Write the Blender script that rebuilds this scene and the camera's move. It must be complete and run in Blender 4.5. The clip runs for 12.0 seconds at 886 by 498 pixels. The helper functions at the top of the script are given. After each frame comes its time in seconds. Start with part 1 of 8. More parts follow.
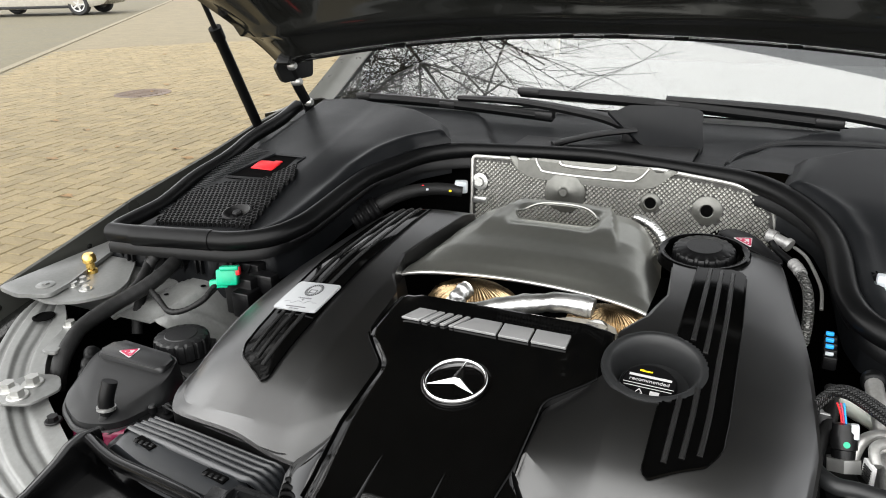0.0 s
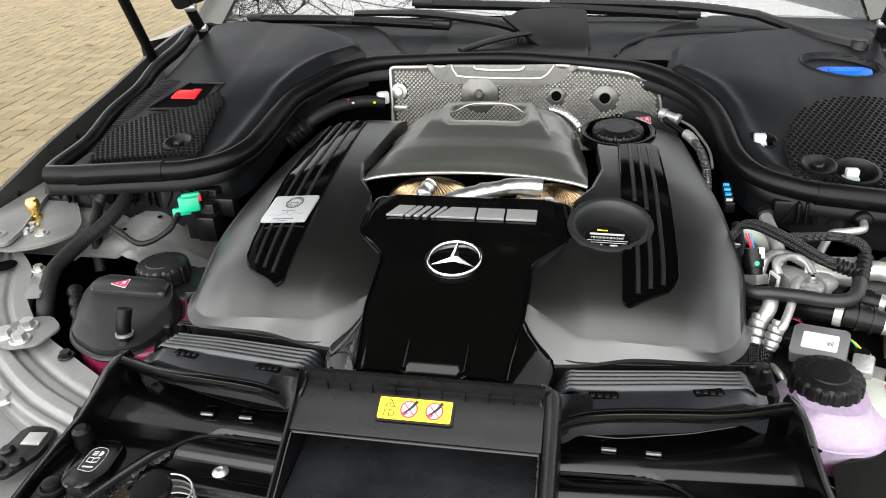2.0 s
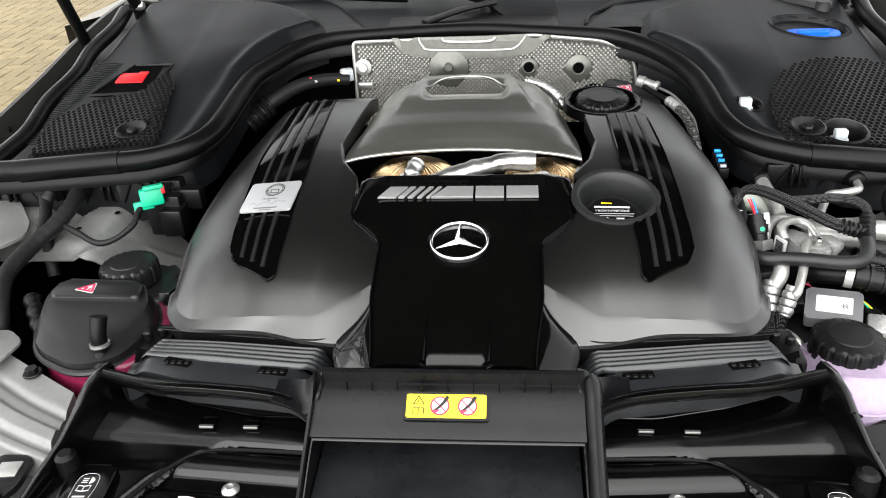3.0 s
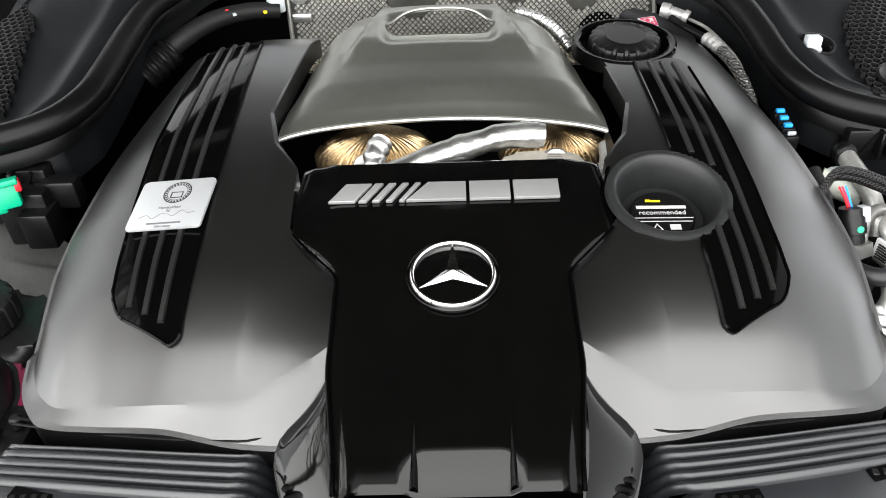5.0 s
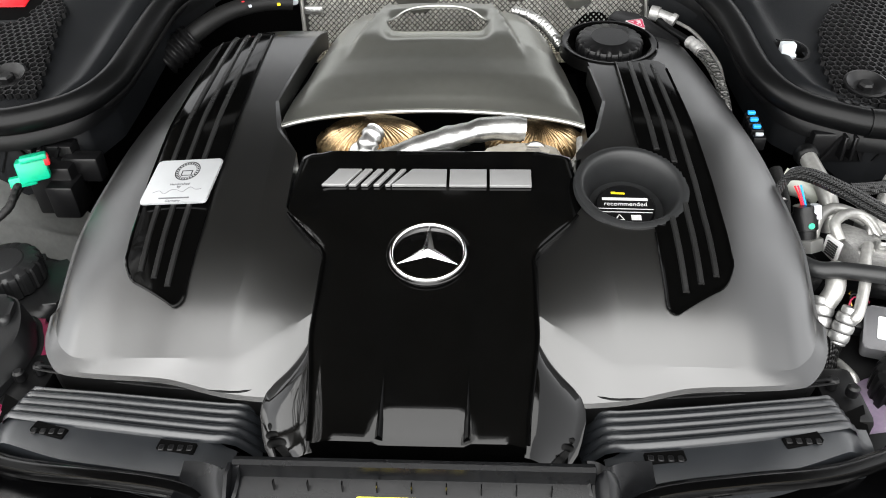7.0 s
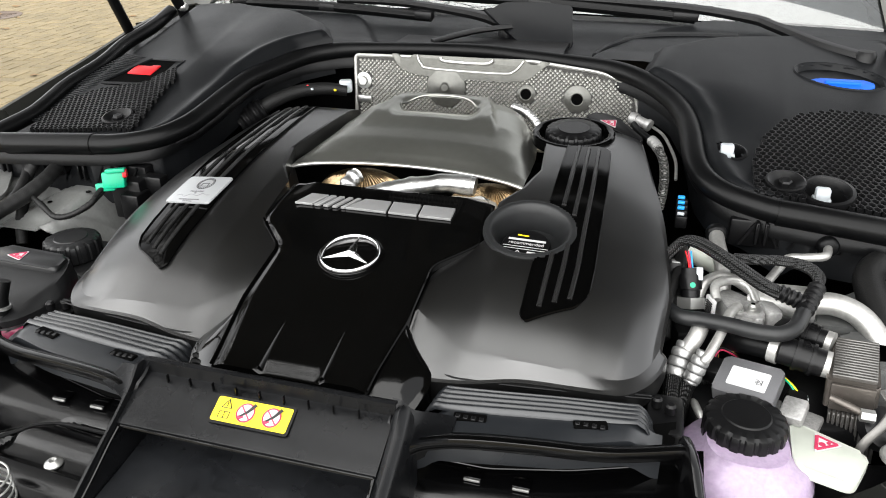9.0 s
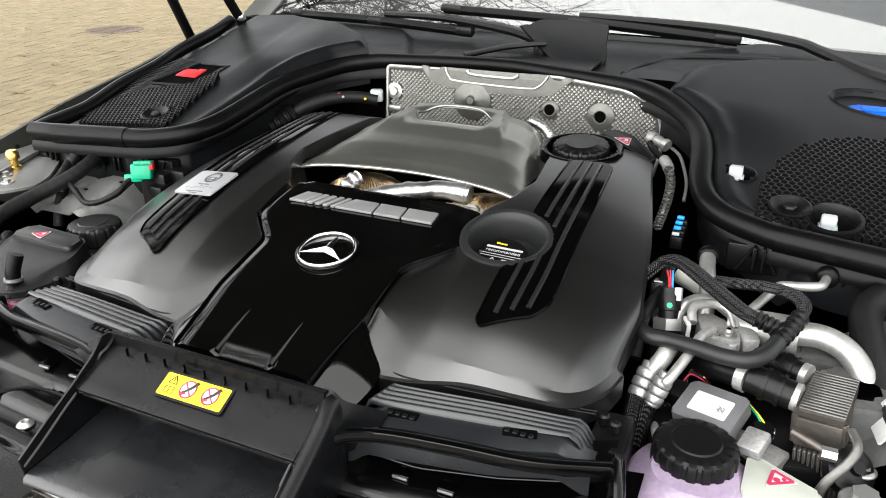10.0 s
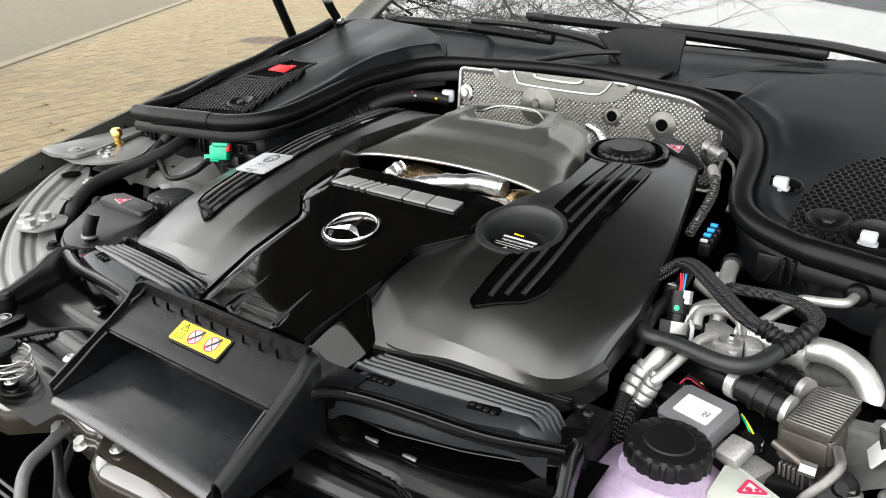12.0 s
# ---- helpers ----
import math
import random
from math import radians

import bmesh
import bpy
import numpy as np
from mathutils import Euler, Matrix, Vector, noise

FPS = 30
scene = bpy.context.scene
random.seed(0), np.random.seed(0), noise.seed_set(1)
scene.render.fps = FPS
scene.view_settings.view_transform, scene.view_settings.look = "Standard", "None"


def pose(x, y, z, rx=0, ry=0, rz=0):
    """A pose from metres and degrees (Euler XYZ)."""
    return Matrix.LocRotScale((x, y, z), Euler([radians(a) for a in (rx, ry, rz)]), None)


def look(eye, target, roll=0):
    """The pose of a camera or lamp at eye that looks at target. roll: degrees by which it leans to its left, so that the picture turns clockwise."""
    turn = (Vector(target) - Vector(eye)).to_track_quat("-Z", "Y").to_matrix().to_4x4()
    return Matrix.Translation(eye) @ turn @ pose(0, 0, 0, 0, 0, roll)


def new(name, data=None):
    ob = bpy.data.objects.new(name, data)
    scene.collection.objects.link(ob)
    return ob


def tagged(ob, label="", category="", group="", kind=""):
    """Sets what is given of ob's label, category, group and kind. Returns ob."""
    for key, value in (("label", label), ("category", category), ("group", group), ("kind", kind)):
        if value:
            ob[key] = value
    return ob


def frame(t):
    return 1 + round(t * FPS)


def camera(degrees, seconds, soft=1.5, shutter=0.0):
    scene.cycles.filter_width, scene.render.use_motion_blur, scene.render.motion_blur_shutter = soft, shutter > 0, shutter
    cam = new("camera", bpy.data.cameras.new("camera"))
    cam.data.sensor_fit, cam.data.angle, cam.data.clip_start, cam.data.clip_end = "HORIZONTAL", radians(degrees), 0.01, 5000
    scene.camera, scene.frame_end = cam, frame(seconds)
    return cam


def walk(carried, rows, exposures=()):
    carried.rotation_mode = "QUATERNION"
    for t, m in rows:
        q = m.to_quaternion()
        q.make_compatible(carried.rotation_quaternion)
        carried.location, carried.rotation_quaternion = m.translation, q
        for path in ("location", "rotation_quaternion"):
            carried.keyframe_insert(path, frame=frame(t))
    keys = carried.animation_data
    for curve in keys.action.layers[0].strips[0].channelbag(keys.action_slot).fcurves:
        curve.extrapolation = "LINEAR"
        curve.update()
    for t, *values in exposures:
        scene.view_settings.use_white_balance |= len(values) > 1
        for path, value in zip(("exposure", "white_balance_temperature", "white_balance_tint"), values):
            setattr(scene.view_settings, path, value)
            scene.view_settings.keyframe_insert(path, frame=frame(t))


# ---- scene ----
cam = camera(61.4, 12.0, soft=1.0)
PATH = [
    (0, (0.276, -0.592, 1.298), (-0.535, 1.087, 0.575), -1.5),
    (0.5, (0.299, -0.625, 1.3), (-0.448, 1.09, 0.59), -1.7),
    (1, (0.28, -0.668, 1.314), (-0.382, 1.058, 0.55), -2.1),
    (1.5, (0.206, -0.729, 1.307), (-0.321, 0.994, 0.44), -2.6),
    (2, (0.15, -0.76, 1.328), (-0.22, 0.966, 0.389), -2.9),
    (2.5, (0.09, -0.769, 1.319), (-0.16, 0.961, 0.347), -2.9),
    (3, (0.053, -0.724, 1.308), (-0.118, 1.004, 0.315), -2.9),
    (3.2, (0.046, -0.69, 1.292), (-0.103, 1.036, 0.292), -2.9),
    (4.8, (0.005, -0.482, 1.261), (-0.03, 1.126, 0.073), -2.1),
    (5, (0.002, -0.442, 1.259), (-0.03, 1.155, 0.056), -2.2),
    (5.5, (-0.003, -0.332, 1.246), (-0.029, 1.232, 0.0), -2.0),
    (6, (0.0, -0.32, 1.245), (-0.034, 1.219, -0.031), -2.1),
    (6.5, (0.009, -0.407, 1.271), (-0.038, 1.128, -0.01), -1.7),
    (7, (0.042, -0.495, 1.294), (-0.051, 1.078, 0.061), -1.5),
    (7.2, (0.062, -0.518, 1.294), (-0.061, 1.088, 0.108), -1.8),
    (8.8, (0.278, -0.654, 1.269), (-0.192, 1.055, 0.342), -0.9),
    (9, (0.303, -0.656, 1.271), (-0.212, 1.049, 0.363), -0.8),
    (9.5, (0.374, -0.64, 1.263), (-0.26, 1.043, 0.388), -0.6),
    (10, (0.428, -0.624, 1.25), (-0.329, 1.023, 0.404), -0.4),
    (10.5, (0.473, -0.614, 1.239), (-0.391, 0.991, 0.416), -0.2),
    (11, (0.505, -0.608, 1.232), (-0.445, 0.956, 0.423), -0.2),
    (11.5, (0.535, -0.602, 1.226), (-0.479, 0.924, 0.426), -0.1),
    (12, (0.555, -0.596, 1.225), (-0.508, 0.899, 0.429), -0.1),
]
walk(cam, [(t, look(eye, target, roll)) for t, eye, target, roll in PATH], [(0, 2.04), (2, 2.14), (3.2, 2.25), (5, 2.40), (7, 2.38), (9, 2.14), (12, 2.08)])

# ---- world and light ----
SUN_EL, SUN_ROT = 50.0, 205.0
world = bpy.data.worlds.new("sky")
scene.world = world
world.use_nodes = True
wn, wl = world.node_tree.nodes, world.node_tree.links
wn.clear()
sky = wn.new("ShaderNodeTexSky")
sky.sky_type, sky.sun_disc = "NISHITA", False
sky.sun_elevation, sky.sun_rotation = radians(SUN_EL), radians(SUN_ROT)
sky.air_density, sky.dust_density, sky.ozone_density = 1.0, 0.4, 1.0
hsv = wn.new("ShaderNodeHueSaturation")
hsv.inputs["Saturation"].default_value = 0.04
bg = wn.new("ShaderNodeBackground")
bg.inputs["Strength"].default_value = 0.11
wo = wn.new("ShaderNodeOutputWorld")
wl.new(sky.outputs[0], hsv.inputs["Color"])
wl.new(hsv.outputs[0], bg.inputs["Color"])
wl.new(bg.outputs[0], wo.inputs["Surface"])
sun = new("sun", bpy.data.lights.new("sun", "SUN"))
sun.data.energy, sun.data.angle, sun.data.color = 1.65, radians(125), (1.0, 0.985, 0.95)
sun.matrix_world = look((-1.60, -3.45, 5.43), (0, 0, 0.9))


# ---- materials ----
def mat(name, col, rough=0.5, metal=0.0, var=0.12, scale=9.0, rvar=0.08, bump=0.0, bscale=600.0, coat=0.0, trans=0.0, ior=1.45, spec=0.5, sub=0.0, per=0.0):
    m = bpy.data.materials.new(name)
    m.use_nodes = True
    n, l = m.node_tree.nodes, m.node_tree.links
    b = n["Principled BSDF"]
    tc = n.new("ShaderNodeTexCoord")
    n1 = n.new("ShaderNodeTexNoise")
    n1.inputs["Scale"].default_value, n1.inputs["Detail"].default_value = scale, 5
    n2 = n.new("ShaderNodeTexNoise")
    n2.inputs["Scale"].default_value, n2.inputs["Detail"].default_value = scale * 9, 4
    l.new(tc.outputs["Object"], n1.inputs["Vector"])
    l.new(tc.outputs["Object"], n2.inputs["Vector"])
    mixn = n.new("ShaderNodeMath")
    mixn.operation = "ADD"
    l.new(n1.outputs["Fac"], mixn.inputs[0])
    l.new(n2.outputs["Fac"], mixn.inputs[1])
    mr = n.new("ShaderNodeMapRange")
    mr.inputs["From Min"].default_value, mr.inputs["From Max"].default_value = 0.7, 1.3
    mr.inputs["To Min"].default_value, mr.inputs["To Max"].default_value = 1 - var, 1 + var
    l.new(mixn.outputs[0], mr.inputs["Value"])
    fac = mr.outputs[0]
    if per:
        oi = n.new("ShaderNodeObjectInfo")
        gi = n.new("ShaderNodeNewGeometry")
        ad = n.new("ShaderNodeMath")
        ad.operation = "ADD"
        l.new(oi.outputs["Random"], ad.inputs[0])
        l.new(gi.outputs["Random Per Island"], ad.inputs[1])
        fr = n.new("ShaderNodeMath")
        fr.operation = "FRACT"
        l.new(ad.outputs[0], fr.inputs[0])
        pr = n.new("ShaderNodeMapRange")
        pr.inputs["To Min"].default_value, pr.inputs["To Max"].default_value = 1 - per, 1 + per
        l.new(fr.outputs[0], pr.inputs["Value"])
        mu = n.new("ShaderNodeMath")
        mu.operation = "MULTIPLY"
        l.new(fac, mu.inputs[0])
        l.new(pr.outputs[0], mu.inputs[1])
        fac = mu.outputs[0]
    vm = n.new("ShaderNodeVectorMath")
    vm.operation = "SCALE"
    vm.inputs[0].default_value = col
    l.new(fac, vm.inputs["Scale"])
    l.new(vm.outputs[0], b.inputs["Base Color"])
    rr = n.new("ShaderNodeMapRange")
    rr.inputs["From Min"].default_value, rr.inputs["From Max"].default_value = 0.3, 0.7
    rr.inputs["To Min"].default_value, rr.inputs["To Max"].default_value = max(0.01, rough - rvar), min(1.0, rough + rvar)
    l.new(n1.outputs["Fac"], rr.inputs["Value"])
    l.new(rr.outputs[0], b.inputs["Roughness"])
    b.inputs["Metallic"].default_value = metal
    b.inputs["IOR"].default_value = ior
    b.inputs["Specular IOR Level"].default_value = spec
    b.inputs["Coat Weight"].default_value = coat
    b.inputs["Coat Roughness"].default_value = 0.03
    b.inputs["Transmission Weight"].default_value = trans
    if sub:
        b.inputs["Subsurface Weight"].default_value = sub
        b.inputs["Subsurface Radius"].default_value = (0.02, 0.015, 0.02)
    if bump:
        n3 = n.new("ShaderNodeTexNoise")
        n3.inputs["Scale"].default_value, n3.inputs["Detail"].default_value = bscale, 3
        l.new(tc.outputs["Object"], n3.inputs["Vector"])
        bp = n.new("ShaderNodeBump")
        bp.inputs["Strength"].default_value, bp.inputs["Distance"].default_value = bump, 0.001
        l.new(n3.outputs["Fac"], bp.inputs["Height"])
        l.new(bp.outputs[0], b.inputs["Normal"])
    return m


def waves(m, kind, size, dist, strength=1.0, axes=(0, 2), mask=False):
    """Fine regular relief on a material: kind 'dots' for an embossed lattice, 'lines' for a weave of diagonals."""
    n, l = m.node_tree.nodes, m.node_tree.links
    b = n["Principled BSDF"]
    tc = n.new("ShaderNodeTexCoord")
    sp = n.new("ShaderNodeSeparateXYZ")
    l.new(tc.outputs["Object"], sp.inputs[0])

    def math_(op, a, c):
        k = n.new("ShaderNodeMath")
        k.operation = op
        for i, v in enumerate((a, c)):
            if v is None:
                continue
            if isinstance(v, (int, float)):
                k.inputs[i].default_value = v
            else:
                l.new(v, k.inputs[i])
        return k.outputs[0]

    u, v = sp.outputs[axes[0]], sp.outputs[axes[1]]
    p, q = math_("ADD", u, v), math_("SUBTRACT", u, v)
    f = 2 * math.pi / size
    h = math_("MULTIPLY", math_("SINE", math_("MULTIPLY", p, f), None), math_("SINE", math_("MULTIPLY", q, f), None)) if kind == "dots" else math_("SINE", math_("MULTIPLY", p, f), None)
    bp = n.new("ShaderNodeBump")
    bp.inputs["Strength"].default_value, bp.inputs["Distance"].default_value = strength, dist
    l.new(h, bp.inputs["Height"])
    l.new(bp.outputs[0], b.inputs["Normal"])
    return m


M = dict(
    cover=mat("satin black engine cover", (0.0018, 0.0018, 0.0018), 0.295, var=0.08, rvar=0.015, bump=0.05, bscale=1500, spec=1.0, ior=1.62),
    gloss=mat("piano black", (0.0012, 0.0012, 0.0012), 0.05, var=0.2, rvar=0.02, spec=0.45),
    panel=mat("gloss black inset", (0.001, 0.001, 0.001), 0.07, var=0.2, rvar=0.02, spec=0.11),
    rib=mat("satin grey rib", (0.010, 0.010, 0.010), 0.3, var=0.1),
    silver=mat("satin titanium shroud", (0.27, 0.272, 0.25), 0.30, metal=0.9, var=0.05, rvar=0.03, bump=0.08, bscale=2500),
    beige=mat("beige moulded housing", (0.30, 0.28, 0.24), 0.5, var=0.1, bump=0.1),
    # silver_lip: shroud metal made paler to paint the glint on its edge
    silver_lip=mat("shroud lip with painted glint", (0.5, 0.5, 0.48), 0.3, metal=0.9, var=0.05),
    chrome=mat("chrome", (0.8, 0.8, 0.8), 0.06, metal=1.0, var=0.03, rvar=0.02),
    badge=mat("satin chrome", (0.27, 0.27, 0.27), 0.34, metal=0.45, var=0.04),
    plastic=mat("moulded black plastic", (0.0036, 0.0036, 0.0039), 0.36, var=0.15, rvar=0.06, bump=0.08, bscale=1200, spec=0.3),
    plastic_rough=mat("grained black plastic", (0.0048, 0.0053, 0.0061), 0.42, var=0.12, rvar=0.05, bump=0.14, bscale=1100, spec=0.22),
    ductmatt=mat("matt black duct plastic", (0.0035, 0.0037, 0.0042), 0.27, var=0.3, rvar=0.10, scale=14, bump=0.05, bscale=700, spec=0.3),
    ductplastic=mat("shiny black duct plastic", (0.0009, 0.0009, 0.001), 0.17, var=0.2, rvar=0.05, bump=0.02, bscale=500, spec=0.45),
    ductfloor=mat("dusty duct floor", (0.008, 0.0086, 0.0098), 0.28, var=0.35, scale=16, rvar=0.06, bump=0.02, bscale=60, spec=1.0),
    rubber=mat("black rubber", (0.0026, 0.0027, 0.0029), 0.36, var=0.15, bump=0.06, bscale=900, spec=0.18),
    bellows=mat("grey black bellows rubber", (0.0090, 0.0102, 0.0120), 0.33, var=0.12, bump=0.03, bscale=900, spec=0.7, ior=1.5),
    hoserubber=mat("matt grey hose rubber", (0.010, 0.0105, 0.011), 0.45, var=0.15, bump=0.08, bscale=700, spec=0.45),
    slam=mat("dusty brown grey plastic", (0.022, 0.019, 0.015), 0.14, var=0.15, rvar=0.06, scale=16, bump=0.03, bscale=400, spec=1.0, coat=0.5),
    tape=mat("cloth harness tape", (0.0065, 0.0065, 0.0065), 0.5, var=0.25, bump=0.4, bscale=700, spec=0.3),
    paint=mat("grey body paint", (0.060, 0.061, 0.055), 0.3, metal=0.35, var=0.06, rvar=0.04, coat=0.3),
    # body grey raised in colour for the sky light on offside panels
    litpaint=mat("grey body paint lightened for sky light", (0.165, 0.168, 0.163), 0.36, metal=0.25, var=0.12, rvar=0.08, scale=20, bump=0.06, bscale=300),
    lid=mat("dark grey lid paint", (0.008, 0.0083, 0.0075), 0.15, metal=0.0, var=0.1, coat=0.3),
    alu=mat("cast aluminium", (0.36, 0.357, 0.35), 0.48, metal=0.55, var=0.25, scale=40, rvar=0.12, bump=0.3, bscale=350),
    alupipe=mat("drawn aluminium pipe", (0.42, 0.416, 0.40), 0.42, metal=0.7, var=0.16, scale=30, rvar=0.10, bump=0.1, bscale=500),
    steel=mat("zinc plated steel", (0.44, 0.44, 0.425), 0.36, metal=0.85, var=0.08),
    crimp=mat("crimped aluminium", (0.38, 0.38, 0.375), 0.46, metal=0.8, var=0.25, scale=40, bump=0.3, bscale=300),
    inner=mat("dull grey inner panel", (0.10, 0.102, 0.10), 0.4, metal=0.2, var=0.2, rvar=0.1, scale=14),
    cooler_fin=mat("cooler fins", (0.15, 0.145, 0.138), 0.42, metal=0.8, var=0.15, scale=20),
    cooler=mat("bare alloy cooler", (0.115, 0.103, 0.092), 0.45, metal=0.8, var=0.12, scale=20, bump=0.2, bscale=300),
    brass=mat("brass", (0.75, 0.5, 0.14), 0.25, metal=1.0, var=0.08),
    foil=mat("heat foil", (0.62, 0.62, 0.61), 0.36, metal=1.0, var=0.15, scale=60, bump=1.0, bscale=75),
    gold=mat("gold heat foil", (0.40, 0.29, 0.165), 0.32, metal=1.0, var=0.5, scale=40, bump=0.6, bscale=220),
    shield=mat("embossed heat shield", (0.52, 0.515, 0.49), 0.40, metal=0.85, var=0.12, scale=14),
    # shield_gap: same steel, with the dark reflection between studs as colour
    shield_gap=mat("shield steel darkened between studs", (0.035, 0.034, 0.032), 0.5, metal=0.7, var=0.2, scale=14),
    shield_plain=mat("plain heat shield steel", (0.13, 0.13, 0.12), 0.42, metal=0.8, var=0.15, scale=14),
    braid=waves(mat("braided black sleeve", (0.0035, 0.0035, 0.0035), 0.34, var=0.1), "dots", 0.004, 0.0006, axes=(0, 1)),
    steelbraid=waves(mat("braided steel sleeve", (0.13, 0.13, 0.125), 0.35, metal=0.9, var=0.4, scale=60), "dots", 0.005, 0.0015, axes=(1, 2)),
    red=mat("red plastic", (0.62, 0.012, 0.018), 0.4, var=0.08),
    blue=mat("blue plastic", (0.008, 0.13, 0.72), 0.4, var=0.08),
    lightblue=mat("light blue clip", (0.02, 0.30, 0.75), 0.4, var=0.05),
    green=mat("green connector", (0.0, 0.36, 0.19), 0.4, var=0.1),
    yellow=mat("yellow label", (0.86, 0.66, 0.02), 0.4, var=0.03),
    white=mat("white print", (0.5, 0.5, 0.5), 0.45, var=0.02),
    nylon=mat("white nylon", (0.42, 0.45, 0.47), 0.35, var=0.05, sub=0.2),
    plaque=mat("brushed plaque", (0.38, 0.39, 0.40), 0.40, metal=0.4, var=0.03),
    black=mat("black print", (0.008, 0.008, 0.008), 0.5, var=0.05),
    magenta=mat("magenta print", (0.42, 0.03, 0.08), 0.45, var=0.05),
    greyplate=mat("grey sensor lid", (0.10, 0.10, 0.105), 0.45, var=0.08, bump=0.2),
    tank=mat("milky plastic tank", (0.34, 0.27, 0.37), 0.16, var=0.15, scale=22, sub=0.5),
    fluid=mat("pink coolant", (0.40, 0.14, 0.30), 0.35, var=0.15, scale=18, sub=0.4),
    tankblack=mat("satin black tank plastic", (0.0075, 0.0077, 0.0082), 0.36, var=0.15, rvar=0.06, bump=0.10, bscale=900, spec=0.5),
    maroon=mat("dark red tank plastic", (0.13, 0.009, 0.034), 0.25, var=0.2),
    ivory=mat("ivory plastic", (0.42, 0.44, 0.39), 0.4, var=0.05),
    # bay: shade put into the colour, for deep floors, gaps and holes
    bay=mat("near black for unlit depths", (0.0008, 0.0008, 0.0008), 0.9, var=0.3, spec=0.05),
    glass=mat("windscreen glass", (0.9, 0.95, 0.93), 0.01, var=0.0, rvar=0.0, trans=1.0, ior=1.9),
    dash=mat("dark dashboard", (0.012, 0.012, 0.013), 0.7, var=0.2),
    brick=mat("buff paving brick", (0.185, 0.147, 0.080), 0.85, var=0.16, scale=6, per=0.13, bump=0.6, bscale=220),
    joint=mat("sandy paving joint", (0.150, 0.125, 0.078), 0.95, var=0.25, scale=3, bump=0.6, bscale=120),
    asphalt=mat("grey asphalt", (0.105, 0.092, 0.058), 0.9, var=0.18, scale=1.5, bump=0.8, bscale=140),
    kerb=mat("concrete kerb", (0.17, 0.148, 0.10), 0.9, var=0.12, scale=5, bump=0.4, bscale=120),
    rust=mat("rusty iron", (0.105, 0.075, 0.055), 0.75, var=0.3, scale=20, bump=0.5, bscale=150),
    cream=mat("cream car paint", (0.36, 0.34, 0.29), 0.25, var=0.04, coat=0.5),
    tyre=mat("tyre rubber", (0.012, 0.012, 0.012), 0.7, var=0.2),
    bark=mat("dark bark", (0.045, 0.038, 0.03), 0.9, var=0.3, scale=12),
    leaf=mat("dry leaf", (0.20, 0.12, 0.05), 0.8, var=0.3, scale=40),
)


# ---- building helpers ----
def thing(name, at, label, category="", group="", kind=""):
    e = new(name)
    e.empty_display_size = 0.02
    e.location = at
    return tagged(e, label, category, group, kind)


def finish(name, bm, material, angle=38):
    me = bpy.data.meshes.new(name)
    bmesh.ops.remove_doubles(bm, verts=bm.verts, dist=1e-5)
    bmesh.ops.recalc_face_normals(bm, faces=bm.faces)
    bm.to_mesh(me)
    bm.free()
    me.materials.append(M[material] if isinstance(material, str) else material)
    me.shade_smooth()
    me.set_sharp_from_angle(angle=radians(angle))
    return me


def part(name, bm, material, parent=None, label="", angle=38):
    ob = new(name, finish(name, bm, material, angle))
    if parent is not None:
        ob.parent = parent
        if parent.parent is None and parent.type == "EMPTY":
            ob.matrix_parent_inverse = Matrix.Translation(-parent.location)
    if label:
        ob["label"] = label
    return ob


def solo(name, bm, material, label, category="", group="", kind="", angle=38):
    return tagged(part(name, bm, material, None, "", angle), label, category, group, kind)


def smooth_path(pts, n=8):
    """Catmull-Rom through the points."""
    p = [Vector(q) for q in pts]
    if len(p) < 3:
        return p
    out = []
    for i in range(len(p) - 1):
        a, b, c, d = p[max(i - 1, 0)], p[i], p[i + 1], p[min(i + 2, len(p) - 1)]
        for k in range(n):
            t = k / n
            out.append(0.5 * ((2 * b) + (c - a) * t + (2 * a - 5 * b + 4 * c - d) * t * t + (3 * b - a - 3 * c + d) * t ** 3))
    out.append(p[-1])
    return out


def tube(bm, pts, r, seg=12, n=8, ends=True, flat=1.0, ribs=None):
    """A round hose along the points; r: a number or a function of 0..1; ribs: (count, depth); flat squeezes it upright."""
    p = smooth_path(pts, n)
    if ribs:
        q = []
        for i in range(len(p) - 1):
            k = max(1, round((p[i + 1] - p[i]).length / 0.0015))
            q += [p[i].lerp(p[i + 1], j / k) for j in range(k)]
        p = q + [p[-1]]
    total = sum((p[i + 1] - p[i]).length for i in range(len(p) - 1))
    rings, s = [], 0.0
    up = Vector((0, 0, 1))
    side0 = None
    for i, c in enumerate(p):
        d = (p[min(i + 1, len(p) - 1)] - p[max(i - 1, 0)]).normalized()
        if side0 is None:
            side0 = d.cross(up)
            if side0.length < 0.05:
                side0 = d.cross(Vector((0, 1, 0)))
        side = (side0 - d * side0.dot(d)).normalized()
        side0 = side
        top = side.cross(d)
        if i:
            s += (c - p[i - 1]).length
        u = s / total
        rad = r(u) if callable(r) else r
        if ribs:
            rad += ribs[1] * (0.5 + 0.5 * math.sin(2 * math.pi * ribs[0] * u))
        rings.append([bm.verts.new(c + side * math.cos(a) * rad + top * math.sin(a) * rad * flat) for a in (2 * math.pi * k / seg for k in range(seg))])
    for a, b in zip(rings, rings[1:]):
        for k in range(seg):
            bm.faces.new((a[k], a[(k + 1) % seg], b[(k + 1) % seg], b[k]))
    if ends:
        bm.faces.new(rings[0][::-1])
        bm.faces.new(rings[-1])
    return bm


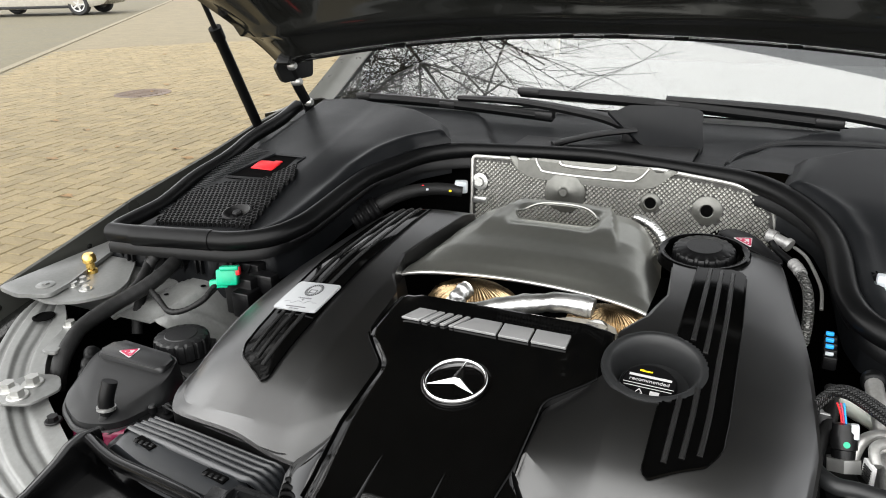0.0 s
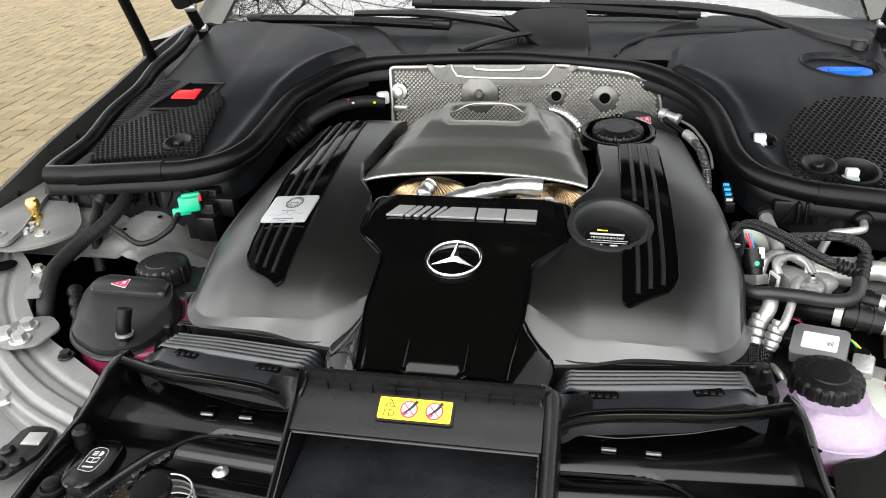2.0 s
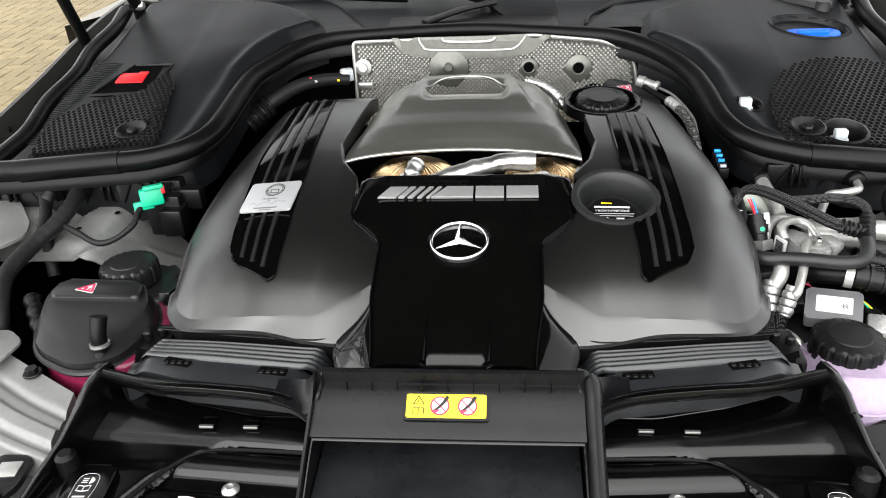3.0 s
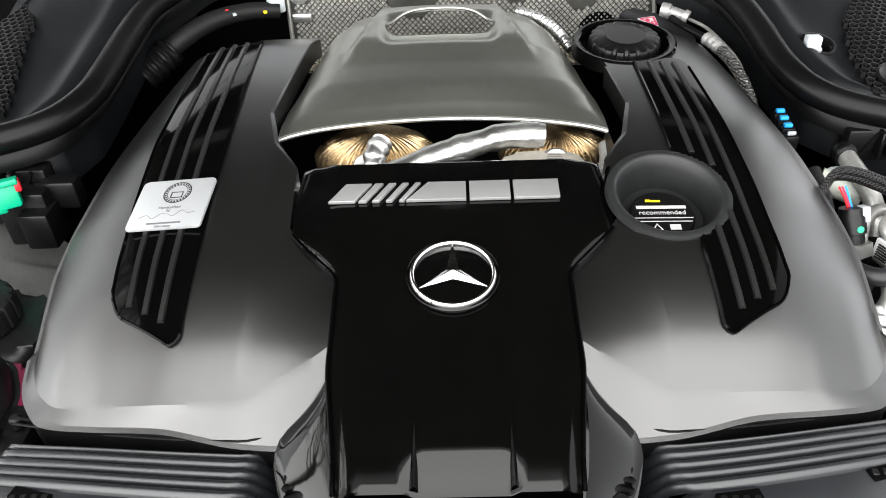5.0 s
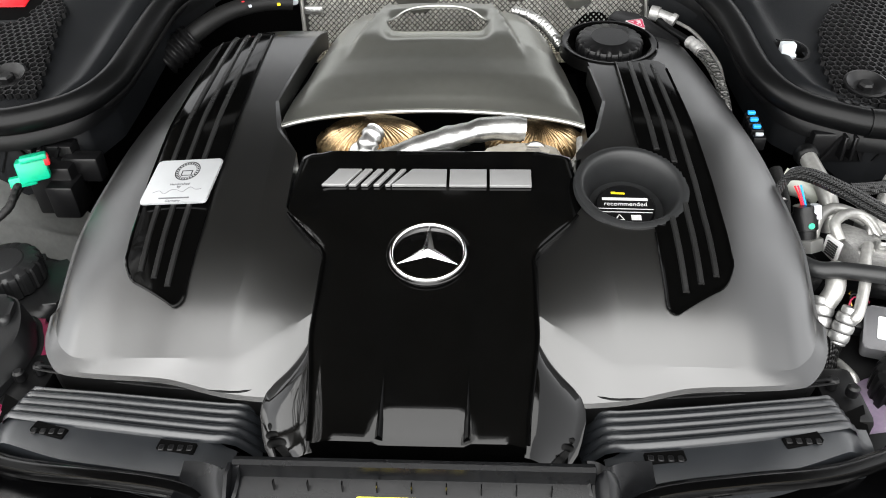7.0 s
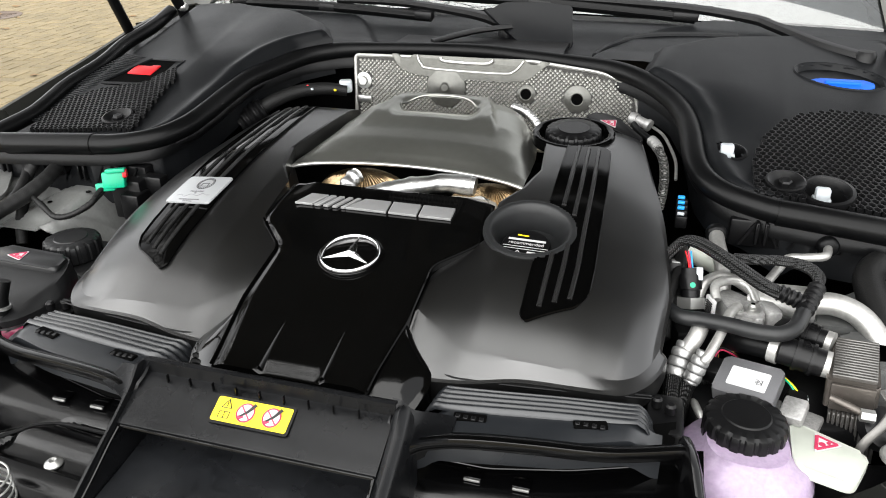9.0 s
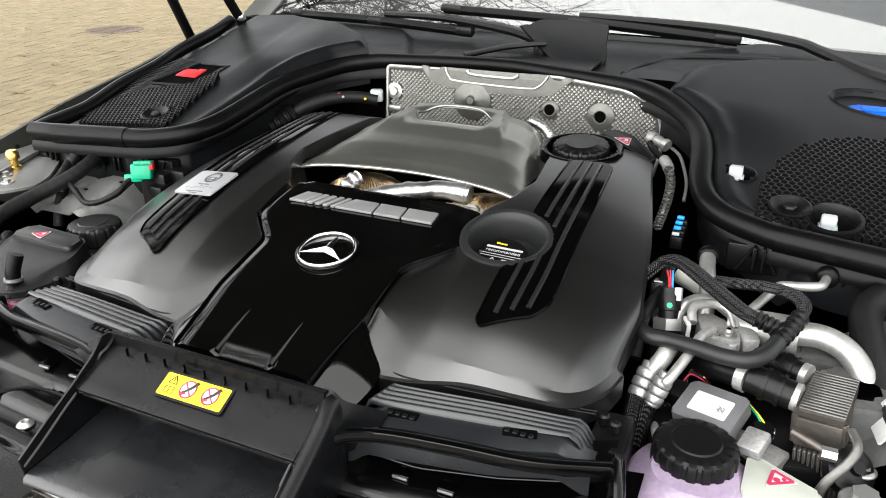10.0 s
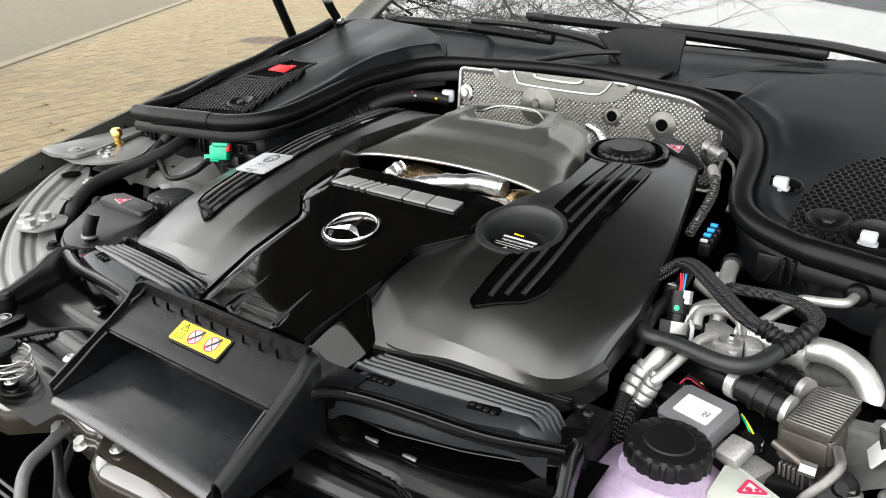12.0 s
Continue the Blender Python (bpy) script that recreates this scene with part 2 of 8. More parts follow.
def box(bm, c, s, m=None, bevel=0.0, seg=2, taper=1.0):
    g = bmesh.ops.create_cube(bm, size=1.0)["verts"]
    for v in g:
        k = taper if v.co.z > 0 else 1.0
        v.co = Vector((v.co.x * s[0] * k, v.co.y * s[1] * k, v.co.z * s[2]))
    if bevel:
        e = list({e for v in g for e in v.link_edges})
        r = bmesh.ops.bevel(bm, geom=e, offset=bevel, segments=seg, affect="EDGES", profile=0.5)
        g = list({v for f in r["faces"] for v in f.verts} | {v for v in g if v.is_valid})
    t = Matrix.Translation(c) @ (m or Matrix())
    bmesh.ops.transform(bm, matrix=t, verts=g)
    return g


def lathe(bm, prof, m=None, seg=32, teeth=0, depth=0.0, tz=(-1, 1)):
    """A turned part: prof is (radius, height) from the bottom up; teeth: grip notches between the heights tz."""
    rings = []
    for r, z in prof:
        ring = []
        for k in range(seg):
            a = 2 * math.pi * k / seg
            rr = r - (depth if teeth and tz[0] <= z <= tz[1] and (k * teeth / seg) % 1.0 < 0.26 else 0)
            ring.append(bm.verts.new((m or Matrix()) @ Vector((rr * math.cos(a), rr * math.sin(a), z))))
        rings.append(ring)
    for a, b in zip(rings, rings[1:]):
        for k in range(seg):
            bm.faces.new((a[k], a[(k + 1) % seg], b[(k + 1) % seg], b[k]))
    if prof[-1][0] > 1e-6:
        bm.faces.new(rings[-1])
    return bm


def patch(bm, rows):
    """A sheet from rows of points."""
    g = [[bm.verts.new(q) for q in r] for r in rows]
    for a, b in zip(g, g[1:]):
        for i in range(len(a) - 1):
            bm.faces.new((a[i], a[i + 1], b[i + 1], b[i]))
    return g


def skirt(bm, depth, lean=0.0, edges=None, round_=0.0):
    """Turns the open rim of a sheet down."""
    e = edges or [e for e in bm.edges if e.is_boundary]
    c = sum((v.co for x in e for v in x.verts), Vector()) / (2 * len(e))
    steps = ((round_ * 0.35, round_), (depth, 0.0)) if round_ else ((depth, lean),)
    for d, ln in steps:
        r = bmesh.ops.extrude_edge_only(bm, edges=e)
        vs = [v for v in r["geom"] if isinstance(v, bmesh.types.BMVert)]
        e = [x for x in r["geom"] if isinstance(x, bmesh.types.BMEdge)]
        for v in vs:
            o = Vector((v.co.x - c.x, v.co.y - c.y, 0))
            v.co += (o.normalized() * ln if o.length > 1e-6 else Vector()) + Vector((0, 0, -d))
    return bm


def sheet(bm, rows, thick=0.003):
    """A sheet with thickness, downwards or along the normal."""
    patch(bm, rows)
    bmesh.ops.recalc_face_normals(bm, faces=bm.faces)
    bmesh.ops.solidify(bm, geom=bm.faces[:], thickness=thick)
    return bm


def prism(bm, poly, z0, z1, m=None, bevel=0.0, seg=2):
    """An upright prism over a polygon, its top edge rounded."""
    lo = [bm.verts.new((x, y, z0)) for x, y in poly]
    hi = [bm.verts.new((x, y, z1)) for x, y in poly]
    k = len(poly)
    bm.faces.new(lo[::-1])
    top = bm.faces.new(hi)
    for i in range(k):
        bm.faces.new((lo[i], lo[(i + 1) % k], hi[(i + 1) % k], hi[i]))
    vs = lo + hi
    if bevel:
        r = bmesh.ops.bevel(bm, geom=list(top.edges), offset=bevel, segments=seg, affect="EDGES", profile=0.5)
        vs = list({v for v in vs if v.is_valid} | {v for f in r["faces"] for v in f.verts})
    if m is not None:
        bmesh.ops.transform(bm, matrix=m, verts=vs)
    return vs


def round_poly(pts, r=0.01, n=4):
    """A polygon with rounded corners; a point may carry its own radius."""
    out, k = [], len(pts)
    for i in range(k):
        b = Vector(pts[i][:2])
        a, c = Vector(pts[i - 1][:2]), Vector(pts[(i + 1) % k][:2])
        rr = pts[i][2] if len(pts[i]) > 2 else r
        da, dc = (a - b), (c - b)
        rr = min(rr, da.length * 0.45, dc.length * 0.45)
        p, q = b + da.normalized() * rr, b + dc.normalized() * rr
        for j in range(n + 1):
            t = j / n
            out.append(tuple((1 - t) ** 2 * p + 2 * t * (1 - t) * b + t * t * q))
    return out


def lerp_table(x, xs, ys):
    return float(np.interp(x, xs, ys))


def glide(x, xs, ys):
    """A smooth curve through a table, without overshoot."""
    x = min(max(x, xs[0]), xs[-1])
    i = max(k for k in range(len(xs) - 1) if xs[k] <= x or k == 0)
    h = [xs[k + 1] - xs[k] for k in range(len(xs) - 1)]
    d = [(ys[k + 1] - ys[k]) / h[k] for k in range(len(h))]
    m = [d[0]] + [0.0 if d[k] * d[k + 1] <= 0 else 2 * d[k] * d[k + 1] / (d[k] + d[k + 1]) for k in range(len(d) - 1)] + [d[-1]]
    t = (x - xs[i]) / h[i]
    return (2 * t ** 3 - 3 * t * t + 1) * ys[i] + (t ** 3 - 2 * t * t + t) * h[i] * m[i] + (3 * t * t - 2 * t ** 3) * ys[i + 1] + (t ** 3 - t * t) * h[i] * m[i + 1]


def ease(x, a, b):
    t = min(1.0, max(0.0, (x - a) / (b - a)))
    return t * t * (3 - 2 * t)


def frame_on(c, normal, toward=(0, 1, 0)):
    """A local frame at c whose z is the normal and whose y points as nearly as it can the given way."""
    z = Vector(normal).normalized()
    y = Vector(toward)
    y = (y - z * y.dot(z)).normalized()
    x = y.cross(z)
    return Matrix(((x.x, y.x, z.x, c[0]), (x.y, y.y, z.y, c[1]), (x.z, y.z, z.z, c[2]), (0, 0, 0, 1)))


def writing(name, text, size, m, material, parent, width=None, align="CENTER"):
    cu = bpy.data.curves.new(name, "FONT")
    cu.body, cu.size, cu.align_x, cu.align_y, cu.extrude = text, size, align, "CENTER", 0.00015
    tmp = bpy.data.objects.new(name, cu)
    scene.collection.objects.link(tmp)
    dg = bpy.context.evaluated_depsgraph_get()
    me = bpy.data.meshes.new_from_object(tmp.evaluated_get(dg))
    bpy.data.objects.remove(tmp)
    xs = [v.co.x for v in me.vertices]
    k = width / (max(xs) - min(xs)) if width and xs else 1.0
    me.transform(m @ Matrix.Diagonal((k, 1 if width is None else min(k, 1.4), 1, 1)))
    me.materials.clear()
    me.materials.append(M[material])
    ob = new(name, me)
    ob.parent = parent
    if parent.parent is None and parent.type == "EMPTY":
        ob.matrix_parent_inverse = Matrix.Translation(-parent.location)
    return ob


# ---- ground, road and paving ----
KA, KD = Vector((-9.5, 5.8, 0)), Vector((-0.62, 0.785, 0)).normalized()
KN = Vector((KD.y, -KD.x, 0))


def flat(bm, pts, z):
    return bm.faces.new([bm.verts.new((p[0], p[1], z)) for p in pts])


bm = bmesh.new()
bmesh.ops.create_grid(bm, x_segments=12, y_segments=12, size=300)
for v in bm.verts:
    v.co.z = -0.05
solo("ground", bm, "asphalt", "grey weathered asphalt road stretching to the horizon", "road", kind="structure")
bm = bmesh.new()
a, b = KA + KD * -40, KA + KD * 60
f = flat(bm, [a + KN * 0.14, b + KN * 0.14, (60, 70, 0), (60, -60, 0)], -0.006)
r = bmesh.ops.extrude_face_region(bm, geom=[f])
for v in r["geom"]:
    if isinstance(v, bmesh.types.BMVert):
        v.co.z = -0.3
pavement = solo("pavement", bm, "joint", "buff brick pavement with sandy joints and fallen leaves", "pavement", kind="structure")
kerb_mesh = None
for i in range(-14, 46):
    if kerb_mesh is None:
        bm = bmesh.new()
        box(bm, (0, 0, -0.03), (0.99, 0.13, 0.08), bevel=0.008, seg=1)
        kerb_mesh = finish("kerb_stone", bm, "kerb")
    k = new("kerb_stone", kerb_mesh)
    k.parent = pavement
    k.matrix_basis = Matrix.Translation(KA + KD * i + KN * 0.07) @ Matrix.Rotation(math.atan2(KD.y, KD.x), 4, "Z")

# ---- the car: shell round the engine bay ----
def rail_z(y):
    return lerp_table(y, (-0.35, -0.1, 0.03, 0.16, 0.31, 0.49, 0.65, 0.78, 0.95), (0.77, 0.835, 0.868, 0.895, 0.929, 0.958, 0.990, 1.008, 1.02))


def rail_x(y):
    return 0.745 - 0.14 * max(0.0, (0.0 - y) / 0.35) ** 1.5


def fender(sx, par):
    ys = [-0.35 + 0.05 * i for i in range(27)]
    bm = bmesh.new()
    prof = ((0.0, -0.055), (0.0, -0.045), (0.004, -0.004), (0.010, -0.003), (0.03, -0.016), (0.06, -0.042), (0.10, -0.09), (0.135, -0.16), (0.15, -0.3), (0.14, -0.6))
    patch(bm, [[(sx * (rail_x(y) + dx), y, rail_z(y) + dz) for dx, dz in prof] for y in ys])
    bmesh.ops.solidify(bm, geom=bm.faces[:], thickness=0.002)
    fd = part("fender", bm, "paint", par)
    bm = bmesh.new()
    patch(bm, [[(sx * (rail_x(y) - d), y, rail_z(y) + h) for d, h in ((0.001, -0.046), (0.022, -0.05), (0.030, -0.056), (0.034, -0.10))] for y in ys])
    bmesh.ops.solidify(bm, geom=bm.faces[:], thickness=0.002)
    part("gutter", bm, "lid", fd, "dark painted fender gutter")
    for i in range(9):
        y = 0.02 + 0.085 * i
        bm = bmesh.new()
        lathe(bm, ((0.0045, 0), (0.0045, 0.001), (0.002, 0.0025), (0, 0.0025)), Matrix.Translation((sx * (rail_x(y) + 0.0005), y, rail_z(y) - 0.028)) @ Matrix.Rotation(-sx * math.pi / 2, 4, "Y"), 10)
        part("rivet", bm, "lid", fd)
    return fd


car = thing("car", (0, 1.0, 0), "grey saloon car with its bonnet open", "car")
for s in (-1, 1):
    fender(s, car)

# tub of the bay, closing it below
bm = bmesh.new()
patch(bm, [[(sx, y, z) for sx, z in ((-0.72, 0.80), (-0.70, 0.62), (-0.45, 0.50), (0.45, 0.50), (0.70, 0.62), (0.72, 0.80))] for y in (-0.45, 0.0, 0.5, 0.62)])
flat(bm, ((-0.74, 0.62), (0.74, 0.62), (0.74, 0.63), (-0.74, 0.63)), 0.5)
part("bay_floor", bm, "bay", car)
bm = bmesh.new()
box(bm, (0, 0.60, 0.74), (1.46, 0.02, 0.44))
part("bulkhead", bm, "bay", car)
bm = bmesh.new()
box(bm, (0, -0.55, 0.45), (1.5, 0.12, 0.5), bevel=0.04)
part("bumper", bm, "paint", car)

# wheels that carry it
for x, y in ((-0.83, 0.05), (0.83, 0.05), (-0.83, 2.95), (0.83, 2.95)):
    bm = bmesh.new()
    lathe(bm, ((0.20, -0.11), (0.30, -0.12), (0.335, -0.10), (0.34, 0), (0.335, 0.10), (0.30, 0.12), (0.20, 0.11)), Matrix.Translation((x, y, 0.34)) @ Matrix.Rotation(math.pi / 2, 4, "Y"), 40)
    wh = part("wheel", bm, "tyre", car)
    bm = bmesh.new()
    lathe(bm, ((0.21, -0.10), (0.21, 0.09), (0.05, 0.06), (0, 0.06)), Matrix.Translation((x, y, 0.34)) @ Matrix.Rotation(math.copysign(math.pi / 2, x), 4, "Y"), 30)
    part("rim", bm, "alu", wh)

# cabin: pillars, roof, dashboard, glass
GS = math.tan(radians(30))


def glass_base(x):
    return 0.80 + 0.045 * (1 - (x / 0.66) ** 2), 1.008 + 0.012 * (1 - (x / 0.66) ** 2)


xs = [-0.66 + 0.066 * i for i in range(21)]
bm = bmesh.new()
rows = []
for j in range(9):
    s = j / 8
    row = []
    for x in xs:
        y0, z0 = glass_base(x)
        row.append((x * (1 - 0.12 * s), y0 - 0.004 + 0.98 * s, z0 + 0.98 * s * GS * (1 - 0.10 * s)))
    rows.append(row)
sheet(bm, rows, 0.004)
ws = part("windscreen", bm, "glass", car, "clear windscreen reflecting bare branches and sky")
ws.visible_shadow = False
for sx in (-1, 1):
    bm = bmesh.new()
    rows = []
    for j in range(9):
        s = j / 8
        y0, z0 = glass_base(0.66)
        x, y, z = 0.66 * (1 - 0.12 * s), y0 + 0.98 * s, z0 + 0.98 * s * GS * (1 - 0.10 * s)
        rows.append([(sx * (x - 0.004), y - 0.004, z + 0.006), (sx * (x + 0.018), y - 0.012, z + 0.013), (sx * (x + 0.06), y - 0.02, z + 0.006), (sx * (x + 0.10), y + 0.02, z - 0.03), (sx * (x + 0.11), y + 0.1, z - 0.12)])
    sheet(bm, rows, 0.004)
    part("pillar", bm, "paint", car)
    bm = bmesh.new()
    patch(bm, [[(sx * 0.93, y, z) for z in (0.25, 0.6, 0.95)] for y in (0.9, 1.5, 2.6, 3.4)])
    patch(bm, [[(sx * x, y, z) for x, z in ((0.93, 0.95), (0.76, 0.985), (0.69, 0.99))] for y in (0.9, 1.2, 2.0, 2.8, 3.45)])
    bmesh.ops.solidify(bm, geom=bm.faces[:], thickness=0.004)
    dr = part("door", bm, "paint", car)
    bm = bmesh.new()
    sheet(bm, [[(sx * x0, y, 0.985), (sx * (x0 + x1) / 2, y, (0.985 + z1) / 2), (sx * x1, y, z1)] for y, x0, x1, z1 in ((1.02, 0.72, 0.70, 1.10), (1.4, 0.73, 0.66, 1.33), (1.8, 0.73, 0.61, 1.49), (2.4, 0.73, 0.61, 1.51), (3.0, 0.72, 0.62, 1.44), (3.45, 0.70, 0.64, 1.26))], 0.004)
    part("side_window", bm, "panel", dr, "dark tinted side window", 60)
bm = bmesh.new()
patch(bm, [[(x, y, z - 0.03 * (x / 0.6) ** 2) for x in (-0.66, -0.3, 0, 0.3, 0.66)] for y, z in ((1.74, 1.505), (2.2, 1.54), (2.9, 1.5), (3.5, 1.25), (3.62, 0.95))])
bmesh.ops.solidify(bm, geom=bm.faces[:], thickness=0.01)
part("roof", bm, "paint", car)
bm = bmesh.new()
patch(bm, [[(x, y, z) for x in (-0.66, -0.3, 0.3, 0.66)] for y, z in ((0.83, 0.96), (1.0, 1.02), (1.35, 1.05), (1.5, 0.95), (1.6, 0.5))])
part("dashboard", bm, "dash", car)
bm = bmesh.new()
patch(bm, [[(x, y, z) for x in (-0.92, 0, 0.92)] for y, z in ((1.6, 0.45), (3.3, 0.45), (3.40, 0.97))])
patch(bm, [[(x, y, z) for x in (-0.69, 0, 0.69)] for y, z in ((3.40, 0.97), (3.44, 1.10), (3.47, 1.27))])
part("cabin_back", bm, "dash", car)

# ---- bonnet lid, standing open ----
lid = thing("bonnet", (0, 0.64, 1.12), "raised dark grey bonnet with ribbed glossy underside", "bonnet")
LA = radians(47)


def lid_point(x, s, d=0.0):
    """s metres forward of the lid's rear edge; d metres below its skin."""
    bow = 0.072 * (1 - (x / 0.70) ** 2)
    curl = -0.02 * max(0.0, abs(x) - 0.62) / 0.12
    a = LA - 0.10 * s
    return (x, 0.645 - s * math.cos(a) + d * math.sin(a) * -1.0, 1.104 + bow + curl + s * math.sin(a) - d * math.cos(a))


def lid_width(s):
    return 0.665 + 0.075 * ease(s, 0.0, 0.35)


def lid_relief(x, s):
    ax = abs(x) * 0.74 / lid_width(s)
    d = 0.004
    edge = min(ease(s, 0.0, 0.05), ease(1.03 - s, 0.0, 0.06), ease(0.74 - ax, 0.0, 0.07))
    d += 0.028 * edge
    d -= 0.020 * ease(s, 0.12, 0.17) * ease(1.0 - s, 0, 0.06) * ease(0.24 - abs(ax - 0.33), 0.0, 0.05)
    d -= 0.016 * ease(s, 0.30, 0.36) * ease(0.92 - s, 0, 0.06) * ease(0.055 - ax, 0.0, 0.03)
    d += 0.010 * math.exp(-((s - 0.085 - 0.05 * ax) / 0.012) ** 2)
    d += 0.006 * math.exp(-((ax - 0.64 + 0.1 * s) / 0.014) ** 2) * ease(s, 0.05, 0.1)
    return d


lx = [-0.74 + 1.48 * i / 96 for i in range(97)]
ls = [1.03 * (j / 84) ** 1.15 for j in range(85)]
bm = bmesh.new()
patch(bm, [[lid_point(x * lid_width(s) / 0.74, s, lid_relief(x * lid_width(s) / 0.74, s)) for x in lx] for s in ls])
part("inner_panel", bm, "lid", lid, "glossy dark pressed inner panel", 60)
bm = bmesh.new()
patch(bm, [[lid_point(x * 1.004 * lid_width(s) / 0.74, s, -0.002) for x in lx[::6]] for s in ls[::6]])
bmesh.ops.solidify(bm, geom=bm.faces[:], thickness=0.002)
part("outer_skin", bm, "paint", lid)
for i, x in enumerate((-0.40, -0.24, -0.08, 0.0, 0.10, 0.26, 0.42)):
    bm = bmesh.new()
    box(bm, lid_point(x, 0.012, 0.006), (0.022 if i % 3 else 0.04, 0.012, 0.007), Matrix.Rotation(LA, 4, "X"), bevel=0.002)
    part("clip", bm, "plastic", lid)
for x in (-0.10, 0.10):
    bm = bmesh.new()
    patch(bm, [[lid_point(x + u * 0.08, s, lid_relief(x, 0.2) + 0.004) for u in (-1, -0.5, 0, 0.5, 1)] for s in (0.17, 0.19, 0.21, 0.24)])
    bmesh.ops.solidify(bm, geom=bm.faces[:], thickness=0.003)
    part("vent_mesh", bm, waves(mat("punched vent", (0.03, 0.03, 0.03), 0.4), "dots", 0.012, 0.003, axes=(0, 1)), lid, "dark perforated vent")

for sx in (-1, 1):
    bm = bmesh.new()
    tube(bm, [(sx * 0.655, 0.71, 0.985), (sx * 0.648, 0.695, 1.02), (sx * 0.642, 0.655, 1.07), (sx * 0.636, 0.63, 1.115)], 0.011, 8, flat=0.6)
    hg = part("hinge", bm, "plastic", lid, "black folded steel hinge")
    bm = bmesh.new()
    prism(bm, round_poly([(-0.05, -0.01), (0.03, -0.015), (0.05, 0.02), (0.0, 0.05), (-0.05, 0.045)], 0.008), -0.004, 0.004, frame_on((sx * 0.638, 0.640, 1.095), (sx, 0.2, 0.1), (0, 0, 1)), 0.001)
    part("link", bm, "plastic", hg)
    bm = bmesh.new()
    box(bm, (sx * 0.66, 0.70, 0.985), (0.05, 0.09, 0.02), bevel=0.004)
    part("foot", bm, "plastic", hg)
    bm = bmesh.new()
    box(bm, (sx * 0.628, 0.610, 1.135), (0.03, 0.045, 0.010), Matrix.Rotation(LA, 4, "X"), bevel=0.004)
    part("lid_bracket", bm, "plastic", hg)
    for p in ((0.640, 0.650, 1.078), (0.646, 0.690, 1.03), (0.634, 0.628, 1.112)):
        bm = bmesh.new()
        lathe(bm, ((0.009, -0.008), (0.009, 0.006), (0.006, 0.012), (0, 0.012)), Matrix.Translation((sx * p[0], p[1], p[2])) @ Matrix.Rotation(-sx * math.pi / 2, 4, "Y"), 12)
        part("pin", bm, "steel", hg)
    st = thing("gas_strut", (sx * 0.748, 0.644, 0.968), "black gas strut holding up the bonnet", "strut", "bonnet struts")
    A, B = Vector((sx * 0.745, 0.652, 0.968)), Vector((sx * 0.722, 0.476, 1.302))
    bm = bmesh.new()
    tube(bm, [A, A.lerp(B, 0.62)], 0.0105, 16)
    cyl = part("cylinder", bm, "rubber", st)
    bm = bmesh.new()
    tube(bm, [A.lerp(B, 0.60), A.lerp(B, 0.665)], 0.0125, 16)
    part("collar", bm, "rubber", st)
    bm = bmesh.new()
    tube(bm, [A.lerp(B, 0.6), B], 0.005, 10)
    part("rod", bm, "plastic", st)
    for q in (A, B):
        bm = bmesh.new()
        bmesh.ops.create_uvsphere(bm, u_segments=12, v_segments=8, radius=0.014, matrix=Matrix.Translation(q))
        part("ball_joint", bm, "plastic", st)


# ---- strut covers, seal and cowl ----
def cover_z(ax, y, sx=1):
    return (0.920 if sx > 0 else 0.9355) + 0.225 * (y - 0.25) - max(0.0, ax - 0.47) * 0.10 - 0.014 * ease(ax, 0.635, 0.655) + 0.015 * ease(ax, 0.50, 0.36) * ease(y, 0.36, 0.5)


# the seal's line on either side, from the middle of the bulkhead outwards
SEAL = {
    -1: [(0.0, 0.562, 1.000), (0.12, 0.564, 0.997), (0.222, 0.562, 0.992), (0.262, 0.550, 0.989), (0.300, 0.522, 0.984), (0.328, 0.475, 0.976), (0.350, 0.425, 0.968), (0.358, 0.364, 0.956), (0.361, 0.310, 0.946), (0.367, 0.257, 0.937), (0.390, 0.215, 0.930), (0.437, 0.191, 0.925), (0.482, 0.182, 0.924), (0.545, 0.174, 0.922), (0.612, 0.168, 0.920), (0.660, 0.168, 0.918)],
    1: [(0.0, 0.562, 1.000), (0.09, 0.560, 0.995), (0.16, 0.556, 0.990), (0.228, 0.541, 0.986), (0.276, 0.510, 0.979), (0.316, 0.465, 0.967), (0.337, 0.418, 0.956), (0.346, 0.372, 0.945), (0.351, 0.330, 0.934), (0.357, 0.300, 0.926), (0.371, 0.268, 0.918), (0.395, 0.246, 0.912), (0.431, 0.229, 0.908), (0.460, 0.220, 0.906), (0.530, 0.213, 0.902), (0.600, 0.212, 0.899), (0.660, 0.214, 0.896)],
}


def bay_edge(y, sx=1):
    """Inner edge of the strut cover, against the engine."""
    run = [p for p in SEAL[sx] if p[0] > 0.25][::-1]
    if y > run[-1][1]:
        return lerp_table(y, (run[-1][1], 0.598, 0.634, 0.676, 0.722, 0.735), (run[-1][0] - 0.008, 0.283, 0.341, 0.425, 0.517, 0.60))
    return lerp_table(y, [p[1] for p in run], [p[0] for p in run]) + 0.004


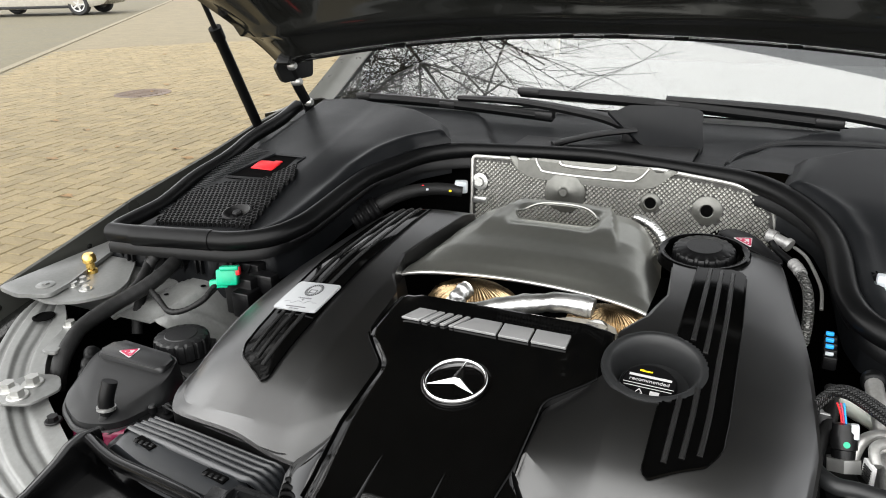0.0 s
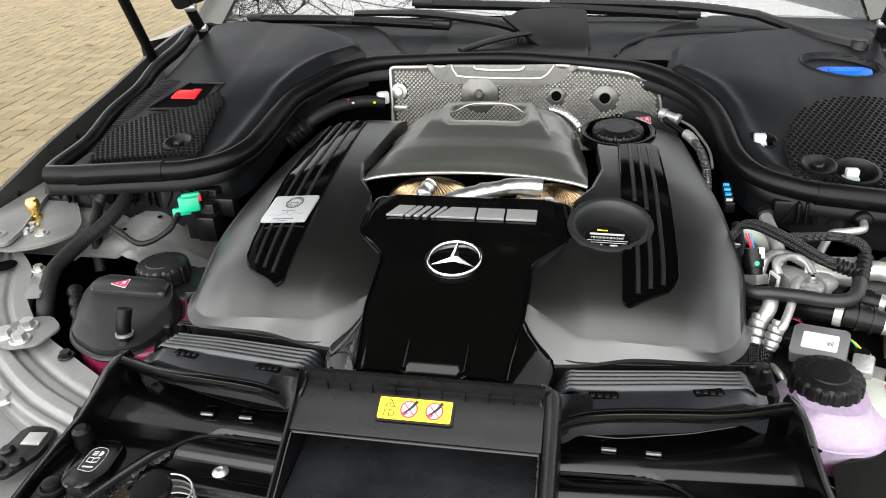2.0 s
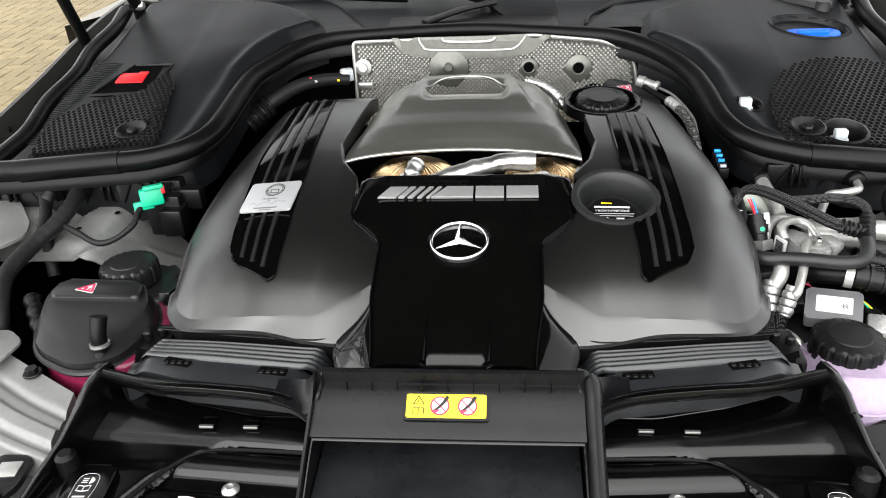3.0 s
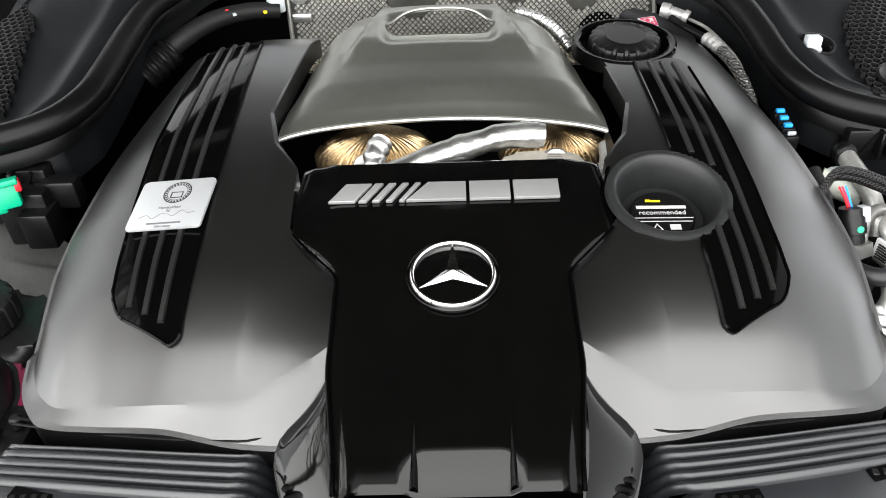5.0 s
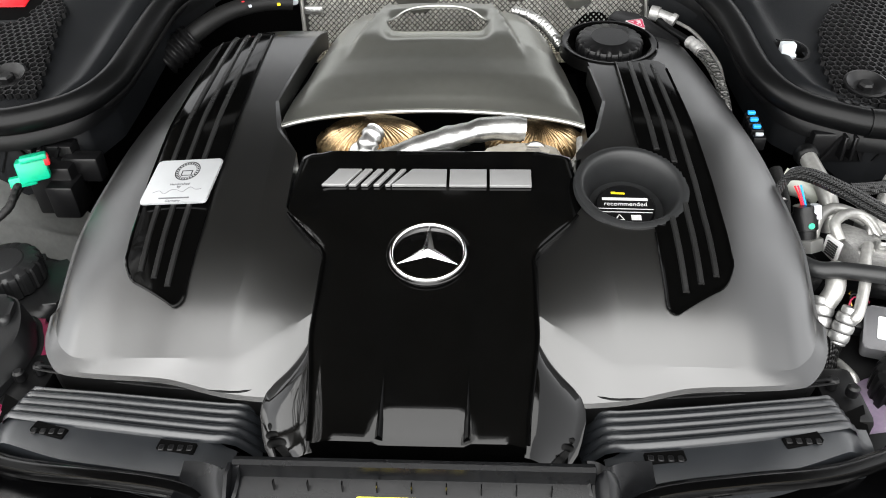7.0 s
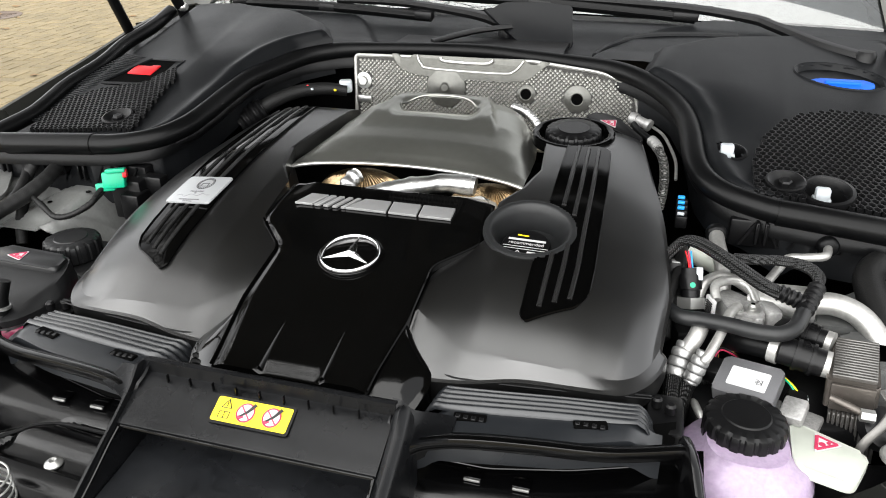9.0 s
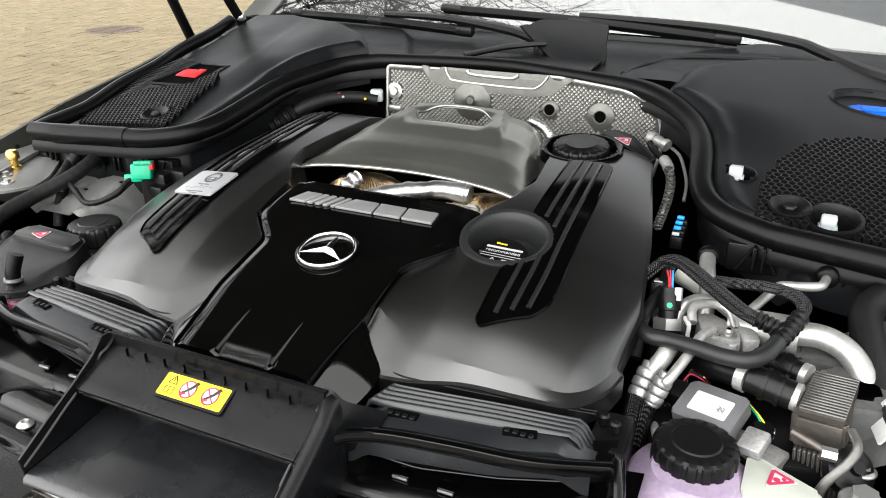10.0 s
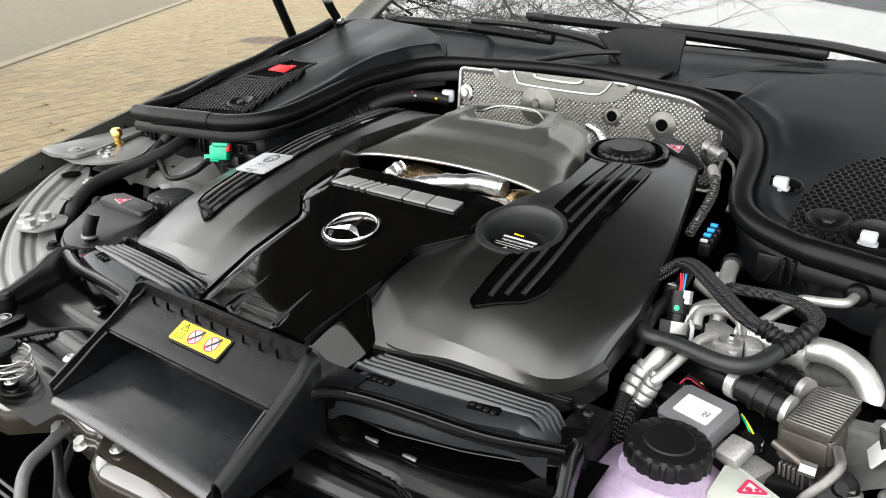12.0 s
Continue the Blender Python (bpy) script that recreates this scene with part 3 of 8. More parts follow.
def honeycomb(bm, inside, z_at, r=0.0052, h=0.004, holes=()):
    """Raised six-sided cells over an area of the plan."""
    dx, dy = r * math.sqrt(3), r * 1.5
    j = 0
    for j in range(int(0.3 / dy)):
        for i in range(int(0.4 / dx)):
            x = 0.34 + (i + 0.5 * (j % 2)) * dx
            y = 0.19 + j * dy
            if not inside(x, y):
                continue
            o, n = [], []
            for k in range(6):
                a = math.pi / 6 + k * math.pi / 3
                px, py = x + r * math.cos(a), y + r * math.sin(a)
                z = z_at(px, py)
                o.append((px, py, z + h))
                qx, qy = x + 0.80 * r * math.cos(a), y + 0.80 * r * math.sin(a)
                n.append((qx, qy, z + h))
            yield o, n, x, y


def strut_cover(sx):
    th = thing("strut_tower_cover", (sx * 0.5, 0.45, 0.93), "grained black suspension tower cover " + ("with a red lever" if sx < 0 else "with a blue filler cap"), "cover", "suspension tower covers")
    bm = bmesh.new()
    y0 = 0.186 if sx < 0 else 0.220
    ys = [y0 + (0.734 - y0) * i / 89 for i in range(90)]
    n = 70
    rows = []
    for y in ys:
        x0, x1 = bay_edge(y, sx), 0.700 - 0.02 * ease(y, 0.6, 0.72)
        row = []
        for i in range(n + 1):
            ax = x0 + (x1 - x0) * i / n
            z = cover_z(ax, y, sx)
            z += 0.006 * math.exp(-((ax - x0 - 0.024) / 0.013) ** 2) * ease(y, 0.62, 0.54) - 0.010 * ease(ax, x0 + 0.016, x0) - 0.02 * ease(y, y0 + 0.015, y0)
            row.append((sx * ax, y, z))
        rows.append(row)
    patch(bm, rows)
    cut = () if sx < 0 else ((0.504, 0.258, 0.025), (0.396, 0.332, 0.017))
    if sx > 0:
        bmesh.ops.delete(bm, geom=[f for f in bm.faces if (lambda c: ((c.x - 0.556) / 0.062) ** 2 + ((c.y - 0.580) / 0.036) ** 2 < 1)(f.calc_center_median())], context="FACES")
    bmesh.ops.delete(bm, geom=[f for f in bm.faces if any(math.hypot(abs(f.calc_center_median().x) - a, f.calc_center_median().y - b) < r for a, b, r in cut)], context="FACES")
    skirt(bm, 0.06, edges=[e for e in bm.edges if e.is_boundary and not (sx > 0 and math.hypot((e.verts[0].co.x - 0.556) / 0.062, (e.verts[0].co.y - 0.580) / 0.036) < 1.25) and not any(math.hypot(abs(e.verts[0].co.x) - a, e.verts[0].co.y - b) < r + 0.01 for a, b, r in cut)])
    part("shell", bm, "plastic_rough", th, angle=50)
    # grille
    if sx < 0:
        inside = lambda x, y: lerp_table(y, (0.225, 0.38, 0.43), (0.440, 0.466, 0.490)) < x < lerp_table(y, (0.225, 0.30, 0.345), (0.628, 0.645, 0.640)) and 0.228 < y < lerp_table(x, (0.44, 0.49, 0.512, 0.592, 0.635), (0.432, 0.432, 0.372, 0.354, 0.318)) and (x - 0.487) ** 2 + (y - 0.259) ** 2 > 0.024 ** 2
    else:
        inside = lambda x, y: 0.425 < x < 0.665 and 0.236 < y < lerp_table(x, (0.425, 0.44, 0.48, 0.54, 0.60, 0.67), (0.32, 0.37, 0.43, 0.462, 0.466, 0.45)) and (x - 0.458) ** 2 + (y - 0.265) ** 2 > 0.024 ** 2 and (x - 0.504) ** 2 + (y - 0.258) ** 2 > 0.030 ** 2
    bm, base = bmesh.new(), bmesh.new()
    for o, q, x, y in honeycomb(bm, inside, lambda a, b: cover_z(a, b, sx), 0.0052, 0.007):
        vo = [bm.verts.new((sx * p[0], p[1], p[2])) for p in o]
        vi = [bm.verts.new((sx * p[0], p[1], p[2])) for p in q]
        vb = [bm.verts.new((sx * p[0], p[1], p[2] - 0.0064)) for p in q]
        for k in range(6):
            bm.faces.new((vo[k], vo[(k + 1) % 6], vi[(k + 1) % 6], vi[k]))
            bm.faces.new((vi[k], vi[(k + 1) % 6], vb[(k + 1) % 6], vb[k]))
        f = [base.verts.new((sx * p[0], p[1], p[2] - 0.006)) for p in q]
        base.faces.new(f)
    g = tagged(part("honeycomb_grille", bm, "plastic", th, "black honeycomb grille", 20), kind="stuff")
    # cell floors in near black, painting the shade inside the honeycomb
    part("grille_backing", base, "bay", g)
    # sunk screw cups
    cups = ((0.487, 0.259, 0.021),) if sx < 0 else ((0.458, 0.265, 0.021), (0.504, 0.258, 0.026), (0.396, 0.332, 0.018))
    for k, (cx, cy, cr) in enumerate(cups):
        mm = frame_on((sx * cx, cy, cover_z(cx, cy, sx) + (0.0075 if k < 2 else 0.001)), (0, -0.22, 1))
        bm = bmesh.new()
        if k == 0:
            lathe(bm, ((cr * 1.12, -0.007), (cr * 1.12, 0.0), (cr, 0.001), (cr * 0.9, -0.0005), (cr * 0.62, -0.005), (cr * 0.55, -0.0055), (0, -0.0055)), mm, 28)
        else:
            lathe(bm, ((cr * 1.25, -0.007), (cr * 1.22, 0.0), (cr * 1.06, 0.001), (cr, -0.001), (cr * 0.9, -0.02), (cr * 0.8, -0.032), (0, -0.032)), mm, 32)
        cup = part("screw_cup", bm, "plastic", th)
        if k == 0:
            bm = bmesh.new()
            lathe(bm, ((0.008, -0.006), (0.008, -0.001), (0.006, 0.001), (0, 0.001)), mm, 6)
            part("screw", bm, "plastic", cup)
        else:
            low = -0.014 if k == 1 else -0.006
            bm = bmesh.new()
            lathe(bm, ((0.0085, low - 0.016), (0.0095, low), (0.0085, low + 0.003), (0, low + 0.003)), mm @ Matrix.Translation((-0.004, -0.002, 0)), 8)
            box(bm, mm @ Vector((-0.004, -0.001, low + 0.007)), (0.0165, 0.0125, 0.018), bevel=0.0025)
            box(bm, mm @ Vector((-0.004, -0.001, low + 0.001)), (0.0205, 0.0155, 0.006), bevel=0.002)
            part("nut_cap", bm, "nylon", cup, "white nylon nut cap")
    if sx < 0:
        # flat black plate whose colour stands for the window's shaded recess
        bm = bmesh.new()
        pl = round_poly([(-0.600, 0.368), (-0.512, 0.374), (-0.500, 0.420), (-0.494, 0.462), (-0.562, 0.462)], 0.006)
        fm = frame_on((-0.54, 0.415, cover_z(0.54, 0.415, sx) + 0.003), (0.0, -0.22, 1))
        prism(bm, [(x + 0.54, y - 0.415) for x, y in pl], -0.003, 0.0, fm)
        win = part("window", bm, "bay", th, "lever window with its recess shade as black colour")
        bm = bmesh.new()
        ring = [fm @ Vector((x + 0.54, y - 0.415, 0.001)) for x, y in pl]
        tube(bm, ring + ring[:1], 0.0022, 6, n=2, ends=False)
        part("window_rim", bm, "plastic_rough", win)
        bm = bmesh.new()
        box(bm, fm @ Vector((-0.012, 0.006, -0.001)), (0.046, 0.030, 0.006), fm.to_3x3().to_4x4(), bevel=0.0015)
        box(bm, fm @ Vector((0.003, 0.020, -0.001)), (0.016, 0.01, 0.006), fm.to_3x3().to_4x4(), bevel=0.0015)
        part("lever", bm, "red", win, "bright red lever")
        # ribbed field beside the window
        for i in range(44):
            bm = bmesh.new()
            y = 0.262 + i * 0.0052
            x0 = lerp_table(y, (0.26, 0.30, 0.345, 0.372, 0.376, 0.462, 0.50), (0.634, 0.648, 0.632, 0.606, 0.600, 0.566, 0.560))
            x1 = 0.655 - 0.02 * ease(y, 0.40, 0.50)
            if x1 - x0 > 0.008:
                box(bm, (-(x0 + x1) / 2, y, cover_z(min(0.634, (x0 + x1) / 2), y, sx) + 0.0004 - 0.1 * max(0.0, (x0 + x1) / 2 - 0.634)), (x1 - x0, 0.0024, 0.0022), Matrix.Rotation(0.10, 4, "Y"), bevel=0.0007, seg=1)
                part("rib", bm, "plastic_rough", th)
    else:
        def bowl_ring(k, z):
            ring = [(0.556 + 0.066 * k * math.cos(t), 0.580 + 0.039 * k * math.sin(t)) for t in (2 * math.pi * i / 40 for i in range(40))]
            return [Vector((x, y, cover_z(x, y, sx) + z)) for x, y in ring]
        bm = bmesh.new()
        patch(bm, [r + r[:1] for r in (bowl_ring(1.04, 0.000), bowl_ring(1.0, 0.002), bowl_ring(0.95, 0.000), bowl_ring(0.90, -0.010), bowl_ring(0.82, -0.014), bowl_ring(0.02, -0.015))])
        rec = part("recess", bm, "plastic_rough", th, "dark filler recess", 50)
        fm = frame_on((0.556, 0.570, cover_z(0.556, 0.570, sx) - 0.011), (0, -0.22, 1))
        bm = bmesh.new()
        prism(bm, round_poly([(-0.046, -0.004), (-0.030, -0.018), (0.034, -0.020), (0.048, -0.006), (0.042, 0.012), (-0.036, 0.013)], 0.010, 5), 0.0, 0.007, fm, 0.002)
        cap = part("filler_cap", bm, "blue", rec, "bright blue washer filler cap")
        bm = bmesh.new()
        box(bm, fm @ Vector((0.002, -0.004, 0.009)), (0.05, 0.008, 0.006), fm.to_3x3().to_4x4(), bevel=0.002)
        part("grip", bm, "blue", cap)
    # ribbed carrier below the front edge
    bm = bmesh.new()
    box(bm, (sx * 0.545, 0.200 if sx < 0 else 0.232, 0.875), (0.29, 0.02, 0.035), bevel=0.003)
    car_ = part("carrier", bm, "plastic", th)
    for i in range(10):
        bm = bmesh.new()
        box(bm, (sx * (0.42 + i * 0.028), 0.189 if sx < 0 else 0.221, 0.876), (0.003, 0.006, 0.034), Matrix.Rotation((-1) ** i * 0.5, 4, "Y"))
        part("brace", bm, "plastic", car_)
    for i in range(4):
        bm = bmesh.new()
        box(bm, (sx * (0.43 + i * 0.07), 0.185 if sx < 0 else 0.217, 0.880), (0.004, 0.012, 0.028), bevel=0.001, seg=1)
        box(bm, (sx * (0.44 + i * 0.07), 0.185 if sx < 0 else 0.217, 0.880), (0.004, 0.012, 0.028), bevel=0.001, seg=1)
        part("clip", bm, "plastic", car_)
    return th


for s in (-1, 1):
    strut_cover(s)

seal = thing("bonnet_seal", (0, 0.55, 1.0), "thick black rubber seal round the engine bay", "seal")
run = [(-x, y, z) for x, y, z in SEAL[-1][:0:-1]] + SEAL[1]
bm = bmesh.new()
tube(bm, run, lambda u: 0.0148 - 0.003 * ease(abs(u - 0.5), 0.16, 0.06), 14, n=6)
part("inner_run", bm, "rubber", seal)
bm = bmesh.new()
tube(bm, [(x + math.copysign(0.002, x), y + 0.008, z - 0.017) for x, y, z in run], 0.010, 10, n=6)
part("seal_carrier", bm, "plastic", seal)
bm = bmesh.new()
patch(bm, [[p + Vector((0, -0.004, -0.010)), p + Vector((0, -0.010, -0.018)), p + Vector((0, -0.0095, -0.030))] for p in smooth_path(run, 6)])
bmesh.ops.solidify(bm, geom=bm.faces[:], thickness=0.0025)
part("seal_lip", bm, "rubber", seal, angle=60)
for sx in (-1, 1):
    k = 12 if sx < 0 else 13
    a, b = Vector(SEAL[sx][k]), Vector(SEAL[sx][k + 1])
    bm = bmesh.new()
    tube(bm, [(sx * p.x, p.y, p.z) for p in (a.lerp(b, u) for u in (-0.16, 0.0, 1.0, 1.8, 2.0))], 0.0158, 16, n=2)
    part("joint_sleeve", bm, "rubber", seal)


for sx in (-1, 1):
    end = SEAL[sx][-1]
    line = [(0.640, end[1] - 0.001, end[2] - 0.001), (0.660, end[1] + 0.006, end[2] - 0.001), (0.668, end[1] + 0.030, end[2] + 0.001)]
    line += [(0.669 + 0.004 * math.sin(y * 38), y, cover_z(0.63, y, sx) + 0.002) for y in [0.27 + 0.03 * i for i in range(15)]]
    bm = bmesh.new()
    tube(bm, [(sx * x, y, z) for x, y, z in line], 0.0125, 12, n=6)
    part("outer_run", bm, "rubber", seal)


def cowl_z(x, y):
    z = lerp_table(y, (0.560, 0.60, 0.64, 0.70, 0.76, 0.83, 0.87), (0.982, 0.987, 0.988, 0.994, 1.000, 1.003, 0.985)) + 0.006 * (1 - (x / 0.66) ** 2)
    c = lerp_table(y, (0.56, 0.596, 0.734, 0.808, 0.87), (0.180, 0.194, 0.268, 0.337, 0.42))
    z += 0.011 * ease(abs(x), c - 0.006, c + 0.006)
    side = 1 if x > 0 else -1
    if y < 0.74 and abs(x) > bay_edge(y, side) - 0.004:
        z = min(z, cover_z(abs(x), y, side) - 0.008)
    return z


bm = bmesh.new()
patch(bm, [[(x, 0.56 + 0.01 * k, cowl_z(x, 0.56 + 0.01 * k)) for x in [-0.66 + 0.006 * i for i in range(221)]] for k in range(32)])
bmesh.ops.solidify(bm, geom=bm.faces[:], thickness=0.004)
cowl = part("cowl", bm, "plastic_rough", car, "black plastic cowl below the windscreen")
bm = bmesh.new()
sheet(bm, [[(x, y, z) for x in (-0.155, -0.05, 0.05, 0.14)] for y, z in ((0.575, 1.000), (0.60, 1.002), (0.66, 1.002))], 0.003)
part("flap", bm, "plastic", cowl)
bm = bmesh.new()
tube(bm, [(x, y, max(cowl_z(x, y), cover_z(x, y) if x > bay_edge(y) else 0.0) + 0.001) for x, y in ((0.190, 0.590), (0.196, 0.640), (0.214, 0.674), (0.260, 0.694), (0.347, 0.716), (0.415, 0.720))], 0.0052, 8, n=6)
part("ledge", bm, "plastic_rough", cowl)

# protruding plate on the cowl
bm = bmesh.new()
fm = frame_on((0.072, 0.683, 1.023), (0.012, -0.67, 0.743), (0, 0.743, 0.67))
plate = [(-0.098, 0.030, 0.004), (-0.084, 0.026, 0.01), (-0.064, 0.044, 0.012), (0.013, 0.047), (0.062, 0.042, 0.006), (0.066, 0.004, 0.03), (0.074, -0.034, 0.018), (0.064, -0.064, 0.018), (0.028, -0.062, 0.024), (-0.018, -0.042, 0.03), (-0.052, -0.012, 0.03)]
prism(bm, round_poly(plate, 0.012, 5), -0.006, 0.004, fm, 0.003, 3)
part("pivot_shield", bm, "plastic_rough", cowl, "black plastic wiper pivot shield")
bm = bmesh.new()
tube(bm, [(-0.09, 0.60, 1.004), (-0.03, 0.64, 1.016), (0.03, 0.68, 1.02)], 0.012, 8, flat=0.4)
part("bar", bm, "plastic", cowl)


# ---- wipers ----
def wiper(name, blade, arm, label):
    th = thing(name, arm[0], label, "wiper", "windscreen wipers")
    a, b = Vector(blade[0]), Vector(blade[1])
    bm = bmesh.new()
    tube(bm, [a, a.lerp(b, 0.5) + Vector((0, 0, 0.004)), b], 0.0105, 10, n=10, flat=0.9)
    bl = part("blade", bm, "rubber", th)
    for u in (0.0, 0.47, 0.94):
        bm = bmesh.new()
        c = a.lerp(b, u + 0.03) + Vector((0, -0.002, 0.003))
        box(bm, c, ((b - a).length * 0.08, 0.018, 0.014), Vector((1, 0, 0)).rotation_difference(b - a).to_matrix().to_4x4(), bevel=0.003)
        part("blade_clip", bm, "plastic", bl)
    bm = bmesh.new()
    tube(bm, arm, lambda u: 0.0130 - 0.0055 * u, 8, flat=0.8)
    part("arm", bm, "plastic", th)
    bm = bmesh.new()
    lathe(bm, ((0.016, -0.02), (0.016, 0.006), (0.012, 0.012), (0, 0.012)), Matrix.Translation(arm[0]), 16)
    part("pivot", bm, "plastic", th)
    return th


wiper("wiper", ((-0.585, 0.800, 1.026), (-0.136, 0.742, 1.020)), [(0.02, 0.70, 1.018), (-0.05, 0.73, 1.030), (-0.2, 0.765, 1.040), (-0.34, 0.775, 1.040)], "black windscreen wiper lying along the cowl")
wiper("wiper", ((-0.215, 0.795, 1.054), (0.343, 0.782, 1.028)), [(0.60, 0.655, 0.998), (0.535, 0.69, 1.010), (0.47, 0.745, 1.026), (0.43, 0.768, 1.034), (0.30, 0.792, 1.046), (0.06, 0.795, 1.055)], "black windscreen wiper on its cranked arm")


# ---- engine cover ----
CY, CZ = (-0.09, -0.043, 0.0, 0.05, 0.1, 0.2, 0.36, 0.42), (0.8585, 0.883, 0.898, 0.910, 0.922, 0.936, 0.944, 0.938)


def eng_z(ax, y):
    z = glide(y, CY, CZ) - (max(0.0, ax - 0.20) / 0.14) ** 2 * 0.040
    z -= 0.24 * max(0.0, 0.156 - ax) * ease(y, 0.20, 0.08)
    if y > 0.36:
        z -= 0.6 * (y - 0.36) ** 1.5
    return z


def eng_in(y):
    return lerp_table(y, (0.006, 0.014, 0.050, 0.062, 0.130, 0.16, 0.21, 0.40, 0.415), (0.094, 0.097, 0.127, 0.136, 0.139, 0.160, 0.172, 0.150, 0.155))


def eng_out(y):
    return lerp_table(y, (-0.03, 0.05, 0.16, 0.26, 0.36, 0.40, 0.415), (0.336, 0.335, 0.320, 0.302, 0.284, 0.270, 0.257))


BOWL, FILL = (0.181, 0.081, 0.0470), (0.192, 0.343, 0.050)


def in_bowl(c, more=0.0):
    return any(math.hypot(c.x - x, c.y - y) < r + more for x, y, r in (BOWL, FILL))


# front edge of the side covers and the crease above it, from the centre outwards
EU = (0.0, 0.12, 0.22, 0.45, 0.70, 0.84, 0.92, 0.97, 1.0)
FRONT = ((0.092, -0.073, 0.864), (0.124, -0.110, 0.8415), (0.149, -0.109, 0.8430), (0.210, -0.098, 0.8480), (0.262, -0.093, 0.8460), (0.298, -0.086, 0.8430), (0.319, -0.066, 0.842), (0.330, -0.045, 0.843), (0.336, -0.020, 0.845))
CREASE = ((0.093, -0.050, 0.877), (0.122, -0.068, 0.8665), (0.154, -0.086, 0.8585), (0.205, -0.086, 0.859), (0.255, -0.083, 0.8545), (0.290, -0.077, 0.848), (0.311, -0.062, 0.846), (0.323, -0.042, 0.848), (0.330, -0.018, 0.850))

eng = thing("engine_cover", (0, 0.1, 0.75), "large satin black engine cover with gloss black centre", "engine cover")
for sx in (-1, 1):
    bm = bmesh.new()
    cols = []
    for i in range(73):
        u = i / 72
        fe = [glide(u, EU, [p[k] for p in FRONT]) for k in range(3)]
        cr = [glide(u, EU, [p[k] for p in CREASE]) for k in range(3)]
        lift = (cr[2] - eng_z(cr[0], cr[1])) / (1 - ease(0.03, 0, 0.13))
        col = [(sx * (fe[0] + (cr[0] - fe[0]) * k / 5), fe[1] + (cr[1] - fe[1]) * k / 5, fe[2] + (cr[2] - fe[2]) * k / 5) for k in range(5)]
        for j in range(97):
            y = cr[1] + (0.415 - cr[1]) * (j / 96) ** 1.15
            w = ease(y, cr[1] - 0.03, cr[1] + 0.10)
            v = ease(y, cr[1], cr[1] + 0.08)
            ax = (1 - v) * cr[0] + v * (eng_in(y) + (eng_out(y) - eng_in(y)) * u)
            col.append((sx * ax, y, eng_z(ax, y) + lift * (1 - w)))
        cols.append(col)
    rows = [list(r) for r in zip(*cols)]
    patch(bm, rows)
    if sx > 0:
        bmesh.ops.delete(bm, geom=[f for f in bm.faces if in_bowl(f.calc_center_median())], context="FACES")
    rim = [e for e in bm.edges if e.is_boundary and not (sx > 0 and in_bowl(e.verts[0].co, 0.012))]
    skirt(bm, 0.022, round_=0.004, edges=rim)
    side = part("side_cover", bm, "cover", eng, angle=8)
    # gloss inset with ribs
    def inset(y0, y1, xi, xo, name, material, lift, nx=8, tip=0.0):
        bm = bmesh.new()
        n = 80
        rows = []
        for j in range(n + 1):
            row = []
            for i in range(nx + 1):
                u = i / nx
                y_f = y0 + tip * u + 0.010 * (ease(u, 0.16, 0.0) ** 2 + 1.6 * ease(u, 0.80, 1.0) ** 2)
                y = y_f + (y1 - 0.006 * ease(u, 0.12, 0) - 0.006 * ease(u, 0.88, 1) - y_f) * j / n
                ax = xi(y) + (xo(y) - xi(y)) * u
                row.append((sx * ax, y, eng_z(ax, y) + lift))
            rows.append(row)
        patch(bm, rows)
        if sx > 0:
            bmesh.ops.delete(bm, geom=[f for f in bm.faces if in_bowl(f.calc_center_median(), 0.0035)], context="FACES")
        skirt(bm, 0.003)
        return bm
    xi = lambda y: lerp_table(y, (-0.058, 0.15, 0.37), (0.196, 0.194, 0.191) if sx > 0 else (0.202, 0.203, 0.209))
    xo = lambda y: lerp_table(y, (-0.058, 0.0, 0.03, 0.18, 0.37), (0.252, 0.256, 0.257, 0.253, 0.243) if sx > 0 else (0.258, 0.264, 0.268, 0.276, 0.272))
    y_end = 0.385 if sx < 0 else 0.30
    pn = part("inset_panel", inset(-0.054, y_end, xi, xo, "inset_panel", "panel", 0.0016, nx=30, tip=0.036), "panel", side, "gloss black inset strip")
    for k in (0.27, 0.5, 0.73):
        bm = bmesh.new()
        ribs = []
        for j in range(31):
            y0_ = -0.054 + 0.036 * k + 0.012
            y = y0_ + (y_end - 0.012 - y0_) * j / 30
            ax = xi(y) + (xo(y) - xi(y)) * k
            if sx > 0 and in_bowl(Vector((ax, y, 0)), 0.002):
                if len(ribs) > 1:
                    patch(bm, ribs)
                    skirt(bm, 0.002)
                    part("raised_rib", bm, "rib", side)
                    bm = bmesh.new()
                ribs = []
                continue
            ribs.append([(sx * (ax + w), y, eng_z(ax, y) + h) for w, h in ((-0.0027, 0.0018), (-0.0017, 0.0038), (0.0017, 0.0038), (0.0027, 0.0018))])
        if len(ribs) > 1:
            patch(bm, ribs)
        skirt(bm, 0.002)
        part("raised_rib", bm, "rib", side)
    bm = bmesh.new()
    edge = [(sx * xi(y), y, eng_z(xi(y), y) + 0.0018) for y in [y_end - 0.01 - 0.012 * i for i in range(int((y_end + 0.045) / 0.012))]]
    for i in range(11):
        u = i / 10
        y = -0.054 + 0.036 * u + 0.010 * (ease(u, 0.16, 0.0) ** 2 + 1.6 * ease(u, 0.80, 1.0) ** 2)
        ax = xi(y) + (xo(y) - xi(y)) * u
        edge.append((sx * ax, y, eng_z(ax, y) + 0.0018))
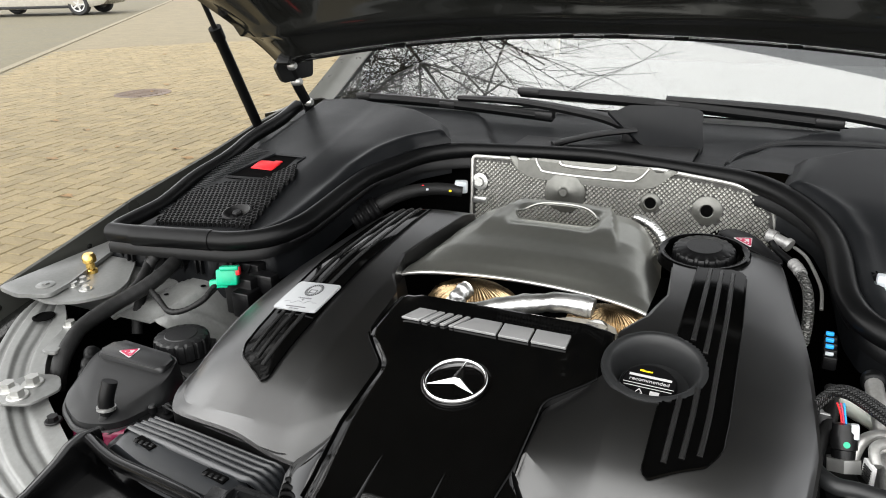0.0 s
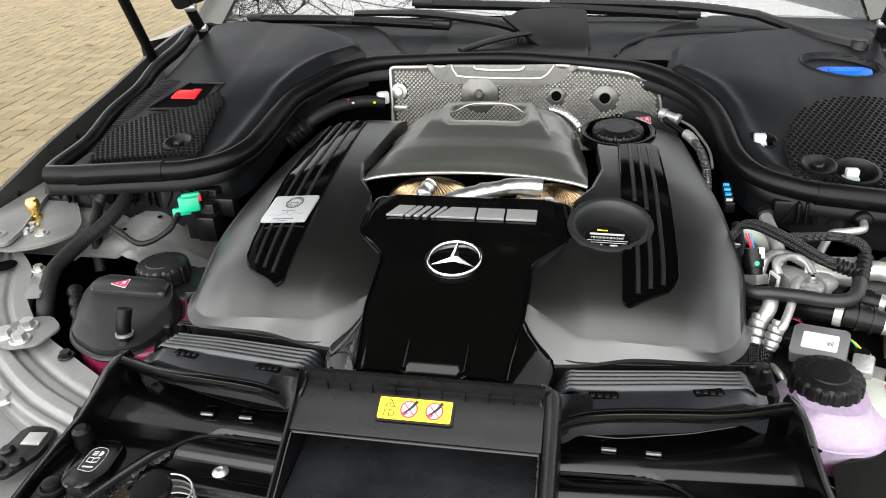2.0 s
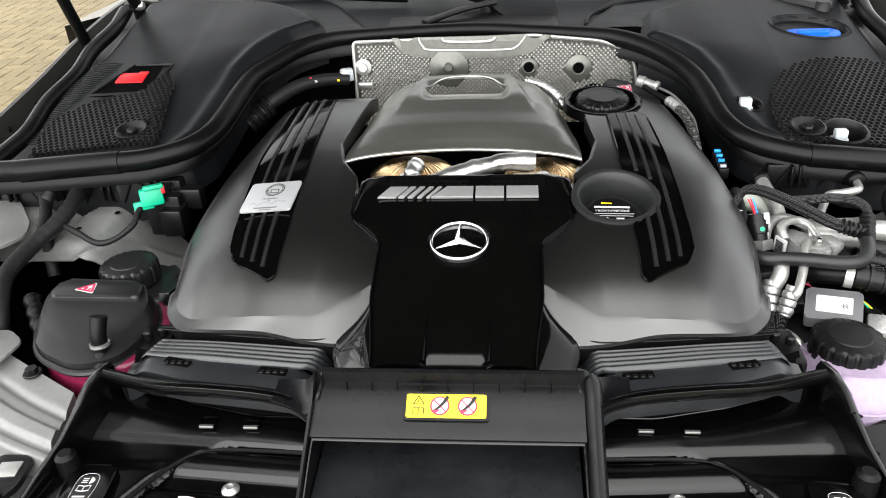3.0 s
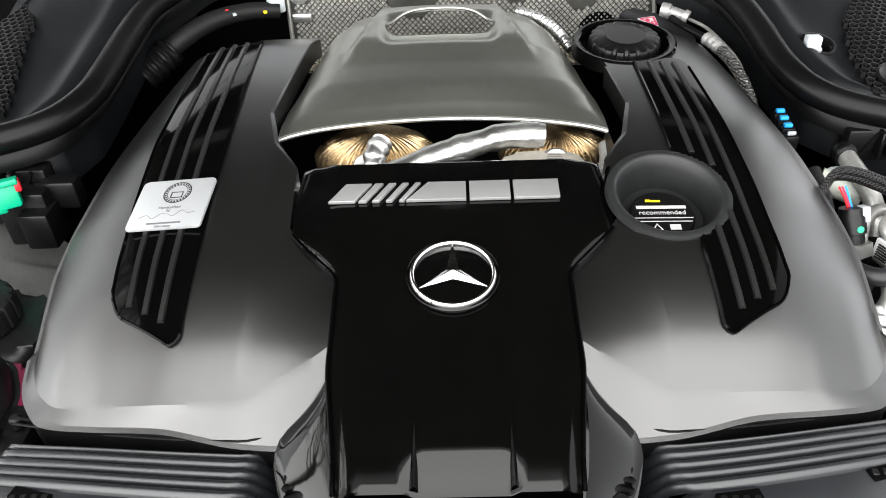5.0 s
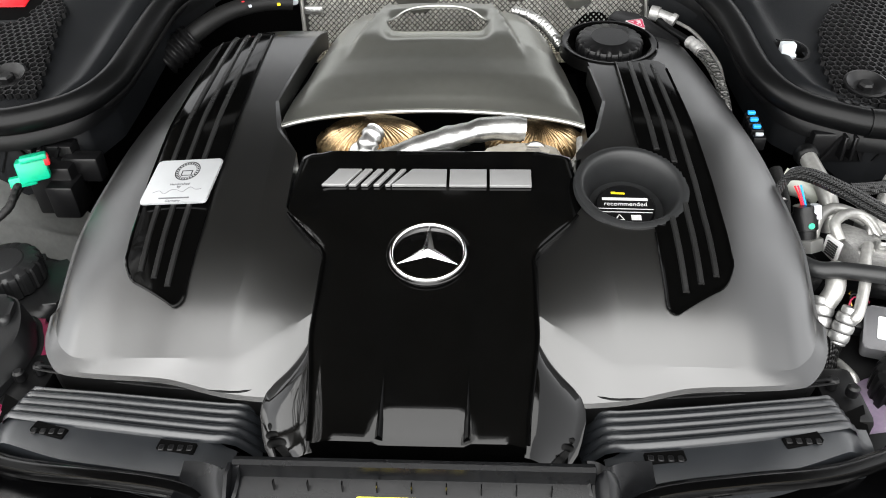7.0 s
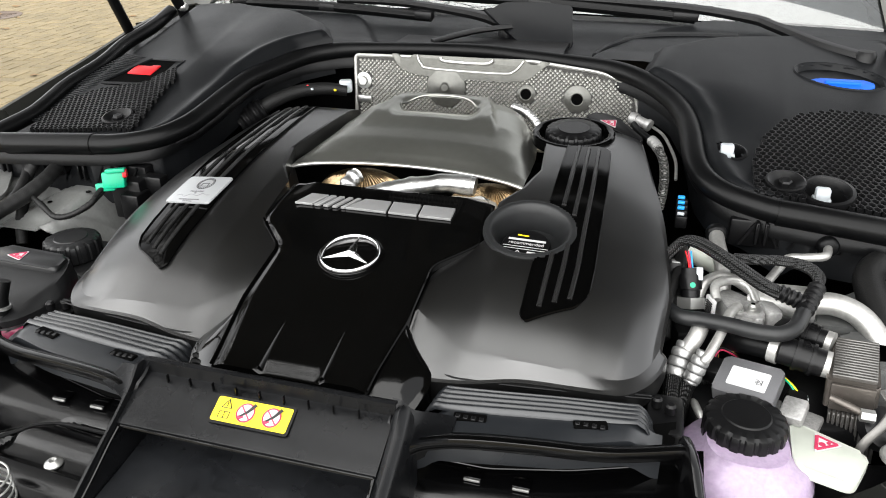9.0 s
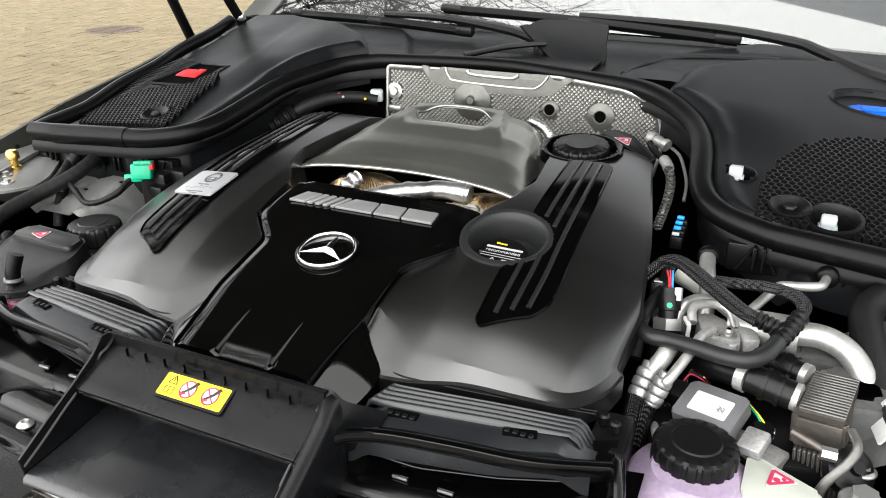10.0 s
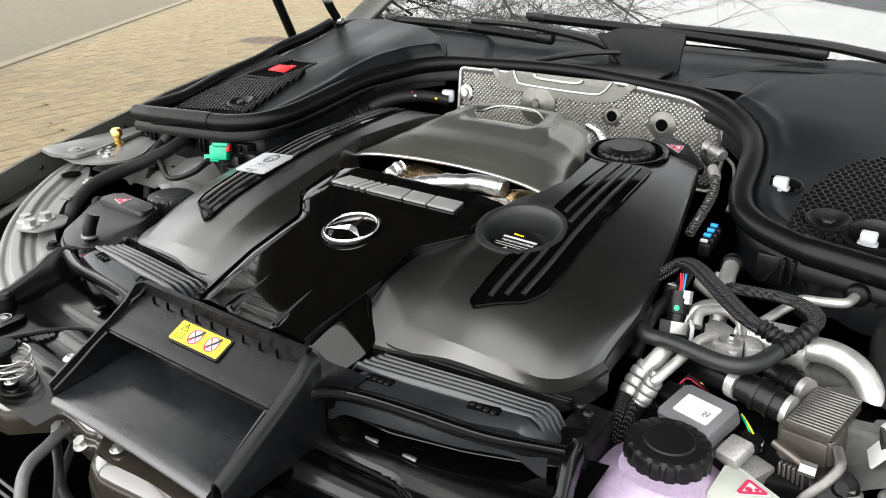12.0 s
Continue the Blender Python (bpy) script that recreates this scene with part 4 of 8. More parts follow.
    edge += [(sx * xo(y), y, eng_z(xo(y), y) + 0.0018) for y in [0.012 * i + 0.008 for i in range(int((y_end - 0.01) / 0.012))]]
    runs, run = [], []
    for q in edge:
        if sx > 0 and in_bowl(Vector(q), 0.003):
            runs, run = runs + [run], []
        else:
            run.append(q)
    for run in [k for k in runs + [run] if len(k) > 2]:
        bm = bmesh.new()
        tube(bm, run, 0.0013, 5, n=2)
        part("inset_rim", bm, "panel", side)

# plaque
fm = frame_on((-0.2345, 0.082, eng_z(0.2345, 0.082) + 0.0022), (-0.13, -0.20, 1), (0.09, 1, 0))
bm = bmesh.new()
prism(bm, round_poly([(-0.033, -0.0285), (0.033, -0.0285), (0.033, 0.0285), (-0.033, 0.0285)], 0.004), 0.0, 0.0022, fm, 0.0006)
plq = part("plaque", bm, "plaque", eng, "silver plaque with a round crest and signature lines")
bm = bmesh.new()
for r0, r1 in ((0.0125, 0.0115), (0.0092, 0.0087)):
    n = 40
    for k in range(n):
        a0, a1 = 2 * math.pi * k / n, 2 * math.pi * (k + 1) / n
        bm.faces.new([bm.verts.new(fm @ Vector((0.002 + r * math.cos(a), 0.0125 + r * math.sin(a), 0.0025))) for r, a in ((r0, a0), (r0, a1), (r1, a1), (r1, a0))])
for k in range(24):
    a = 2 * math.pi * k / 24
    c = Vector((0.002 + 0.0104 * math.cos(a), 0.0125 + 0.0104 * math.sin(a), 0.0024))
    box(bm, fm @ c, (0.0012, 0.0012, 0.0004), fm.to_3x3().to_4x4())
for x, y, w, h in ((-0.003, 0.0098, 0.0008, 0.006), (0.007, 0.0098, 0.0008, 0.006), (0.002, 0.0068, 0.010, 0.0006), (0.002, 0.0130, 0.011, 0.0005)):
    box(bm, fm @ Vector((x, y, 0.0024)), (w, h, 0.0004), fm.to_3x3().to_4x4())
part("crest", bm, "black", plq)
for txt, y, s in (("Handcrafted", -0.0048, 0.0040), ("by", -0.0082, 0.0040), ("Germany", -0.0262, 0.0040)):
    writing("engraved_word", txt, s, fm @ Matrix.Translation((0, y, 0.0023)), "greyplate", plq)
bm = bmesh.new()
box(bm, fm @ Vector((0, -0.0228, 0.0024)), (0.030, 0.0016, 0.0004), fm.to_3x3().to_4x4())
part("word_bar", bm, "greyplate", plq)
bm = bmesh.new()
tube(bm, [fm @ Vector((-0.024 + 0.006 * i, -0.0155 + 0.0028 * math.sin(i * 2.3) + 0.0006 * i, 0.0024)) for i in range(9)], 0.0002, 4, n=5)
part("signature_line", bm, "greyplate", plq)


# gloss centre
def mid_z(y):
    return glide(y, (-0.160, -0.13, -0.1, 0.0, 0.09, 0.128), (0.8575, 0.8665, 0.8745, 0.899, 0.918, 0.925))


def mid_w(y):
    return lerp_table(y, (-0.165, -0.14, -0.075, 0.0, 0.010, 0.046, 0.058, 0.095, 0.128), (0.077, 0.079, 0.088, 0.088, 0.092, 0.126, 0.132, 0.131, 0.129))


bm = bmesh.new()
rows = []
for j in range(56):
    y = -0.160 + 0.288 * j / 55
    w = mid_w(y)
    row = []
    for i in range(29):
        u = -1 + 2 * i / 28
        x = u * w
        z = mid_z(y) + 0.004 * ease(w - abs(x), 0.0, 0.012) - 0.004
        z -= 0.010 * ease(y, -0.126, -0.192) ** 1.4 * ease(0.032 - abs(x - 0.003), -0.002, 0.002)
        z -= 0.0025 * ease(abs(x), 0.102, 0.105) * ease(y, 0.03, 0.06)
        row.append((x, y, z))
    rows.append(row)
patch(bm, rows)
skirt(bm, 0.03, round_=0.002)
mid = part("centre_cover", bm, "gloss", eng, "gloss black centre cover", 30)
for x in (-0.028, 0.036, 0.088, -0.078):
    if abs(x) < 0.05:
        bm = bmesh.new()
        rows = [[(x - w, y, mid_z(y) - 0.001), (x, y, mid_z(y) + h), (x + w, y, mid_z(y) - 0.001)] for y, w, h in ((-0.098, 0.0002, -0.0005), (-0.112, 0.0012, 0.0012), (-0.128, 0.0019, 0.0020), (-0.145, 0.0025, 0.0026), (-0.159, 0.0028, 0.0028))]
        patch(bm, rows)
        skirt(bm, 0.004)
        part("fin", bm, "gloss", mid)
for sx in (-1, 1):
    bm = bmesh.new()
    rows = []
    for j in range(12):
        v = j / 11
        y = -0.078 - 0.084 * v
        xo_ = lerp_table(v, (0, 0.3, 0.5, 0.8, 1), (0.098, 0.121, 0.125, 0.118, 0.106))
        xi_ = lerp_table(v, (0, 1), (0.088, 0.078))
        rows.append([(sx * (xi_ + (xo_ - xi_) * i / 8), y, mid_z(y) - 0.003 - 0.022 * (i / 8) ** 1.4 - 0.009 * v) for i in range(9)])
    patch(bm, rows)
    skirt(bm, 0.02, round_=0.002)
    part("wing", bm, "gloss", mid, angle=60)
    bm = bmesh.new()
    rows = [(sx * (mid_w(y) + 0.0022), y, mid_z(y) - 0.0035) for y in [0.05 - 0.01 * i for i in range(22)]]
    tube(bm, rows, 0.0016, 6, n=2)
    part("bright_edge", bm, "panel", mid)

# badge on the centre: plain slanted bars and blocks
bn = Vector((0, -0.21, 1))
fm = frame_on((-0.0075, 0.089, mid_z(0.089) + 0.0008), bn)
bd = thing("badge", (0, 0.095, 0.91), "satin chrome slanted bar badge on the engine cover", "badge")
cut = [(-0.095, 0.028), (-0.070, 0.0085), (-0.0585, 0.0075), (-0.047, 0.0065), (-0.036, 0.0055)]
for x, w in cut:
    bm = bmesh.new()
    h = 0.0105
    prism(bm, [(x - (0.0 if x > -0.09 else 0.0), -h), (x + w * 0.78, -h), (x + w * 0.78 + 0.0135, h), (x + 0.0135, h)], 0.0, 0.003, fm, 0.0005)
    part("bar", bm, "badge", bd)
shapes = (
    [(-0.030, -0.0105), (-0.012, 0.0105), (0.020, 0.0105), (0.020, -0.0105)],
    [(0.023, -0.0105), (0.023, 0.0105), (0.057, 0.0105), (0.057, -0.0105)],
    [(0.060, -0.0105), (0.060, 0.0105), (0.098, 0.0105), (0.098, -0.0105)],
)
for sh in shapes:
    bm = bmesh.new()
    prism(bm, sh, 0.0, 0.003, fm, 0.0004)
    part("block", bm, "badge", bd)

# round emblem
fm = frame_on((0, 0.001, mid_z(0.0) + 0.0008), (0, -0.19, 1))
em = thing("emblem", (0, 0.0, 0.9), "round chrome emblem with three arms on a dark disc", "emblem")
bm = bmesh.new()
lathe(bm, ((0.0355, 0), (0.0355, 0.0015), (0.0345, 0.0022), (0.0, 0.0022)), fm, 64)
part("disc", bm, "gloss", em)
bm = bmesh.new()
tr = fm
n, k = 72, 10
prof = [(0.0312 + 0.0022 * math.cos(a), 0.0028 + 0.0026 * math.sin(a)) for a in (2 * math.pi * i / k for i in range(k))]
rings = [[bm.verts.new(fm @ Vector((r * math.cos(t), r * math.sin(t), z))) for r, z in prof] for t in (2 * math.pi * i / n for i in range(n))]
for i in range(n):
    for j in range(k):
        bm.faces.new((rings[i][j], rings[i][(j + 1) % k], rings[(i + 1) % n][(j + 1) % k], rings[(i + 1) % n][j]))
part("ring", bm, "chrome", em)
bm = bmesh.new()
c = bm.verts.new(fm @ Vector((0, 0, 0.0066)))
tips, mids = [], []
for i in range(3):
    a = math.pi / 2 + i * 2 * math.pi / 3
    tips.append(bm.verts.new(fm @ Vector((0.030 * math.cos(a), 0.030 * math.sin(a), 0.0040))))
    b = a + math.pi / 3
    mids.append(bm.verts.new(fm @ Vector((0.0058 * math.cos(b), 0.0058 * math.sin(b), 0.0030))))
for i in range(3):
    bm.faces.new((c, tips[i], mids[i]))
    bm.faces.new((c, mids[i - 1], tips[i]))
part("spoke_plate", bm, "chrome", em, angle=5)


# silver shroud over the turbochargers
def sh_w(y):
    return lerp_table(y, (0.195, 0.21, 0.25, 0.32, 0.38, 0.42, 0.45), (0.158, 0.158, 0.157, 0.152, 0.143, 0.132, 0.115))


def sh_top(y):
    return lerp_table(y, (0.195, 0.215, 0.26, 0.32, 0.38, 0.41, 0.45), (0.926, 0.934, 0.946, 0.957, 0.962, 0.960, 0.955))


def sh_z(x, y):
    u = min(1.0, abs(x) / sh_w(y))
    z = sh_top(y) - lerp_table(y, (0.195, 0.26, 0.33, 0.41), (0.004, 0.022, 0.040, 0.050)) * u ** 8 - lerp_table(y, (0.195, 0.3), (0.004, 0.010)) * u ** 2
    e = 0.068 + 0.28 * (0.40 - y)
    z += 0.0075 * ease(abs(x + 0.001), e + 0.007, e - 0.002) * ease(y, 0.285, 0.335)
    z += 0.0025 * math.exp(-((abs(x + 0.001) - e) / 0.004) ** 2) * ease(y, 0.30, 0.37)
    z -= 0.011 * ease(abs(x + 0.001), 0.068, 0.050) * ease(y, 0.310, 0.345) * ease(y, 0.398, 0.370)
    return z


SHX = -0.007
shroud = thing("turbo_shroud", (0, 0.3, 0.9), "satin titanium grey shroud over the turbochargers", "shroud")
bm = bmesh.new()
rows = []
for j in range(60):
    y = 0.195 + 0.217 * j / 59
    rows.append([(SHX + sh_w(y) * (-1 + 2 * i / 72), y + 0.020 * (1 - (-1 + 2 * i / 72) ** 2) * ease(y, 0.26, 0.195), sh_z(sh_w(y) * (-1 + 2 * i / 72), y)) for i in range(73)])
g = patch(bm, rows)


def vent(a):
    """A point on the edge of the rear vent of the shroud."""
    c, s_ = math.cos(a), math.sin(a)
    r = (abs(c) ** 2.6 + abs(s_) ** 2.6) ** (-1 / 2.6)
    x, y = (0.060 - 0.012 * max(0.0, s_)) * r * c, 0.369 + 0.0255 * r * s_ + 0.006 * (1 - (r * c) ** 2)
    return (SHX - 0.001 + x, y, sh_z(x - 0.001, y))


def in_vent(c):
    x, y = c.x - SHX + 0.001, c.y
    s_ = (y - 0.369 - 0.006 * (1 - (x / 0.055) ** 2)) / 0.0255
    return abs(s_) < 1 and abs(x / (0.060 - 0.012 * max(0.0, s_))) ** 2.6 + abs(s_) ** 2.6 < 1


bmesh.ops.delete(bm, geom=[f for f in bm.faces if in_vent(f.calc_center_median())], context="FACES")
loop = [Vector(vent(2 * math.pi * i / 240)) for i in range(240)]
for v in bm.verts:
    if v.is_boundary and abs(v.co.x - SHX) < 0.07 and 0.33 < v.co.y < 0.405:
        v.co = min(loop, key=lambda p: (p - v.co).length)
bmesh.ops.solidify(bm, geom=bm.faces[:], thickness=0.0035)
body = part("shell", bm, "silver", shroud, angle=50)
bm = bmesh.new()
tube(bm, [p + Vector((0, 0, -0.0004)) for p in loop[::4] + loop[:1]], 0.0016, 6, n=1)
part("vent_rim", bm, "silver", shroud)
# front lip, paler than the shell to stand for its highlight
bm = bmesh.new()
tube(bm, [(SHX + sh_w(0.195) * u, 0.195 + 0.020 * (1 - u * u) - 0.0005, sh_z(sh_w(0.195) * u, 0.195) - 0.0028) for u in [-1 + 0.1 * i for i in range(21)]], 0.0024, 10, n=3)
part("front_lip", bm, "silver_lip", shroud, "shroud lip with its glint put into the colour")
for sx in (-1, 1):
    bm = bmesh.new()
    patch(bm, [[(SHX + sx * (0.158 - 0.02 * (1 - v)), y, z) for v, z in ((1.0, sh_z(sh_w(0.21), 0.21) - 0.002), (0.6, 0.87), (0.2, 0.84))] for y in (0.20, 0.17, 0.135)])
    bmesh.ops.solidify(bm, geom=bm.faces[:], thickness=0.003)
    part("side_wall", bm, "plastic", shroud)
# near-black sheet standing for the shade below the shroud
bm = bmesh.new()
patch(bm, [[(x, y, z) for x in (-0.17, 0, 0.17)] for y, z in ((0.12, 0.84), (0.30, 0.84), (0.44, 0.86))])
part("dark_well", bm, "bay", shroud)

# turbochargers in the gap
for cx, r in ((-0.075, 0.052), (0.105, 0.045)):
    th = thing("turbocharger", (cx, 0.215, 0.85), "turbocharger wrapped in crinkled gold heat foil", "turbocharger", "turbochargers")
    bm = bmesh.new()
    n, m_ = 420, 18
    rings = []
    for i in range(m_):
        b = math.pi * i / (m_ - 1) - math.pi / 2
        rings.append([bm.verts.new((cx + (r + 0.0026 * math.sin(58 * t + 2.2 * math.sin(3 * b) + 1.5 * math.sin(5 * t)) * math.cos(b) + 0.002 * math.sin(13 * t)) * math.cos(b) * math.cos(t) * 1.15, 0.222 + (r * 0.8 + 0.0024 * math.sin(58 * t + 2.2 * math.sin(3 * b) + 1.5 * math.sin(5 * t))) * math.cos(b) * math.sin(t), 0.876 + r * 0.62 * math.sin(b))) for t in (2 * math.pi * k / n for k in range(n))])
    for a, b in zip(rings, rings[1:]):
        for k in range(n):
            bm.faces.new((a[k], a[(k + 1) % n], b[(k + 1) % n], b[k]))
    part("foil_wrap", bm, "gold", th, "crinkled gold foil wrap", 80)
    bm = bmesh.new()
    lathe(bm, ((0.014, -0.01), (0.014, 0.012), (0.011, 0.016), (0, 0.016)), frame_on((cx - 0.005, 0.178, 0.888), (0, -0.6, 0.8)), 16)
    part("stub", bm, "foil", th)
hose = thing("foil_hose", (0, 0.17, 0.9), "coolant hose wrapped in crumpled silver foil", "hose")
bm = bmesh.new()
tube(bm, [(-0.135, 0.150, 0.888), (-0.10, 0.152, 0.893), (-0.055, 0.155, 0.897), (-0.03, 0.165, 0.903), (0.01, 0.178, 0.910), (0.05, 0.192, 0.914), (0.085, 0.195, 0.913)], lambda u: 0.0134 + 0.0013 * math.sin(31 * u) * math.sin(11 * u) + 0.0005 * math.sin(83 * u) * math.sin(7 * u), 24, n=18, flat=0.9)
part("wrap", bm, "foil", hose, "", 60)
bm = bmesh.new()
tube(bm, [(0.078, 0.195, 0.9135), (0.090, 0.195, 0.912)], 0.0120, 14)
part("clamp", bm, "foil", hose)
bm = bmesh.new()
tube(bm, [(-0.072, 0.158, 0.900), (-0.070, 0.166, 0.913), (-0.064, 0.180, 0.918)], lambda u: 0.0105 + 0.0012 * math.sin(19 * u), 18, n=10)
part("branch", bm, "foil", hose)
bm = bmesh.new()
tube(bm, [(-0.150, 0.140, 0.880), (-0.135, 0.145, 0.885), (-0.125, 0.150, 0.887)], 0.0095, 12)
part("braid_end", bm, "steelbraid", hose)
act = thing("boost_actuator", (0.08, 0.165, 0.88), "grey cast actuator housing in the turbo gap", "actuator")
bm = bmesh.new()
prism(bm, round_poly([(0.040, 0.152), (0.122, 0.152), (0.128, 0.170), (0.105, 0.186), (0.055, 0.182)], 0.008), 0.87, 0.902, None, 0.004)
hsg = part("housing", bm, "beige", act, "beige moulded housing")
bm = bmesh.new()
prism(bm, round_poly([(0.078, 0.153), (0.112, 0.153), (0.115, 0.168), (0.082, 0.172)], 0.004), 0.9005, 0.9070, None, 0.002)
part("raised_block", bm, "beige", hsg)
for k in range(4):
    bm = bmesh.new()
    box(bm, (0.097, 0.1565 + 0.0035 * k, 0.9072), (0.018 - 0.002 * k, 0.0008, 0.0004))
    part("print_bar", bm, "greyplate", hsg)
for x in (0.012, 0.052):
    bm = bmesh.new()
    tube(bm, [(x, 0.149, 0.8865), (x + 0.006, 0.149, 0.887)], 0.0105, 12)
    part("hose_clip", bm, "chrome", act)
bm = bmesh.new()
tube(bm, [(0.01, 0.150, 0.885), (0.04, 0.150, 0.890), (0.07, 0.150, 0.888), (0.12, 0.152, 0.886), (0.145, 0.168, 0.892), (0.150, 0.195, 0.900)], 0.0065, 10)
part("pipe", bm, "alupipe", act)
bm = bmesh.new()
tube(bm, [(-0.005, 0.148, 0.886), (0.035, 0.150, 0.889), (0.05, 0.15, 0.889)], 0.009, 10)
part("hose_end", bm, "rubber", act)

# oil dipstick bowl and filler cap
nb = (0.02, -0.22, 1)
bowl = thing("oil_bowl", (0.183, 0.075, 0.9), "round black bowl in the engine cover with printed oil cap", "bowl")
bc = Vector((0.181, 0.081, eng_z(0.181, 0.081)))
fm = frame_on(bc, nb)
bm = bmesh.new()
lathe(bm, ((0.0525, -0.004), (0.0515, 0.0004), (0.0475, 0.0016), (0.0450, 0.0010), (0.043, -0.001), (0.040, -0.010), (0.037, -0.020), (0.035, -0.030), (0, -0.030)), fm, 64)
part("dish", bm, "hoserubber", bowl)
bm = bmesh.new()
lathe(bm, ((0.0275, -0.032), (0.0275, -0.020), (0.026, -0.018), (0, -0.018)), fm @ Matrix.Translation((-0.003, -0.008, 0)), 40)
oc = part("oil_cap", bm, "plastic", bowl, "black cap with white print")
tm = fm @ Matrix.Translation((-0.003, -0.008, -0.0177))
writing("print", "recommended", 0.0068, tm @ Matrix.Translation((0, 0.0015, 0)), "white", oc)
for x, y, w, h, c in ((0, 0.0078, 0.042, 0.0032, "white"), (0, -0.0045, 0.050, 0.0007, "white"), (0, -0.0085, 0.047, 0.0007, "white"), (-0.004, 0.0150, 0.009, 0.0018, "yellow"), (-0.010, 0.0155, 0.004, 0.0024, "yellow"), (0.008, -0.0150, 0.009, 0.006, "white")):
    bm = bmesh.new()
    box(bm, tm @ Vector((x, y, 0)), (w, h, 0.0004), fm.to_3x3().to_4x4())
    part("print_bar", bm, c, oc)
bm = bmesh.new()
for a, b in (((-0.011, -0.018), (-0.007, -0.0115)), ((-0.007, -0.0115), (-0.003, -0.018)), ((-0.003, -0.018), (-0.011, -0.018))):
    tube(bm, [tm @ Vector((a[0], a[1], 0)), tm @ Vector((b[0], b[1], 0))], 0.0006, 4)
part("print_triangle", bm, "white", oc)


def big_cap(name, c, r, h, label, normal=(0, 0, 1), teeth=18):
    m = frame_on(c, normal)
    bm = bmesh.new()
    lathe(bm, ((r * 0.97, 0), (r, h * 0.1), (r, h * 0.72), (r * 0.96, h * 0.86), (r * 0.86, h * 0.93), (r * 0.6, h * 0.96), (r * 0.56, h), (0, h)), m, 144, teeth, r * 0.045, (-1, h * 0.88))
    return m, bm


m, bm = big_cap("oil_filler_cap", (0.192, 0.343, 0.9290), 0.0385, 0.0245, "", (0, -0.1, 1))
fc = solo("oil_filler_cap", bm, "plastic", "ribbed black oil filler cap", "cap", angle=30)
bm = bmesh.new()
lathe(bm, ((0.0565, -0.012), (0.0560, 0.0012), (0.054, 0.0028), (0.0495, 0.0028), (0.0475, 0.0015), (0.0465, -0.003), (0.043, -0.014), (0, -0.018)), frame_on((0.192, 0.343, eng_z(0.192, 0.343)), (0, -0.06, 1)), 64)
solo("filler_rim", bm, "panel", "glossy black ring round the oil filler", "ring")


# ---- heat shield on the bulkhead ----
shd = thing("heat_shield", (0.03, 0.53, 0.93), "embossed silver heat shield standing against the bulkhead", "heat shield")
SM = frame_on((0.0, 0.530, 0.93), (0, -1, 0.10), (0, 0, 1))
out = round_poly([(-0.207, -0.075, 0.01), (-0.207, 0.060, 0.008), (0.10, 0.064, 0.006), (0.215, 0.052, 0.03), (0.262, 0.030, 0.03), (0.274, -0.03, 0.03), (0.262, -0.080, 0.01)], 0.01, 5)
# base sheet coloured dark for what the steel reflects between studs
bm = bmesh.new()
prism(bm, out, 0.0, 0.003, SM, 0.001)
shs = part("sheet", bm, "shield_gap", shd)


def in_poly(x, y, poly):
    c = False
    for (x0, y0), (x1, y1) in zip(poly, poly[1:] + poly[:1]):
        if (y0 > y) != (y1 > y) and x < (x1 - x0) * (y - y0) / (y1 - y0) + x0:
            c = not c
    return c


# embossed studs, staggered row by row
flat = ((-0.045, 0.016, 0.034), (0.090, 0.012, 0.0165), (0.173, 0.009, 0.023), (-0.192, 0.018, 0.015))
outline = [(p[0], p[1]) for p in out]
bm = bmesh.new()
rng_s = random.Random(11)
for j in range(38):
    for i in range(66):
        x, y = -0.205 + 0.0074 * (i + 0.5 * (j % 2)), -0.077 + 0.0038 * j
        if not all(in_poly(x + a, y + b, outline) for a, b in ((0.007, 0), (-0.007, 0), (0, 0.007), (0, -0.007))) or any(math.hypot(x - a, y - b) < r for a, b, r in flat):
            continue
        h = 0.0030 + 0.0005 * rng_s.random()
        base = [bm.verts.new(SM @ Vector((x + a, y + b, 0.0030))) for a, b in ((0.0031, 0), (0, 0.0033), (-0.0031, 0), (0, -0.0033))]
        top = [bm.verts.new(SM @ Vector((x + a, y + b, 0.0030 + h))) for a, b in ((0.0012, 0), (0, 0.0013), (-0.0012, 0), (0, -0.0013))]
        bm.faces.new(top)
        for k in range(4):
            bm.faces.new((base[k], base[(k + 1) % 4], top[(k + 1) % 4], top[k]))
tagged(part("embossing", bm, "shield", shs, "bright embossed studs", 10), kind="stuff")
bm = bmesh.new()
ring = [SM @ Vector((x, y, 0.003)) for x, y in out]
tube(bm, ring + ring[:1], 0.0030, 8, n=1, ends=False)
part("hem", bm, "shield", shd)
for x, z, r0, r1 in ((0.090, 0.012, 0.0085, 0.017), (0.173, 0.009, 0.009, 0.024)):
    fm = SM @ Matrix.Translation((x, z, 0.003))
    bm = bmesh.new()
    lathe(bm, ((r1, -0.001), (r1 * 0.8, 0.0015), (r0 * 1.15, 0.003), (r0, 0.002), (r0, -0.004)), fm, 32)
    bs = part("pressed_boss", bm, "shield_plain", shd)
    # black disc painting the shade inside the boss
    bm = bmesh.new()
    lathe(bm, ((r0 * 1.02, 0.0), (r0 * 1.02, 0.0012), (0, 0.0012)), fm, 24)
    part("hole", bm, "bay", bs)
bm = bmesh.new()
lathe(bm, ((0.036, -0.001), (0.033, 0.004), (0.022, 0.008), (0.010, 0.009), (0.007, 0.011), (0.006, 0.013), (0, 0.013)), SM @ Matrix.Translation((-0.045, 0.016, 0.002)), 36)
